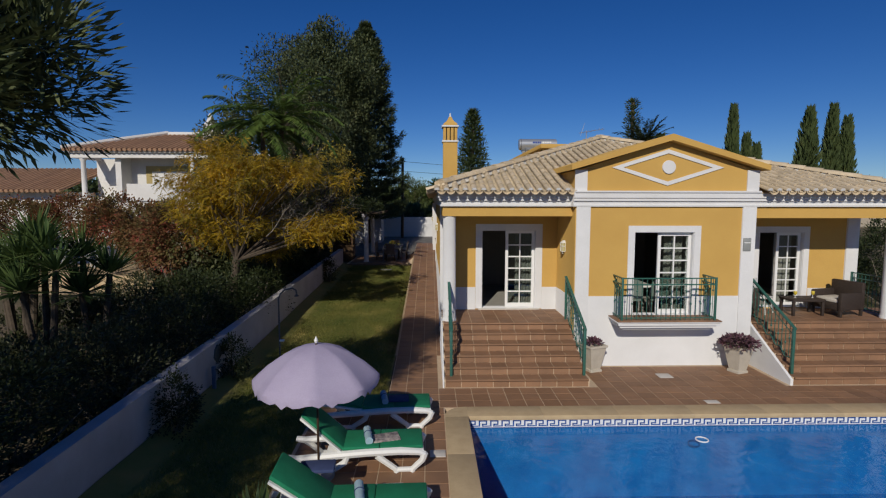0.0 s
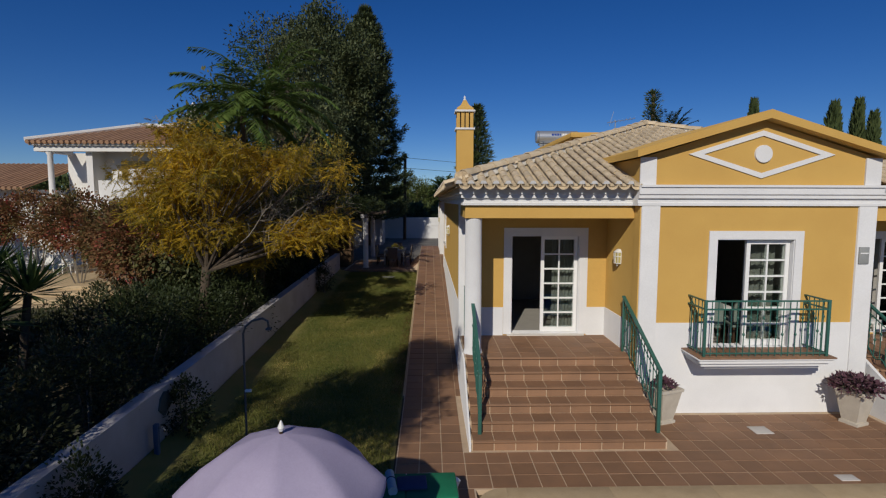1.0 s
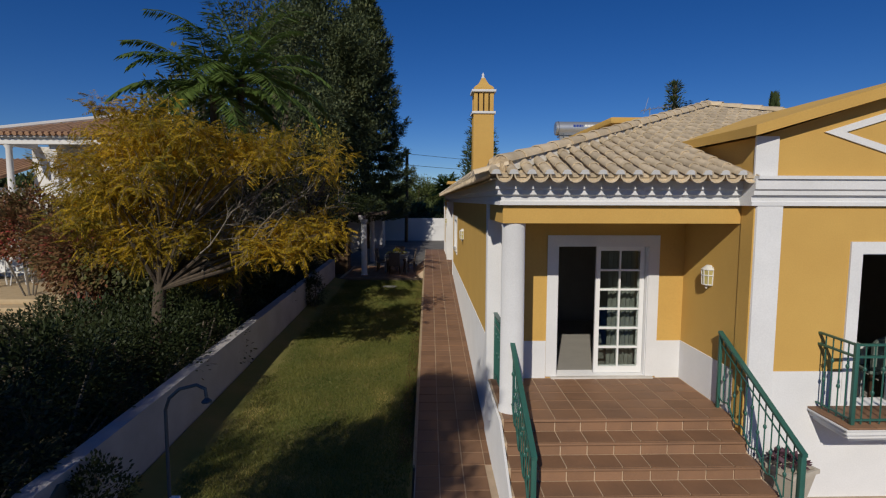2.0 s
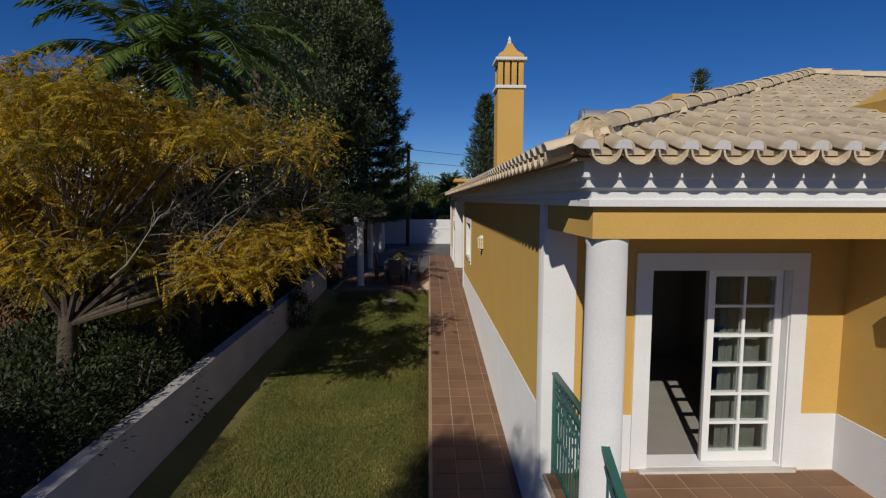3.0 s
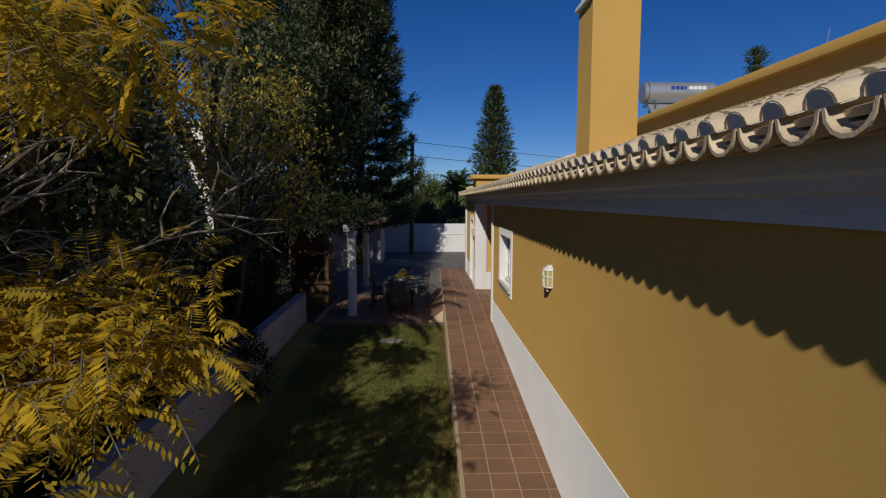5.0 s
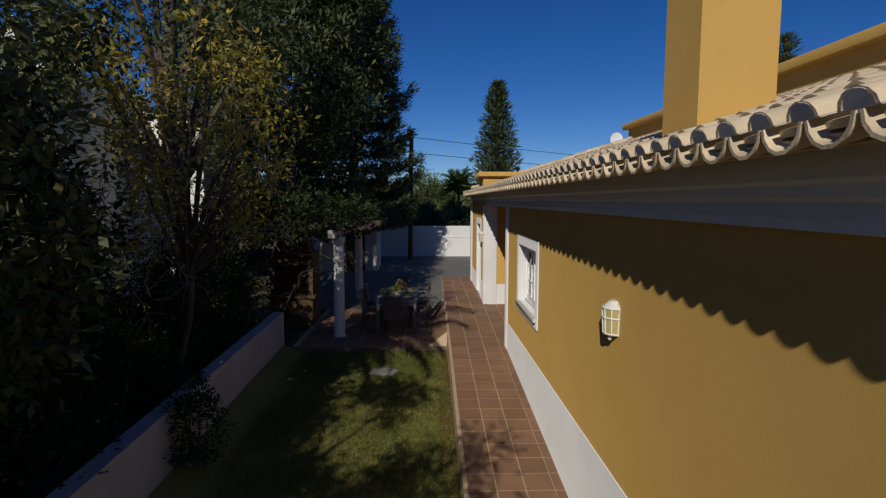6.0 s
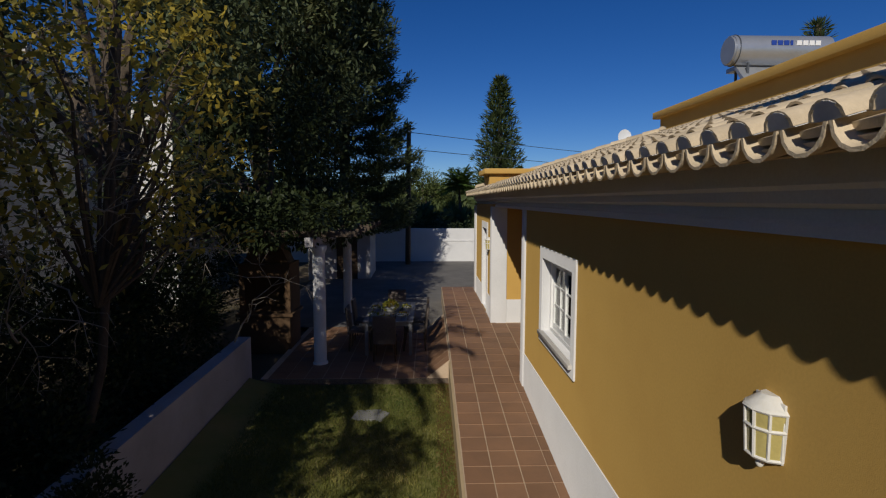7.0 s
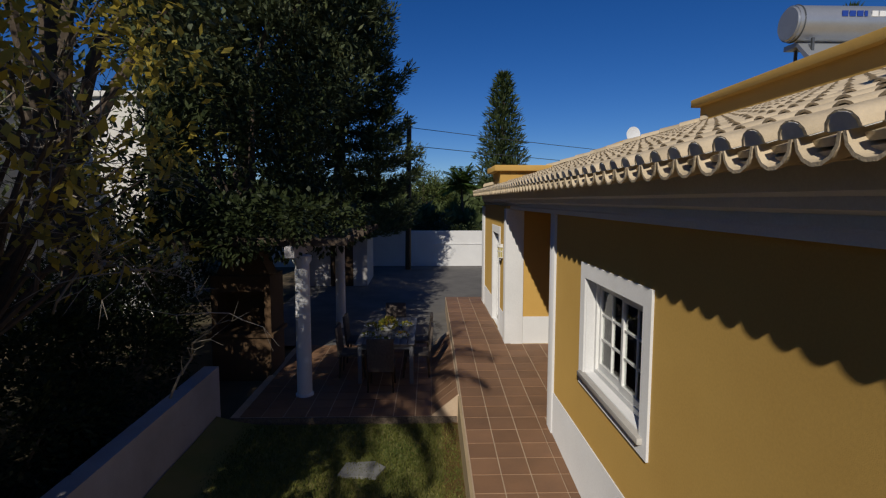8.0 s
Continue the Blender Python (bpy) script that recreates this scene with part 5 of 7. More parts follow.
for x, y, w, d in ((4.90, 11.24, 0.30, 0.28), (5.15, 9.72, 0.26, 0.16), (-0.18, 7.75, 0.24, 0.22)):
    lid = thing("access_cover", "small pale plastic cover set in the patio", "cover", "patio covers", (x, y, 0.0))
    part("lid", boxes([(-w / 2, w / 2, -d / 2, d / 2, 0, 0.012)], 0.004), SILL, lid)

# ---- sun loungers ----
PLASTIC = material("white_moulded_plastic", (0.78, 0.78, 0.75), 0.35, second=(0.70, 0.70, 0.66), scale=5, amount=0.5, bump=0.02, spec=0.5)
GREENPAD = material("green_canvas_pad", (0.012, 0.20, 0.095), 0.85, second=(0.01, 0.15, 0.07), scale=5, amount=0.7, bump=0.2, bump_scale=220)
TOWEL = material("pale_blue_towel", (0.36, 0.50, 0.56), 0.95, second=(0.27, 0.40, 0.48), scale=12, bump=0.4, bump_scale=200)
PAPER = material("printed_paper", (0.55, 0.48, 0.42), 0.5, second=(0.10, 0.08, 0.10), scale=14, amount=0.9, bump=0)
DARKTOWEL = material("navy_towel", (0.05, 0.07, 0.16), 0.95, second=(0.035, 0.05, 0.11), scale=8, bump=0.3)


def lounger(at, turn, lift):
    host = thing("sun_lounger", "white plastic sun lounger with a green cushion", "sun lounger", "loungers by the pool", at, turn)
    for s in (-0.30, 0.30):
        bm = bmesh.new()
        pts = [(-0.98, s, 0.27), (-0.85, s, 0.24), (-0.4, s, 0.27), (0.1, s, 0.30), (0.6, s, 0.31), (0.86, s, 0.29), (0.95, s, 0.25)]
        tube(bm, pts, [0.04, 0.052, 0.056, 0.056, 0.056, 0.05, 0.04], 8)
        part("side_rail", bm, PLASTIC, host, smooth=True)
        for xa, xb, xc, xd in ((-0.86, -0.62, -0.40, -0.16), (0.26, 0.52, 0.76, 0.94)):
            bm = bmesh.new()
            tube(bm, [(xa, s, 0.25), (xa + 0.10, s, 0.17), (xb, s, 0.05), (xb + 0.02, s, 0.0)], [0.05, 0.045, 0.042, 0.045], 8)
            tube(bm, [(xd, s, 0.27), (xd - 0.03, s, 0.17), (xc + 0.02, s, 0.05), (xc, s, 0.0)], [0.055, 0.047, 0.042, 0.045], 8)
            tube(bm, [(xb, s, 0.035), (xc, s, 0.035)], 0.037, 8)
            part("leg", bm, PLASTIC, host, smooth=True)
    part("bed_frame", boxes([(-0.45, 0.93, -0.31, 0.31, 0.285, 0.325)], 0.012), PLASTIC, host)
    c, s = math.cos(lift), math.sin(lift)

    def tilt(bm):
        for v in bm.verts:
            x, z = v.co.x, v.co.z
            v.co.x, v.co.z = -0.25 + x * c + z * s, 0.325 - x * s + z * c
        return bm
    part("back_frame", tilt(boxes([(-0.74, 0.0, -0.31, 0.31, -0.02, 0.015)], 0.01)), PLASTIC, host)
    part("cushion", tilt(boxes([(-0.76, 0.0, -0.29, 0.29, 0.018, 0.075)], 0.022)), GREENPAD, host, "green cushion", smooth=True)
    part("cushion", boxes([(-0.24, 0.30, -0.29, 0.29, 0.328, 0.385)], 0.022), GREENPAD, host, "green cushion", smooth=True)
    part("cushion", boxes([(0.30, 0.92, -0.29, 0.29, 0.328, 0.382)], 0.022), GREENPAD, host, smooth=True)
    return host


LOUNGE = ((-1.33, 7.50, 0.0, 3, 0.74), (-1.22, 8.98, 0.0, 2, 0.15), (-1.25, 5.95, 0.0, 2, 0.62))
for x, y, z, turn, lift in LOUNGE:
    lounger((x, y, z), turn, lift)
    tw = thing("rolled_towel", "rolled pale blue towel on a lounger", "towel", "rolled towels", (x + 0.12, y, 0.43), turn + 8)
    bm = bmesh.new()
    bmesh.ops.create_cone(bm, cap_ends=True, segments=20, radius1=0.055, radius2=0.055, depth=0.42, matrix=pose(0, 0, 0, 90, 0, 0))
    part("towel", bm, TOWEL, tw, smooth=True)
    bm = bmesh.new()
    tube(bm, [(0.06 * math.cos(a), 0.02, 0.06 * math.sin(a)) for a in [6.2832 * i / 16 for i in range(17)]], 0.006, 5)
    part("ribbon", bm, DARKTOWEL, tw)
mag = thing("magazine", "open magazine lying on a lounger", "magazine", at=(-0.95, 7.5, 0.387), turn=15)
for s in (-1, 1):
    part("page", boxes([(min(0, s * 0.2), max(0, s * 0.2), -0.14, 0.14, 0.0, 0.006)], 0.002), PAPER, mag)
bl = thing("folded_towel", "blue towel folded on a lounger", "towel", at=(-0.85, 9.0, 0.385), turn=4)
part("towel", boxes([(-0.18, 0.18, -0.14, 0.14, 0, 0.04)], 0.015), DARKTOWEL, bl)
bl = thing("beach_towel", "navy towel draped over a lounger back", "towel", at=(-1.72, 6.3, 0.42), turn=4)
part("towel", boxes([(-0.2, 0.24, -0.12, 0.16, 0.12, 0.17)], 0.02), DARKTOWEL, bl)
hat = thing("sun_hat", "white and black cap on the lounger", "hat", at=(-1.95, 9.05, 0.44))
part("crown", lathe(bmesh.new(), [(0.13, 0), (0.12, 0.05), (0.07, 0.1), (0.01, 0.11)], n=16), FRAME, hat, smooth=True)
part("peak", boxes([(0.08, 0.24, -0.08, 0.08, 0, 0.015)], 0.005), DARKTOWEL, hat)

# ---- umbrella ----
LILAC = material("lilac_parasol_cloth", (0.42, 0.37, 0.50), 0.9, second=(0.36, 0.31, 0.44), scale=3, amount=0.6, bump=0.15, bump_scale=180)
umb = thing("garden_umbrella", "faded lilac garden umbrella with a fringed edge", "umbrella", at=(-1.86, 7.12, 0.0), turn=8)
part("pole", tube(bmesh.new(), [(0, 0, 0.02), (0, 0, 1.93)], 0.016, 10), DARKWOOD, umb)
part("base", lathe(bmesh.new(), [(0.22, 0), (0.22, 0.06), (0.17, 0.09), (0.04, 0.1), (0.03, 0.22)], n=20), material("grey_concrete", (0.3, 0.3, 0.29), 0.9), umb, smooth=True)
bm = bmesh.new()
NS, RAD = 64, 0.86
rings = []
for q in (0.03, 0.25, 0.5, 0.75, 0.92, 1.0):
    row = []
    for i in range(NS):
        a = 6.28319 * i / NS
        seg = (i % 8) / 8
        sag = math.sin(math.pi * seg)
        r = RAD * q * (1 - 0.06 * sag * q)
        z = 1.87 - 0.43 * q ** 2.1 - 0.045 * sag * q ** 2 + 0.03 * (1 - q)
        row.append(bm.verts.new((r * math.cos(a), r * math.sin(a), z)))
    rings.append(row)
low = []
for i in range(NS):
    v = rings[-1][i].co
    low.append(bm.verts.new((v.x * 1.0, v.y * 1.0, v.z - 0.07 - 0.025 * (i % 2) + 0.02 * math.sin(i * 2.3))))
rings.append(low)
bm.faces.new(rings[0])
for a, b in zip(rings, rings[1:]):
    for i in range(NS):
        bm.faces.new((a[i], a[(i + 1) % NS], b[(i + 1) % NS], b[i]))
part("canopy", bm, LILAC, umb, "faded lilac canopy", smooth=True)
for i in range(8):
    a = 6.28319 * i / 8
    part("rib", tube(bmesh.new(), [(0, 0, 1.86), (RAD * 0.5 * math.cos(a), RAD * 0.5 * math.sin(a), 1.75), (RAD * 0.97 * math.cos(a), RAD * 0.97 * math.sin(a), 1.41)], 0.005, 5), FRAME, umb)
part("finial", lathe(bmesh.new(), [(0.018, 0), (0.03, 0.03), (0.018, 0.06), (0.005, 0.09)], (0, 0, 1.92), 10), PLASTIC, umb, smooth=True)

# ---- planters ----
POT = material("cream_stone_pot", (0.56, 0.51, 0.42), 0.8, second=(0.45, 0.40, 0.32), scale=7, amount=0.6, bump=0.3)


def planter(at, spread, n, label):
    host = thing("planter", label, "planter", "tall planters", at, 20)
    bm = bmesh.new()
    rings = []
    for w, z in ((0.15, 0), (0.15, 0.05), (0.125, 0.06), (0.21, 0.56), (0.235, 0.57), (0.235, 0.62), (0.20, 0.62), (0.19, 0.52)):
        rings.append([bm.verts.new((w * a, w * b, z)) for a, b in ((-1, -1), (1, -1), (1, 1), (-1, 1))])
    for a, b in zip(rings, rings[1:]):
        for i in range(4):
            bm.faces.new((a[i], a[(i + 1) % 4], b[(i + 1) % 4], b[i]))
    bm.faces.new(rings[-1])
    bm.faces.new(rings[0])
    part("pot", bm, POT, host)
    d = ball(n)
    d[:, 2] = np.abs(d[:, 2]) * 0.55 - 0.1
    leaves("plant", np.array([0, 0, 0.66]) + d * spread * rng.uniform(0.4, 1, (n, 1)), d + rng.normal(size=d.shape) * 0.5, 0.085, 0.055, PURPLE, host)
    return host


planter((3.42, 11.66, 0.0), 0.2, 160, "cream stone planter with a few small leaves")
planter((6.70, 11.50, 0.0), 0.42, 900, "cream stone planter overflowing with purple leaves")

# ---- terrace furniture ----
WICKER = material("dark_brown_wicker", (0.055, 0.04, 0.032), 0.6, second=(0.03, 0.022, 0.018), scale=30, amount=0.8, bump=0.8, bump_scale=140)
CREAM = material("cream_cushion", (0.62, 0.58, 0.50), 0.9, second=(0.55, 0.51, 0.44), scale=6, bump=0.1)


def armchair(at, turn):
    host = thing("wicker_armchair", "dark wicker armchair with a cream seat cushion", "armchair", "terrace seats", at, turn)
    part("seat_base", boxes([(-0.36, 0.36, -0.36, 0.34, 0.16, 0.34)], 0.02), WICKER, host)
    part("arm", boxes([(-0.40, -0.30, -0.38, 0.34, 0.16, 0.60)], 0.03), WICKER, host)
    part("arm", boxes([(0.30, 0.40, -0.38, 0.34, 0.16, 0.60)], 0.03), WICKER, host)
    part("backrest", boxes([(-0.40, 0.40, 0.30, 0.42, 0.16, 0.84)], 0.035), WICKER, host)
    part("cushion", boxes([(-0.29, 0.29, -0.34, 0.30, 0.34, 0.44)], 0.03), CREAM, host, "cream seat cushion", smooth=True)
    for x in (-0.35, 0.35):
        for y in (-0.33, 0.36):
            part("leg", boxes([(x - 0.03, x + 0.03, y - 0.03, y + 0.03, 0, 0.16)], 0.005), WICKER, host)
    return host


armchair((10.05, 12.95, 1.012), -75)
armchair((7.75, 13.2, 1.012), 60)
tb = thing("coffee_table", "low dark wicker coffee table on the terrace", "table", at=(9.15, 12.95, 1.012))
part("tabletop", boxes([(-0.42, 0.42, -0.28, 0.28, 0.36, 0.42)], 0.01), WICKER, tb)
for x in (-0.37, 0.37):
    for y in (-0.23, 0.23):
        part("leg", boxes([(x - 0.03, x + 0.03, y - 0.03, y + 0.03, 0, 0.36)], 0.004), WICKER, tb)
JUICE = material("yellow_drink", (0.65, 0.50, 0.06), 0.3)
for x in (8.95, 9.4):
    g = thing("drink_glass", "stemmed glass of yellow juice on the table", "glass", "drinks", (x, 12.92, 1.432))
    part("stem", lathe(bmesh.new(), [(0.035, 0), (0.006, 0.008), (0.006, 0.07)], n=12), FRAME, g)
    part("bowl", lathe(bmesh.new(), [(0.012, 0.07), (0.04, 0.11), (0.042, 0.16), (0.036, 0.17)], n=14), JUICE, g, smooth=True)
wc = thing("plastic_chair", "white plastic garden chair on the terrace", "chair", at=(8.2, 13.15, 1.012), turn=35)
part("seat", boxes([(-0.22, 0.22, -0.22, 0.22, 0.40, 0.43)], 0.01), PLASTIC, wc)
part("backrest", boxes([(-0.22, 0.22, 0.19, 0.22, 0.43, 0.86)], 0.01), PLASTIC, wc)
for x in (-0.19, 0.19):
    for y in (-0.19, 0.19):
        part("leg", tube(bmesh.new(), [(x, y, 0.41), (x * 1.15, y * 1.15, 0)], 0.02, 6), PLASTIC, wc)

# table and chairs inside the bay
dt = thing("dining_table", "pale table behind the bay window", "table", at=(4.75, 13.1, 1.03))
part("tabletop", boxes([(-0.5, 0.5, -0.4, 0.4, 0.71, 0.75)], 0.01), PLASTIC, dt)
for x in (-0.44, 0.44):
    for y in (-0.34, 0.34):
        part("leg", boxes([(x - 0.025, x + 0.025, y - 0.025, y + 0.025, 0, 0.71)]), PLASTIC, dt)
GREYGREEN = material("grey_green_cloth", (0.16, 0.20, 0.17), 0.9)
for x, t in ((4.6, 5), (5.3, -8)):
    ch = thing("upholstered_chair", "grey-green chair with a rounded back", "chair", "bay chairs", (x, 12.62, 1.03), t)
    part("seat", boxes([(-0.22, 0.22, -0.2, 0.22, 0.42, 0.48)], 0.02), GREYGREEN, ch)
    bm = bmesh.new()
    arc = [(-0.22, 0.5), (-0.22, 0.82)] + [(-0.22 * math.cos(a), 0.82 + 0.14 * math.sin(a)) for a in [math.pi * i / 8 for i in range(1, 8)]] + [(0.22, 0.82), (0.22, 0.5)]
    prism(bm, arc, "y", -0.24, -0.19)
    part("backrest", bm, GREYGREEN, ch)
    for lx in (-0.19, 0.19):
        for lyy in (-0.18, 0.19):
            part("leg", boxes([(lx - 0.018, lx + 0.018, lyy - 0.018, lyy + 0.018, 0, 0.42)]), DARKWOOD, ch)

# ---- roof fittings ----
STEEL = material("pale_steel", (0.50, 0.52, 0.54), 0.35, metal=0.6, second=(0.42, 0.44, 0.46), scale=4, bump=0.03)
DARKSTEEL = material("dark_steel", (0.12, 0.13, 0.14), 0.5, metal=0.5)
tank = thing("solar_water_heater", "grey cylindrical solar water tank on the flat roof", "water heater")
bm = bmesh.new()
bmesh.ops.create_cone(bm, cap_ends=True, segments=40, radius1=0.29, radius2=0.29, depth=2.0, matrix=pose(5.45, 28.3, 6.87, 0, 90, 0))
bmesh.ops.bevel(bm, geom=[e for e in bm.edges if len(e.link_faces) == 2 and any(len(f.verts) > 4 for f in e.link_faces)], offset=0.03, segments=3, affect="EDGES")
part("cylinder", bm, STEEL, tank, smooth=True)
bm = bmesh.new()
tube(bm, [(4.55, 28.3 + 0.295 * math.cos(a), 6.87 + 0.295 * math.sin(a)) for a in [6.2832 * i / 32 for i in range(33)]], 0.012, 5)
part("rim", bm, DARKSTEEL, tank)
LOGO = material("blue_lettering", (0.02, 0.06, 0.32), 0.5)
for i, (w, mat) in enumerate(((0.10, LOGO), (0.10, LOGO), (0.10, LOGO), (0.05, LOGO), (0.10, FRAME), (0.10, FRAME), (0.10, FRAME), (0.10, FRAME))):
    x = 5.15 + i * 0.125
    part("print_bar", boxes([(x, x + w, 28.3 - 0.297, 28.3 - 0.285, 6.91, 7.0)]), mat, tank)
bm = prism(bmesh.new(), [(27.75, 6.05), (28.3, 6.58), (28.62, 6.58), (28.62, 6.5), (28.3, 6.5), (27.8, 5.95)], "x", 4.62, 6.5)
part("collector", bm, STEEL, tank)
for x in (4.75, 6.2):
    for y in (28.1, 28.5):
        part("stand", boxes([(x, x + 0.04, y, y + 0.04, 5.93, 6.6)]), DARKSTEEL, tank)
ant = thing("tv_antenna", "bare metal television antenna above the roof", "antenna")
part("mast", tube(bmesh.new(), [(7.0, 24.7, 5.9), (7.0, 24.7, 7.15)], 0.02, 6), STEEL, ant)
part("boom", tube(bmesh.new(), [(6.6, 24.5, 7.0), (7.9, 24.9, 7.25)], 0.012, 5), STEEL, ant)
for i in range(7):
    x = 6.7 + i * 0.18
    part("element", tube(bmesh.new(), [(x - 0.1, 24.1 + 0.05 * i, 7.02 + 0.035 * i), (x + 0.1, 25.1 + 0.02 * i, 7.02 + 0.035 * i)], 0.007, 4), STEEL, ant)
part("reflector", tube(bmesh.new(), [(6.62, 24.3, 6.85), (6.85, 24.5, 7.45)], 0.01, 4), STEEL, ant)

# far house that carries the dish
NGREY = material("grey_roofing", (0.25, 0.24, 0.22), 0.9)
fh = thing("far_house", "distant flat-roofed beige house behind the villa", "house")
part("wall", boxes([(13.0, 18.0, 60.8, 70.0, 0.5, 6.9)]), material("beige_render", (0.5, 0.42, 0.30), 0.9), fh)
part("roof", boxes([(12.9, 18.1, 60.7, 70.1, 6.9, 7.0)]), NGREY, fh)
ds = thing("satellite_dish", "white satellite dish on a distant roof", "satellite dish", at=(14.6, 61.2, 8.4))
part("mast", tube(bmesh.new(), [(0, 0.1, -1.42), (0, 0.1, 0.8)], 0.04, 6), STEEL, ds)
bm = bmesh.new()
rows = []
for q in (0.02, 0.3, 0.6):
    rows.append([bm.verts.new((q * math.cos(6.2832 * i / 20) * 0.92, q * q * -0.25 + 0.0 - 0.0, 0.75 + q * math.sin(6.2832 * i / 20))) for i in range(20)])
bm.faces.new(rows[0])
for a, b in zip(rows, rows[1:]):
    for i in range(20):
        bm.faces.new((a[i], a[(i + 1) % 20], b[(i + 1) % 20], b[i]))
part("dish", bm, FRAME, ds, smooth=True)
fb = thing("far_building", "distant beige building among trees", "building")
part("wall", boxes([(47.5, 62.0, 58.0, 66.0, 0.5, 6.4)]), material("sand_render", (0.42, 0.36, 0.28), 0.9), fb)
for i in range(3):
    part("window", boxes([(49.5 + 3 * i, 50.7 + 3 * i, 57.96, 58.0, 4.0, 5.3)]), DARKSTEEL, fb)

# utility pole and wires
up = thing("utility_pole", "dark wooden utility pole with two wires", "utility pole")
part("pole", tube(bmesh.new(), [(-2.5, 41.7, 0.6), (-2.42, 41.7, 7.25)], [0.13, 0.10], 10), DARKWOOD, up, smooth=True)
for z0, z1 in ((6.95, 6.4), (6.2, 5.8)):
    pts = [(-2.42 + 42 * t, 41.7 + 22 * t, z0 + (z1 - z0) * t - 1.6 * t * (1 - t)) for t in [i / 12 for i in range(13)]]
    part("wire", tube(bmesh.new(), pts, 0.014, 4), DARKSTEEL, up)
part("insulator", lathe(bmesh.new(), [(0.04, 0), (0.05, 0.05), (0.02, 0.1)], (-2.42, 41.6, 6.9), 8), FRAME, up)

# ---- outdoor shower, mat, tap, plaque ----
sh = thing("outdoor_shower", "slim steel garden shower with a curved head", "shower", at=(-3.25, 10.2, 0.0))
part("pipe", tube(bmesh.new(), [(0, 0, -0.06), (0, 0, 1.95), (0.03, 0.01, 2.05), (0.12, 0.02, 2.13), (0.26, 0.04, 2.16), (0.33, 0.05, 2.12), (0.34, 0.05, 2.04)], 0.016, 8), DARKSTEEL, sh, smooth=True)
part("shower_head", lathe(bmesh.new(), [(0.012, 0.03), (0.045, 0.0), (0.045, -0.012)][::-1], (0.34, 0.05, 2.01), 12), DARKSTEEL, sh, smooth=True)
part("valve", boxes([(0.0, 0.09, -0.02, 0.02, 1.11, 1.15)], 0.008), FRAME, sh)
RUBBER = material("grey_rubber_mat", (0.16, 0.17, 0.19), 0.7, second=(0.11, 0.12, 0.14), scale=8)
mat_ob = thing("shower_mat", "perforated grey shower mat on the grass", "mat", at=(-3.5, 10.15, 0.012))
part("border", boxes([(0, 1.0, 0, 0.03, 0, 0.02), (0, 1.0, 0.9, 0.93, 0, 0.02), (0, 0.03, 0.03, 0.9, 0, 0.02), (0.97, 1.0, 0.03, 0.9, 0, 0.02)]), RUBBER, mat_ob)
part("lattice", boxes([(0.03, 0.97, 0.03 + 0.058 * i, 0.055 + 0.058 * i, 0.002, 0.016) for i in range(15)] + [(0.03 + 0.058 * i, 0.055 + 0.058 * i, 0.03, 0.9, 0.003, 0.018) for i in range(16)]), RUBBER, mat_ob)
tap = thing("garden_tap", "blue-grey standpipe with a garden tap", "tap", at=(-4.68, 10.5, 0.0))
part("standpipe", boxes([(-0.035, 0.035, -0.035, 0.035, -0.05, 0.52)], 0.008), material("blue_grey_paint", (0.10, 0.14, 0.22), 0.6), tap)
part("spout", tube(bmesh.new(), [(0, 0, 0.45), (0.1, 0, 0.47), (0.14, 0, 0.42)], 0.012, 6), DARKSTEEL, tap)
fish = thing("wall_plaque", "dark fish-shaped plaque on the garden wall", "plaque")
prism_bm = prism(bmesh.new(), [(10.80, 0.60), (10.95, 0.46), (11.12, 0.55), (11.20, 0.62), (11.32, 0.54), (11.32, 0.74), (11.20, 0.68), (11.10, 0.80), (10.98, 0.84), (10.86, 0.76)], "x", -4.80, -4.77)
part("plaque", prism_bm, material("verdigris_metal", (0.10, 0.11, 0.10), 0.7), fish)

# ---- dining terrace ----
TABLEGREY = material("grey_table_slats", (0.20, 0.20, 0.21), 0.5, second=(0.14, 0.14, 0.15), scale=6)
tbl = thing("garden_table", "long grey garden table laid for a meal", "table", at=(-2.37, 29.45, 0.632))
for i in range(8):
    part("slat", boxes([(-0.53 + 0.1325 * i, -0.41 + 0.1325 * i, -1.05, 1.05, 0.72, 0.745)], 0.003), TABLEGREY, tbl)
for x in (-0.46, 0.46):
    for y in (-0.95, 0.95):
        part("leg", boxes([(x - 0.035, x + 0.035, y - 0.035, y + 0.035, 0, 0.72)], 0.004), TABLEGREY, tbl)
for y in (-0.95, 0.92):
    part("apron", boxes([(-0.46, 0.46, y, y + 0.03, 0.62, 0.72)]), TABLEGREY, tbl)
SEATWEAVE = material("taupe_wicker", (0.13, 0.105, 0.09), 0.7, second=(0.08, 0.065, 0.055), scale=30, amount=0.8, bump=0.8, bump_scale=150)


def dining_chair(at, turn):
    host = thing("dining_chair", "taupe wicker dining chair at the garden table", "chair", "chairs round the garden table", at, turn)
    part("seat", boxes([(-0.23, 0.23, -0.24, 0.22, 0.40, 0.46)], 0.015), SEATWEAVE, host)
    bm = boxes([(-0.23, 0.23, -0.27, -0.22, 0.36, 0.95)], 0.02)
    for v in bm.verts:
        v.co.y -= 0.12 * max(0, v.co.z - 0.45)
    part("backrest", bm, SEATWEAVE, host)
    for x in (-0.2, 0.2):
        for y in (-0.22, 0.2):
            part("leg", tube(bmesh.new(), [(x, y, 0.41), (x * 1.08, y * 1.12, 0)], [0.022, 0.016], 6), DARKWOOD, host)
    return host


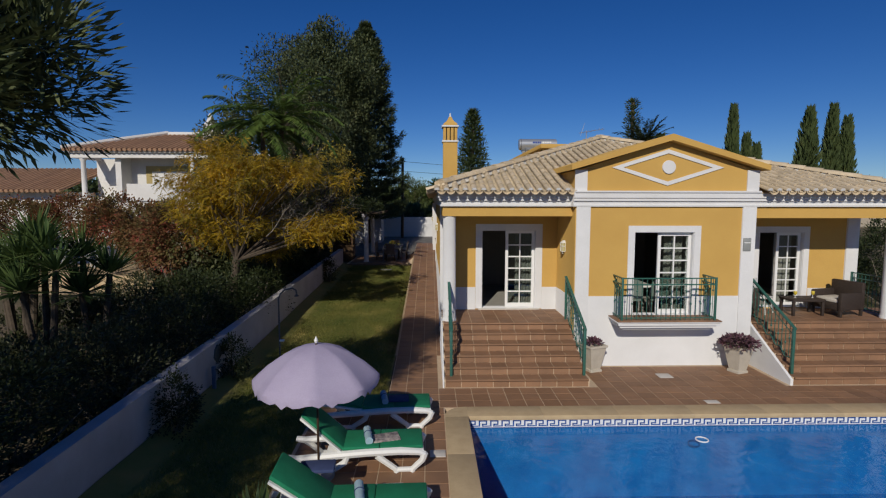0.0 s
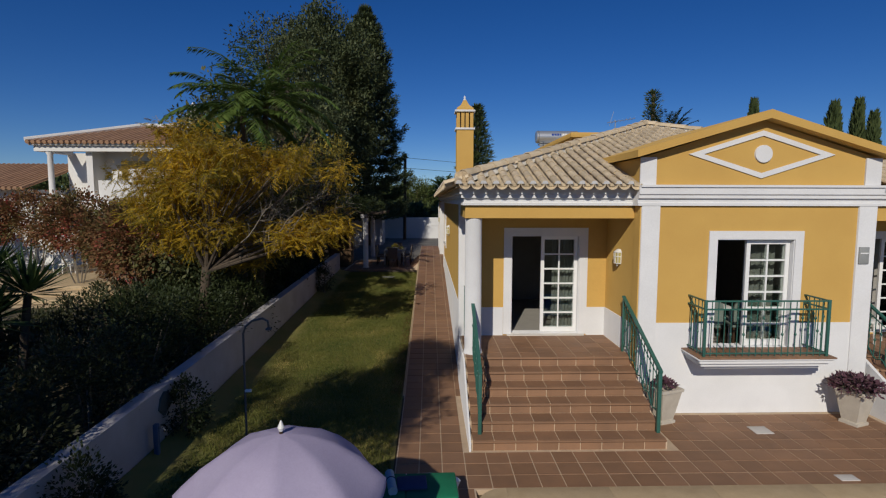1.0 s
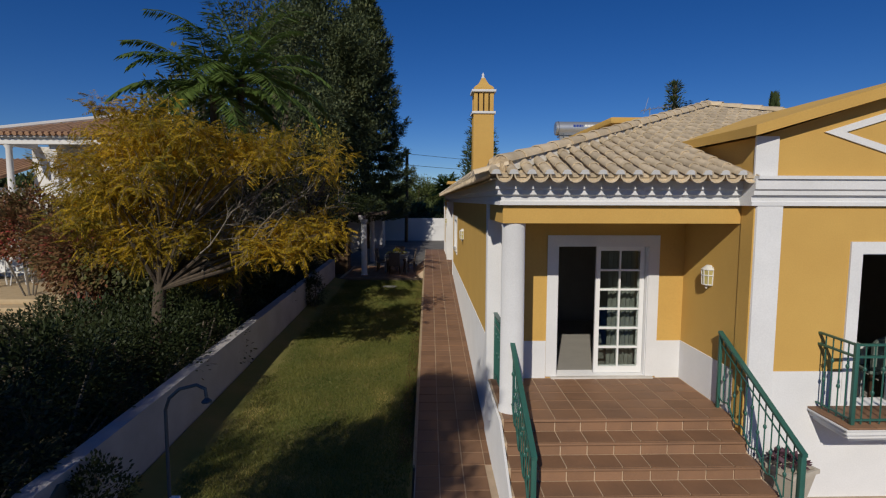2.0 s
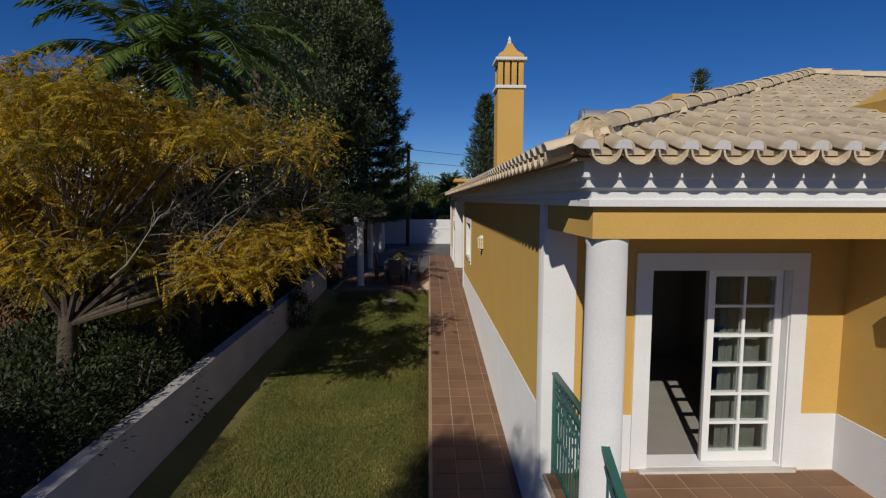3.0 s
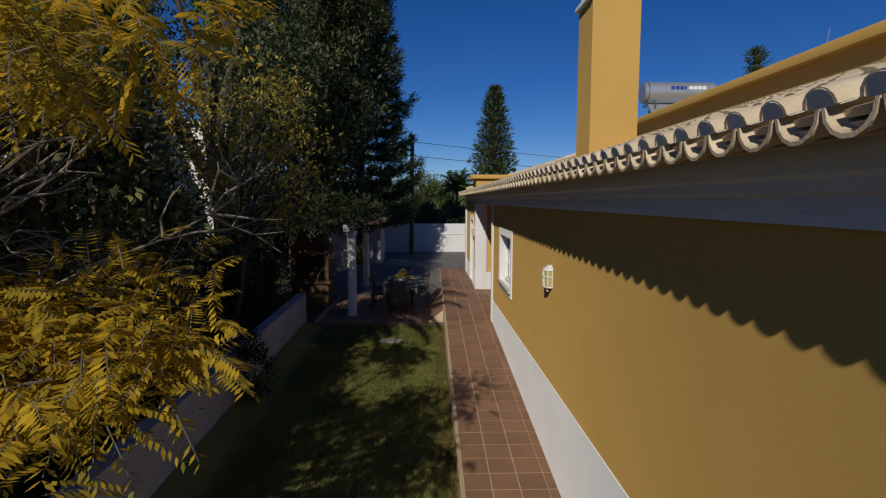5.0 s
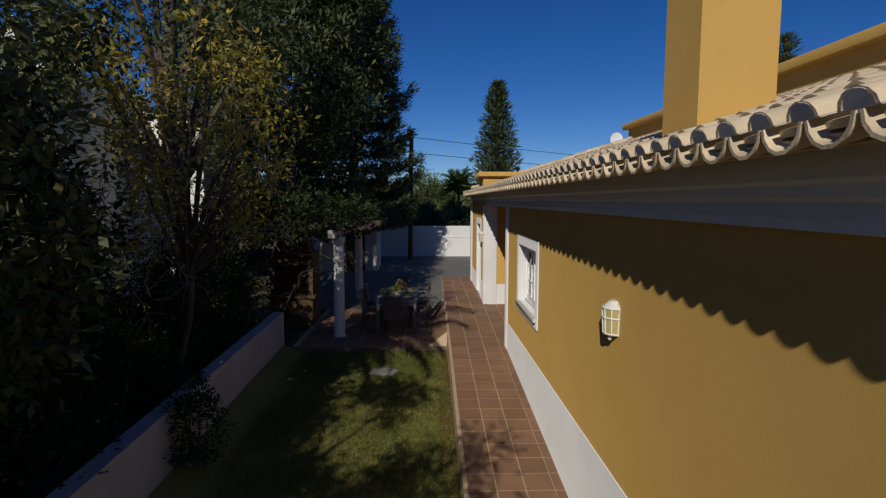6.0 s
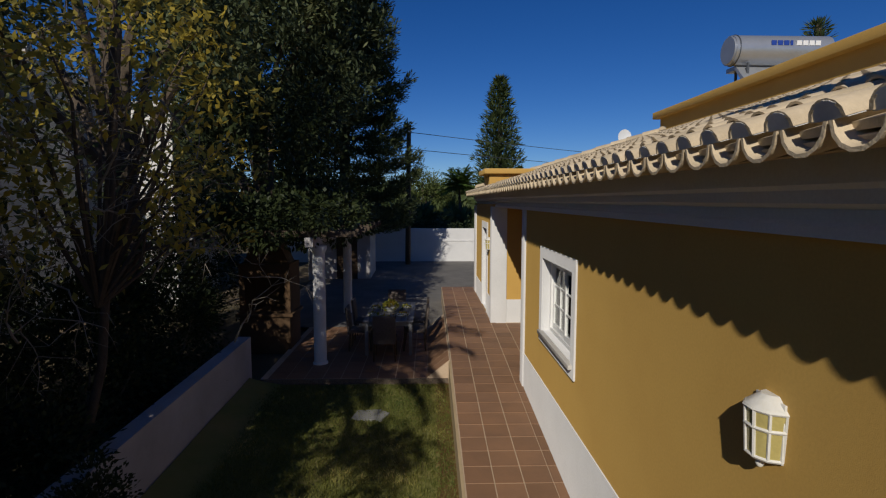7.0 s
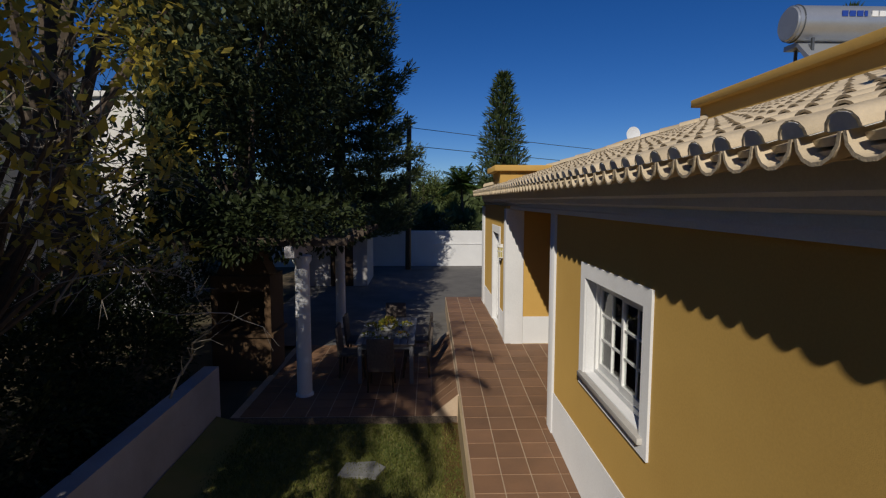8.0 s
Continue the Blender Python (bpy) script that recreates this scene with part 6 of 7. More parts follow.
for at, turn in (((-2.42, 28.28, 0.632), 0), ((-2.35, 30.85, 0.632), 180), ((-3.0, 29.0, 0.632), -90), ((-3.0, 29.9, 0.632), -90), ((-1.84, 29.0, 0.632), 90), ((-1.84, 29.9, 0.632), 90)):
    dining_chair(at, turn)
PLATE = material("glazed_plate", (0.72, 0.72, 0.68), 0.25)
FOOD = leafy("salad_leaf", (0.10, 0.20, 0.03), (0.35, 0.30, 0.05), (0.30, 0.08, 0.03))
for i, (x, y) in enumerate(((-2.45, 28.62), (-2.72, 28.95), (-2.08, 28.95), (-2.75, 29.7), (-2.05, 29.75), (-2.4, 30.2))):
    pl = thing("plate", "white plate of salad on the garden table", "plate", "plates of food", (x, y, 1.379))
    part("dish", lathe(bmesh.new(), [(0.08, 0), (0.15, 0.018), (0.155, 0.022), (0.09, 0.008)], n=20), PLATE, pl, smooth=True)
    d = ball(60)
    d[:, 2] = np.abs(d[:, 2]) * 0.5
    leaves("food", np.array([0, 0, 0.02]) + d * 0.09, d + ball(60) * 0.6, 0.05, 0.035, FOOD, pl)
bw = thing("fruit_bowl", "leafy centrepiece bowl on the garden table", "bowl", at=(-2.38, 29.3, 1.379))
part("bowl", lathe(bmesh.new(), [(0.06, 0), (0.13, 0.05), (0.15, 0.09), (0.13, 0.085)], n=20), PLATE, bw, smooth=True)
d = ball(160)
d[:, 2] = np.abs(d[:, 2])
leaves("greens", np.array([0, 0, 0.09]) + d * 0.13, d + ball(160) * 0.5, 0.09, 0.05, FOOD, bw)
for x, y in ((-2.25, 28.66), (-2.6, 29.35), (-2.15, 29.4)):
    g = thing("drinking_glass", "small tumbler on the garden table", "glass", "tumblers", (x, y, 1.379))
    part("tumbler", lathe(bmesh.new(), [(0.028, 0), (0.035, 0.1), (0.032, 0.1)], n=12), GLASS, g, smooth=True)

pg = thing("pergola", "white-pillared pergola overgrown with creeper darkened for shade", "pergola")
for x, y in ((-3.69, 27.97), (-3.85, 32.6), (-5.9, 32.6)):
    part("pillar", lathe(bmesh.new(), [(0.15, 0), (0.15, 0.06), (0.125, 0.08), (0.12, 2.25), (0.16, 2.32), (0.16, 2.40)], (x, y, 0.6), 20), WHITE, pg, "weathered white round pillar", smooth=True)
for x in (-3.77, -5.9):
    part("beam", boxes([(x - 0.08, x + 0.08, 27.5, 33.2, 3.0, 3.18)], 0.01), OLDWHITE, pg)
part("lintel", boxes([(-4.5, -3.35, 32.3, 32.9, 3.2, 3.34), (-4.4, -3.45, 32.38, 32.82, 3.06, 3.2)], 0.012), OLDWHITE, pg, "pale weathered lintel over the pillar")
for i in range(8):
    part("rafter", boxes([(-6.4, -2.9, 27.7 + 0.72 * i, 27.8 + 0.72 * i, 3.18, 3.3)], 0.01), BARK, pg)
d = rng.uniform(0, 1, (260, 3))
cen = np.array([-6.6, 27.3, 3.2]) + d * np.array([3.4, 6.0, 0.55])
kk = np.repeat(np.arange(260), 60)
o = ball(len(kk)) * 0.3
# creeper takes the hedge leaf too, its shade set by colour
leaves("creeper", cen[kk] + o, o - np.array([0, 0, 0.1]), 0.11, 0.07, HEDGE, pg)
bbq = thing("barbecue", "brown rendered brick barbecue with a hood in the shade", "barbecue", at=(-5.1, 29.4, 0.5))
BROWN = material("brown_render", (0.11, 0.066, 0.034), 0.9, second=(0.075, 0.046, 0.026), scale=3)
part("base", boxes([(-0.55, 0.55, -0.4, 0.5, 0, 0.85)], 0.015), BROWN, bbq)
part("shelf", boxes([(-0.62, 0.62, -0.46, 0.5, 0.85, 0.92), ], 0.01), BROWN, bbq)
part("hood", boxes([(-0.55, -0.43, -0.35, 0.5, 0.92, 1.7), (0.43, 0.55, -0.35, 0.5, 0.92, 1.7), (-0.43, 0.43, 0.4, 0.5, 0.92, 1.7), (-0.55, 0.55, -0.35, 0.5, 1.7, 2.0)]), BROWN, bbq)
part("flue", prism(bmesh.new(), [(-0.5, 2.0), (0.5, 2.0), (0.22, 2.6), (-0.22, 2.6)], "y", -0.2, 0.3), BROWN, bbq)
sd = thing("shed", "small white garden shed with a dark door", "shed", at=(-5.0, 38.0, 0.8))
part("wall", boxes([(-1.2, 1.2, 0, 2.0, 0, 1.95)]), OLDWHITE, sd)
part("roof", boxes([(-1.4, 1.4, -0.3, 2.2, 1.95, 2.08)], 0.01), WHITE, sd)
part("door", boxes([(-0.1, 0.7, -0.03, 0.0, 0.0, 1.75)]), DARKWOOD, sd)
stone = thing("stepping_stone", "flat grey stone set in the lawn", "stone", at=(-2.45, 25.7, 0.47))
bm = bmesh.new()
prism(bm, [(-0.28, -0.14), (0.2, -0.2), (0.3, 0.05), (0.15, 0.2), (-0.22, 0.17)], "z", 0, 0.04)
part("slab", bm, material("grey_stone", (0.26, 0.26, 0.25), 0.9, second=(0.18, 0.18, 0.17), scale=8), stone)

# ---- neighbour's house ----
NWHITE = material("neighbour_white_render", (0.74, 0.73, 0.70), 0.85, second=(0.62, 0.60, 0.56), scale=1.0, amount=0.6)
NTILE = material("orange_clay_tile", (0.42, 0.25, 0.15), 0.85, second=(0.30, 0.18, 0.11), scale=2, amount=0.7, per_object=0.1)
OCHRE = material("ochre_trim", (0.42, 0.33, 0.14), 0.85)
nb = thing("neighbour_house", "white two-storey villa with a covered balcony", "house")


def tiled_slope(parent, x0, x1, y0, z0, y1, z1, pitch=0.26, hip_l=0.0):
    """A tiled slope made of rolls running uphill."""
    bm = bmesh.new()
    k = int((x1 - x0) / pitch)
    for i in range(k):
        x = x0 + pitch * (i + 0.5)
        f = min(1.0, (x - x0 + 0.1) / hip_l) if hip_l else 1.0
        tube(bm, [(x, y0, z0), (x, y0 + (y1 - y0) * f, z0 + (z1 - z0) * f)], 0.095, 8)
    q = [bm.verts.new(p) for p in ((x0, y0, z0 - 0.02), (x1, y0, z0 - 0.02), (x1, y1, z1 - 0.02), (x0 + hip_l, y1, z1 - 0.02))]
    bm.faces.new(q)
    ob = part("roof_slope", bm, NTILE, parent, "orange clay roll tiles", smooth=True)
    ob["kind"] = "stuff"
    return ob


part("wall", boxes([(-19.2, -12.0, 30.6, 36, 0.3, 6.2)]), NWHITE, nb)
part("wall", boxes([(-16.9, -12.0, 29.6, 30.6, 3.9, 6.2)]), NWHITE, nb)
part("wall", boxes([(-17.0, -16.7, 28.6, 30.6, 3.9, 6.2)]), NWHITE, nb)
part("wing_wall", boxes([(-12.0, -9.4, 34.2, 37.4, 0.3, 6.7)]), NWHITE, nb, "sunlit white rear wing")
part("wing_roof", boxes([(-12.1, -9.25, 34.05, 37.5, 6.7, 6.85)], 0.01), NWHITE, nb)
part("balcony_floor", boxes([(-19.2, -12.0, 28.3, 30.6, 3.85, 4.05)]), NWHITE, nb)
part("balcony_parapet", boxes([(-16.3, -12.0, 28.3, 28.45, 4.05, 4.75)]), NWHITE, nb)
part("eave_beam", boxes([(-19.2, -12.0, 28.3, 28.6, 6.1, 6.4)]), NWHITE, nb)
part("eave_beam", boxes([(-19.2, -18.9, 28.6, 30.6, 6.1, 6.4)]), NWHITE, nb)
part("eave_moulding", boxes([(-19.35, -11.9, 28.15, 28.3, 6.36, 6.48)], 0.02), NWHITE, nb)
for x in (-18.6, -12.9):
    part("column", lathe(bmesh.new(), [(0.16, 0), (0.13, 0.05), (0.12, 1.9), (0.17, 2.0), (0.17, 2.08)], (x, 28.5, 4.03), 16), NWHITE, nb, smooth=True)
nwin = part("window", boxes([(-15.9, -13.3, 29.54, 29.6, 4.1, 5.75)]), OCHRE, nb, "ochre framed shutter")
part("shutter", boxes([(-15.55, -13.65, 29.5, 29.54, 4.15, 5.45)]), NWHITE, nwin)
tiled_slope(nb, -19.4, -11.9, 28.0, 6.5, 32.0, 7.7, hip_l=3.6)
part("hip_cap", tube(bmesh.new(), [(-19.4, 28.05, 6.6), (-15.8, 32.0, 7.85)], 0.12, 8), NWHITE, nb)
part("ridge_cap", tube(bmesh.new(), [(-15.8, 32.0, 7.8), (-11.9, 32.0, 7.8)], 0.12, 8), NWHITE, nb)
part("gable_side", prism(bmesh.new(), [(-19.3, 6.45), (-15.8, 7.6), (-12, 7.6), (-12, 6.45)], "y", 32.0, 36), NWHITE, nb)
nch = part("chimney", boxes([(-12.9, -12.3, 30.0, 30.6, 6.3, 8.0)]), NWHITE, nb)
part("cap", lathe(bmesh.new(), [(0.42, 0), (0.42, 0.08), (0.2, 0.3), (0.12, 0.6), (0.02, 0.75)], (-12.6, 30.3, 8.0), 12), NWHITE, nch)
# lower storey
part("wall", boxes([(-19.4, -17.1, 28.4, 30.6, 0.3, 3.85), (-14.8, -12.0, 28.4, 30.6, 0.3, 3.85), (-17.1, -14.8, 28.4, 30.6, 2.9, 3.85)]), NWHITE, nb)
part("porch_back", boxes([(-17.1, -14.8, 30.3, 30.6, 0.3, 2.9)]), OCHRE, nb)
tiled_slope(nb, -27, -19.2, 27.5, 4.35, 32, 5.7)
part("wall", boxes([(-27, -19.4, 28.2, 32, 0.3, 4.3)]), NWHITE, nb)
for i in range(4):
    part("step", boxes([(-17.4 - 0.35 * (3 - i), -11.6 + 0.3 * (3 - i), 20.4 + 0.5 * i, 28.4, 0.1 + 0.16 * i, 0.26 + 0.16 * i)], 0.02), COPING, nb)
for i in range(5):
    part("arch_tile", lathe(bmesh.new(), [(0.14, 0), (0.14, 0.2), (0.02, 0.28)], (-18.0 + 0.36 * i, 27.3, 3.35), 10), NWHITE, nb)
part("porch_roof", boxes([(-18.4, -16.2, 27.1, 28.4, 3.15, 3.35)]), NWHITE, nb)
for cx, cy, ct in ((-16.4, 24.6, -20), (-15.7, 24.9, 15)):
    nc = thing("plastic_chair", "white plastic chair on the neighbour's porch", "chair", "neighbour's chairs", (cx, cy, 0.74), ct)
    part("seat", boxes([(-0.24, 0.24, -0.24, 0.24, 0.42, 0.46)], 0.01), PLASTIC, nc)
    part("backrest", boxes([(-0.24, 0.24, 0.2, 0.24, 0.46, 0.95)], 0.01), PLASTIC, nc)
    for x in (-0.2, 0.2):
        for y in (-0.2, 0.2):
            part("leg", tube(bmesh.new(), [(x, y, 0.44), (x * 1.2, y * 1.2, 0)], 0.025, 6), PLASTIC, nc)

# ---- roof tiles ----
def tile_mesh(name, length, r0, r1, up, seg=7, thick=0.014, sweep=1.0):
    """Half-tube clay tile along +y (uphill), r0 wide at its foot. up: a cover; otherwise a pan, with a plumb mouth."""
    v, f = [], []
    s = 1 if up else -1
    for y, r in ((0, r0), (length, r1)):
        for q in (r, r - thick):
            for i in range(seg + 1):
                a = math.pi * (0.5 - sweep / 2 + sweep * i / seg)
                v.append((q * math.cos(a), y if up or y else -0.22 * q * math.sin(a), s * q * math.sin(a) * (0.85 if up else 0.95)))
    k = seg + 1
    for i in range(seg):
        f += [(i, i + 1, 2 * k + i + 1, 2 * k + i), (k + i, 3 * k + i, 3 * k + i + 1, k + i + 1), (i, k + i, k + i + 1, i + 1), (2 * k + i, 2 * k + i + 1, 3 * k + i + 1, 3 * k + i)]
    me = bpy.data.meshes.new(name)
    me.from_pydata(v, [], f)
    me.materials.append(CLAY)
    me.polygons.foreach_set("use_smooth", [True] * len(f))
    me.set_sharp_from_angle(angle=radians(40))
    return me


PITCH, ROW = 0.212, 0.36
COVER = tile_mesh("roof_tile", 0.44, 0.072, 0.06, True)
PAN = tile_mesh("roof_tile", 0.44, 0.101, 0.085, False)
slope = math.atan(K)
rnd = random.Random(7)


def lay(corner, along, uphill, count, limit):
    """All tile poses on a plane: columns step along the eave, rows climb; limit(u, v) says whether the place is free."""
    n = along.cross(uphill).normalized()
    if n.z < 0:
        n = -n
    out = []
    rows = 22
    for i in range(count):
        for half, lift in ((0, 0.036), (0.5, 0.041)):
            for j in range(rows):
                u, v = PITCH * (i + half), ROW * j - 0.07
                if not limit(u, v + 0.20):
                    continue
                tilt = 0.03
                p = corner + along * (u + rnd.uniform(-0.004, 0.004)) + uphill * (v + rnd.uniform(-0.012, 0.012) * (j > 0)) + n * (lift - 0.012)
                d = (uphill - n * tilt + along * rnd.uniform(-0.012, 0.012)).normalized()
                x = d.cross(n).normalized()
                z = x.cross(d)
                m = Matrix((x, d, z)).transposed().to_4x4()
                m.translation = p
                out.append((m, half == 0.5, j))
    return out


up_l = Vector((math.cos(slope), 0, math.sin(slope)))
up_f = Vector((0, math.cos(slope), math.sin(slope)))
up_r = Vector((-math.cos(slope), 0, math.sin(slope)))
cs = math.cos(slope)
left = lay(Vector((EX, EY + 0.06, EZ)), Vector((0, 1, 0)), up_l, 103,
           lambda u, v: v * cs < u + 0.02 and v * cs < YE - EY - u and not (v * cs > 3.82 - EX and 19.1 - EY < u < 30.1 - EY) and v * cs < RX - EX - 0.05
           and not (0.15 - EX < v * cs < 0.75 - EX and 18.9 - EY < u < 19.55 - EY) and not (-0.1 - EX < v * cs < 1.6 - EX and u > 31.9 - EY))
front = lay(Vector((EX + 0.06, EY, EZ)), Vector((1, 0, 0)), up_f, 54,
            lambda u, v: v * cs < min(u, XE - EX - u) + 0.02 and not (GX - GW - 0.12 - EX < u < GX + GW + 0.12 - EX and v * cs < 3.4 - abs(u + EX - GX) * 0.3 * 3))
rightp = lay(Vector((XE, EY + 0.06, EZ)), Vector((0, 1, 0)), up_r, 60,
             lambda u, v: v * cs < u + 0.02 and v * cs < 2.2)


def joined(name, rows, parent, plug=False):
    """Many tiles as one mesh."""
    V, F, off = [], [], 0
    for me, pick in ((COVER, True), (PAN, False)):
        co = np.array([v.co[:] for v in me.vertices])
        fa = np.array([p.vertices[:] for p in me.polygons])
        for m, cover, j in rows:
            if cover == pick:
                a = np.array(m)
                V.append(co @ a[:3, :3].T + a[:3, 3])
                F.append(fa + off)
                off += len(co)
    ob = raw(name, np.concatenate(V), np.concatenate(F), CLAY, parent, smooth=True)
    ob.data.set_sharp_from_angle(angle=radians(40))
    ob["kind"] = "stuff"
    return ob


# the lowest courses of the near corner are single tiles, the rest is one mesh
near_l = [r for r in left if r[2] < 1 and r[0].translation.y < 27]
near_f = [r for r in front if r[2] < 4 and r[0].translation.x < 3.2]
single = (near_l + near_f)[:300]
ids = {id(r) for r in single}
for m, cover, j in single:
    ob = new("roof_tile", COVER if cover else PAN)
    ob.parent = roof
    ob.matrix_basis = m
joined("roof_tiles", [r for r in left + front + rightp if id(r) not in ids], roof)

# pale mortar plugs in the mouths of the covers along the eaves
V, F, off = [], [], 0
for m, cover, j in left + front:
    if cover and j == 0:
        a = np.array(m)
        pts = [(0.069 * math.cos(math.pi * i / 8), 0.007 - 0.01 * math.sin(math.pi * i / 8), 0.069 * 0.85 * math.sin(math.pi * i / 8) - 0.004) for i in range(9)]
        pts += [(p[0], 0.06, p[2]) for p in pts]
        V.append(np.array(pts) @ a[:3, :3].T + a[:3, 3])
        F += [[off + q for q in (i, i + 1, i + 10, i + 9)] for i in range(8)]
        F += [[off + q for q in (0, i, i + 1, i + 1)] for i in range(1, 8)]
        off += 18
tri = [f[:3] for f in F if f[2] == f[3]]
quad = [f for f in F if f[2] != f[3]]
faces = np.array(tri + [f[:3] for f in quad] + [[f[0], f[2], f[3]] for f in quad])
raw("mortar_plugs", np.concatenate(V), faces, WHITE, roof)["kind"] = "stuff"

# the doubled pans of the first course: an upper lip and a lower crescent inside each mouth, with a slot between them
V, F, off = [], [], 0
for m, cover, j in left + front:
    if not cover and j == 0:
        a = np.array(m)
        for z0, z1, y in ((-0.018, -0.046, 0.045), (-0.058, -0.094, 0.035)):
            w0, w1 = math.sqrt(max(0.0, 0.094 ** 2 - z0 * z0)), math.sqrt(max(0.0, 0.094 ** 2 - z1 * z1)) + 0.012
            pts = np.array([(-w0, y, z0), (w0, y, z0), (w1, y, z1), (-w1, y, z1), (-w0, y + 0.12, z0), (w0, y + 0.12, z0), (w1, y + 0.12, z1), (-w1, y + 0.12, z1)])
            V.append(pts @ a[:3, :3].T + a[:3, 3])
            F += [[off + q for q in f] for f in ((0, 1, 2, 3), (0, 4, 5, 1), (3, 2, 6, 7))]
            off += 8
raw("doubled_pans", np.concatenate(V), np.array(F), CLAY, roof)["kind"] = "stuff"

# ridge and hip tiles, bedded in mortar
HIP = tile_mesh("ridge_tile", 0.46, 0.125, 0.10, True, seg=8, thick=0.016)


def hip(a, b, skip=0):
    a, b = Vector(a), Vector(b)
    d = (b - a).normalized()
    x = d.cross(Vector((0, 0, 1))).normalized()
    z = x.cross(d)
    k = int((b - a).length / 0.40)
    for i in range(skip, k + 1):
        m = Matrix((x, d - z * 0.03, z)).transposed().to_4x4()
        m.translation = a + d * (0.40 * i) + z * (0.072 + rnd.uniform(-0.006, 0.006))
        ob = new("ridge_tile", HIP)
        ob.parent = roof
        ob.matrix_basis = m
    me = prism(bmesh.new(), [(-0.13, -0.04), (0.13, -0.04), (0.06, 0.07), (-0.06, 0.07)], "y", 0.35, (b - a).length)
    bed = part("ridge_bedding", me, MORTAR, roof)
    m = Matrix((x, d, z)).transposed().to_4x4()
    m.translation = a
    bed.matrix_basis = m


hip((EX, EY, EZ), (RX, AY, RZ), 1)
lump = lathe(bmesh.new(), [(0.165, -0.1), (0.165, -0.02), (0.155, 0.04), (0.13, 0.09), (0.10, 0.12), (0.06, 0.145), (0.02, 0.155)], (EX + 0.27, EY + 0.27, EZ + 0.085), 26)
for v in lump.verts:
    v.co += Vector((v.co.x - EX - 0.27, v.co.y - EY - 0.27, 0.06)) * (0.35 * noise.noise(v.co * 17) + 0.25 * noise.noise(v.co * 45))
part("corner_mortar", lump, material("sandy_mortar", (0.58, 0.45, 0.28), 0.95, second=(0.36, 0.26, 0.16), scale=22, amount=0.9, bump=0.6, bump_scale=60), roof, smooth=True)
hip((EX, YE, EZ), (RX, YE - RX + EX, RZ), 1)
hip((XE, EY, EZ), (RX, AY, RZ))
hip((RX, AY, RZ), (RX, 19.3, RZ))

# ---- floor tiles ----
FT = 0.333
TILE = boxes([(0.0075, FT - 0.0075, 0.0075, FT - 0.0075, -0.014, 0.0)])
tile_me = bpy.data.meshes.new("floor_tile")
TILE.to_mesh(tile_me)
TILE.free()
tile_me.materials.append(TERRA)
base_v = np.array([v.co[:] for v in tile_me.vertices])
base_f = np.array([p.vertices[:] for p in tile_me.polygons])


def floor_tiles(host, rows, singles):
    """Tiles at (x, y, z, slope along y, width share, depth share); the first singles of them are objects of their own."""
    for x, y, z, sl, w, d in rows[:singles]:
        ob = new("floor_tile", tile_me)
        ob.parent = host
        ob.matrix_basis = Matrix.Translation((x, y, z)) @ Matrix.Rotation(math.atan(sl), 4, "X") @ Matrix.Diagonal((w, d, 1, 1))
    V, F = [], []
    for i, (x, y, z, sl, w, d) in enumerate(rows[singles:]):
        v = base_v * (w, d, 1) + (x, y, z)
        v[:, 2] += base_v[:, 1] * d * sl
        V.append(v)
        F.append(base_f + 8 * i)
    if V:
        raw("floor_tiles", np.concatenate(V), np.concatenate(F), TERRA, host)["kind"] = "stuff"


# ramp: three tiles wide
rows = []
y = 12.9
while y < 34.0:
    sl = (path_z(y + FT) - path_z(y)) / FT
    for i in range(3):
        rows.append((-1.12 + FT * i, y, path_z(y) + 0.001 + rnd.uniform(-0.001, 0.001), sl, 1, 1))
    if 26.1 < y < 29.0:
        for i in range(5):
            rows.append((-1.12 + FT * (3 + i), y, path_z(y) + 0.001, sl, 1, 1))
    rows.append((-1.12 + FT * 3, y, path_z(y) + 0.001, sl, 0.33, 1)) if not 26.1 < y < 29.0 else None
    y += FT
floor_tiles(ramp, rows, 280)

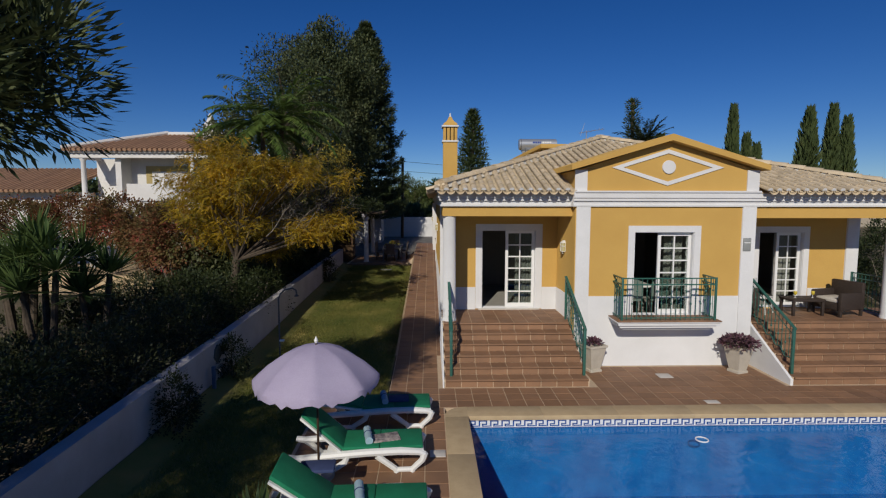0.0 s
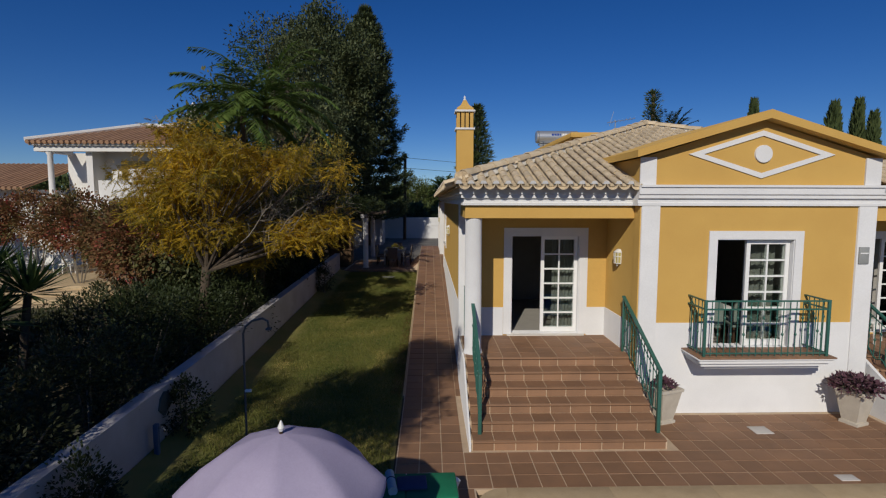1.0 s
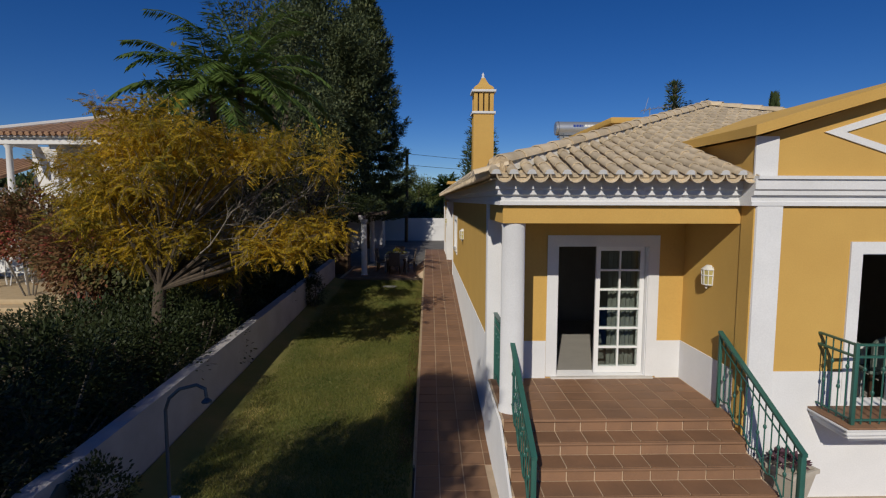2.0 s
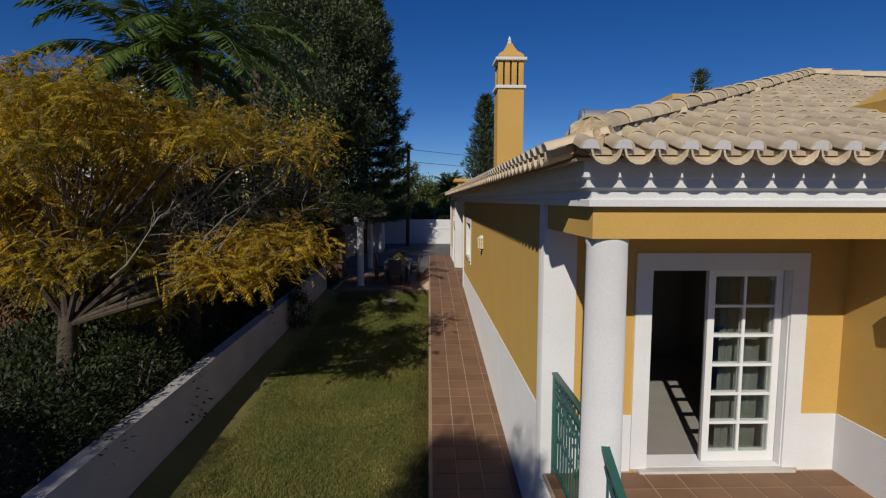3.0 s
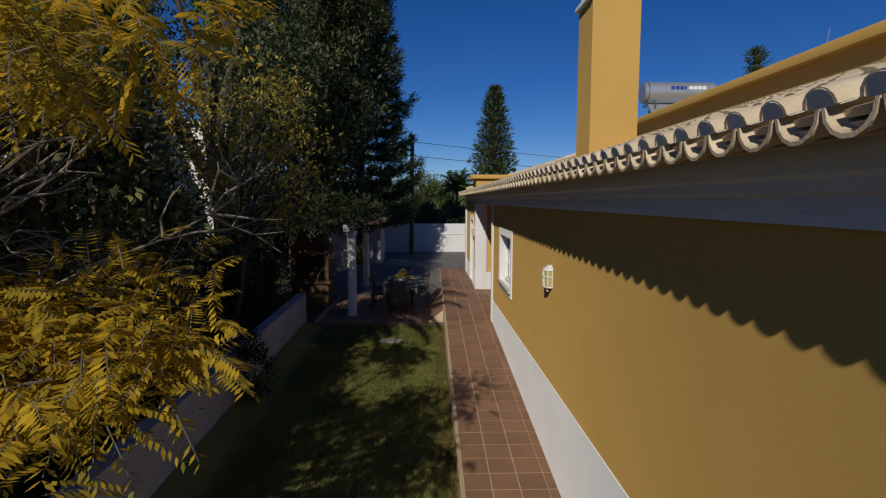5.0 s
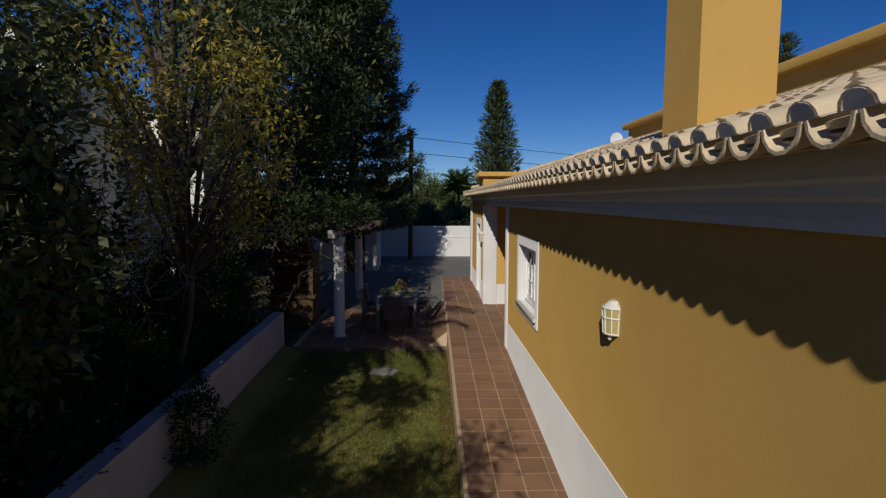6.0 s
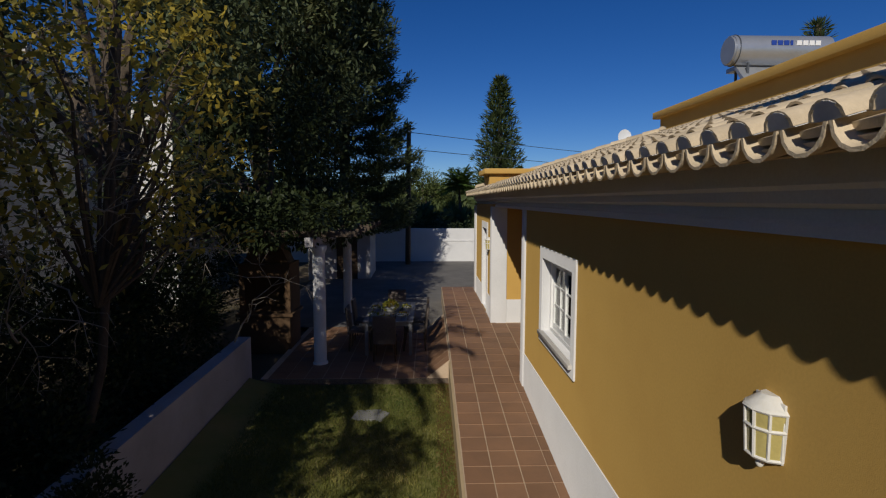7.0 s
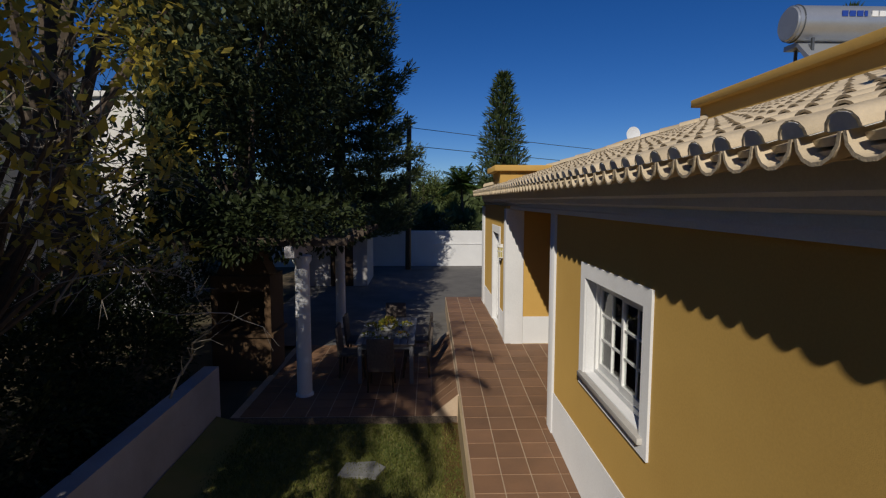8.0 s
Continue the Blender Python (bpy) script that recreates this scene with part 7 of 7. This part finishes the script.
# patio in front of the steps, and the strip beside the pool
rows = []
y = 12.9 - FT
while y > 9.56:
    x = -1.12
    while x < 12.8:
        in_steps = (y + FT > 10.66 and (-0.02 - FT < x < 3.0 or x > 7.0)) or (y > 11.9 and x > -0.2)
        if not in_steps:
            w = 1.0
            rows.append((x, y, rnd.uniform(-0.0015, 0.0015), 0, w, 1))
        x += FT
    y -= FT
rows.sort(key=lambda r: abs(r[0] - 2.0))
floor_tiles(patio, rows, 200)
rows = [(-0.04 - FT * (i + 1), 9.56 - FT * (j + 1), rnd.uniform(-0.0015, 0.0015), 0, 1, 1) for j in range(19) for i in range(7)]
floor_tiles(patio, rows, 100)
rows = [(-1.14 - FT * (i + 1), 27.06 + FT * j, 0.631 + rnd.uniform(-0.0015, 0.0015), 0, 1, 1) for j in range(12) for i in range(10)]
floor_tiles(dining, rows, 120)


sl = math.atan2(0.342, 0.426)
for j in range(11):
    ob = new("floor_tile", tile_me)
    ob.parent = bpy.data.objects["pavement_fillet"]
    ob.matrix_basis = Matrix.Translation((-1.56, 27.07 + FT * j, 0.631)) @ Matrix.Rotation(-sl, 4, "Y") @ Matrix.Diagonal((1.60, 1, 1, 1))


def step_tiles(host, x0, x1, singles):
    n = int((x1 - x0) / FT)
    w = (x1 - x0) / n / FT
    rows = []
    for k in range(5):
        for i in range(n):
            rows.append((x0 + i * FT * w, 10.598 + GO * k, RISE * (k + 1) + 0.002, 0, w, (GO + 0.018) / FT))
    for j in range(5):
        for i in range(n):
            rows.append((x0 + i * FT * w, 10.598 + GO * 5 + j * FT * 0.93, RISE * 6 + 0.002, 0, w, 0.93))
    floor_tiles(host, rows, singles)
    for k in range(6):
        part("nosing", boxes([(x0 + 0.004, x1 - 0.004, 10.578 + GO * k, 10.602 + GO * k, RISE * (k + 1) - 0.032, RISE * (k + 1) - 0.002)], 0.006), TERRA, host)
    riser = boxes([(0.0075, FT * w - 0.0075, -0.012, 0.0, 0.004, RISE - 0.022)])
    me = bpy.data.meshes.new("riser_tile")
    riser.to_mesh(me)
    riser.free()
    me.materials.append(TERRA)
    for k in range(6):
        for i in range(n):
            ob = new("riser_tile", me)
            ob.parent = host
            ob.matrix_basis = Matrix.Translation((x0 + i * FT * w, 10.63 + GO * k, RISE * k))


step_tiles(steps_a, 0.02, 3.02, 130)
step_tiles(steps_b, 7.38, 12.0, 150)
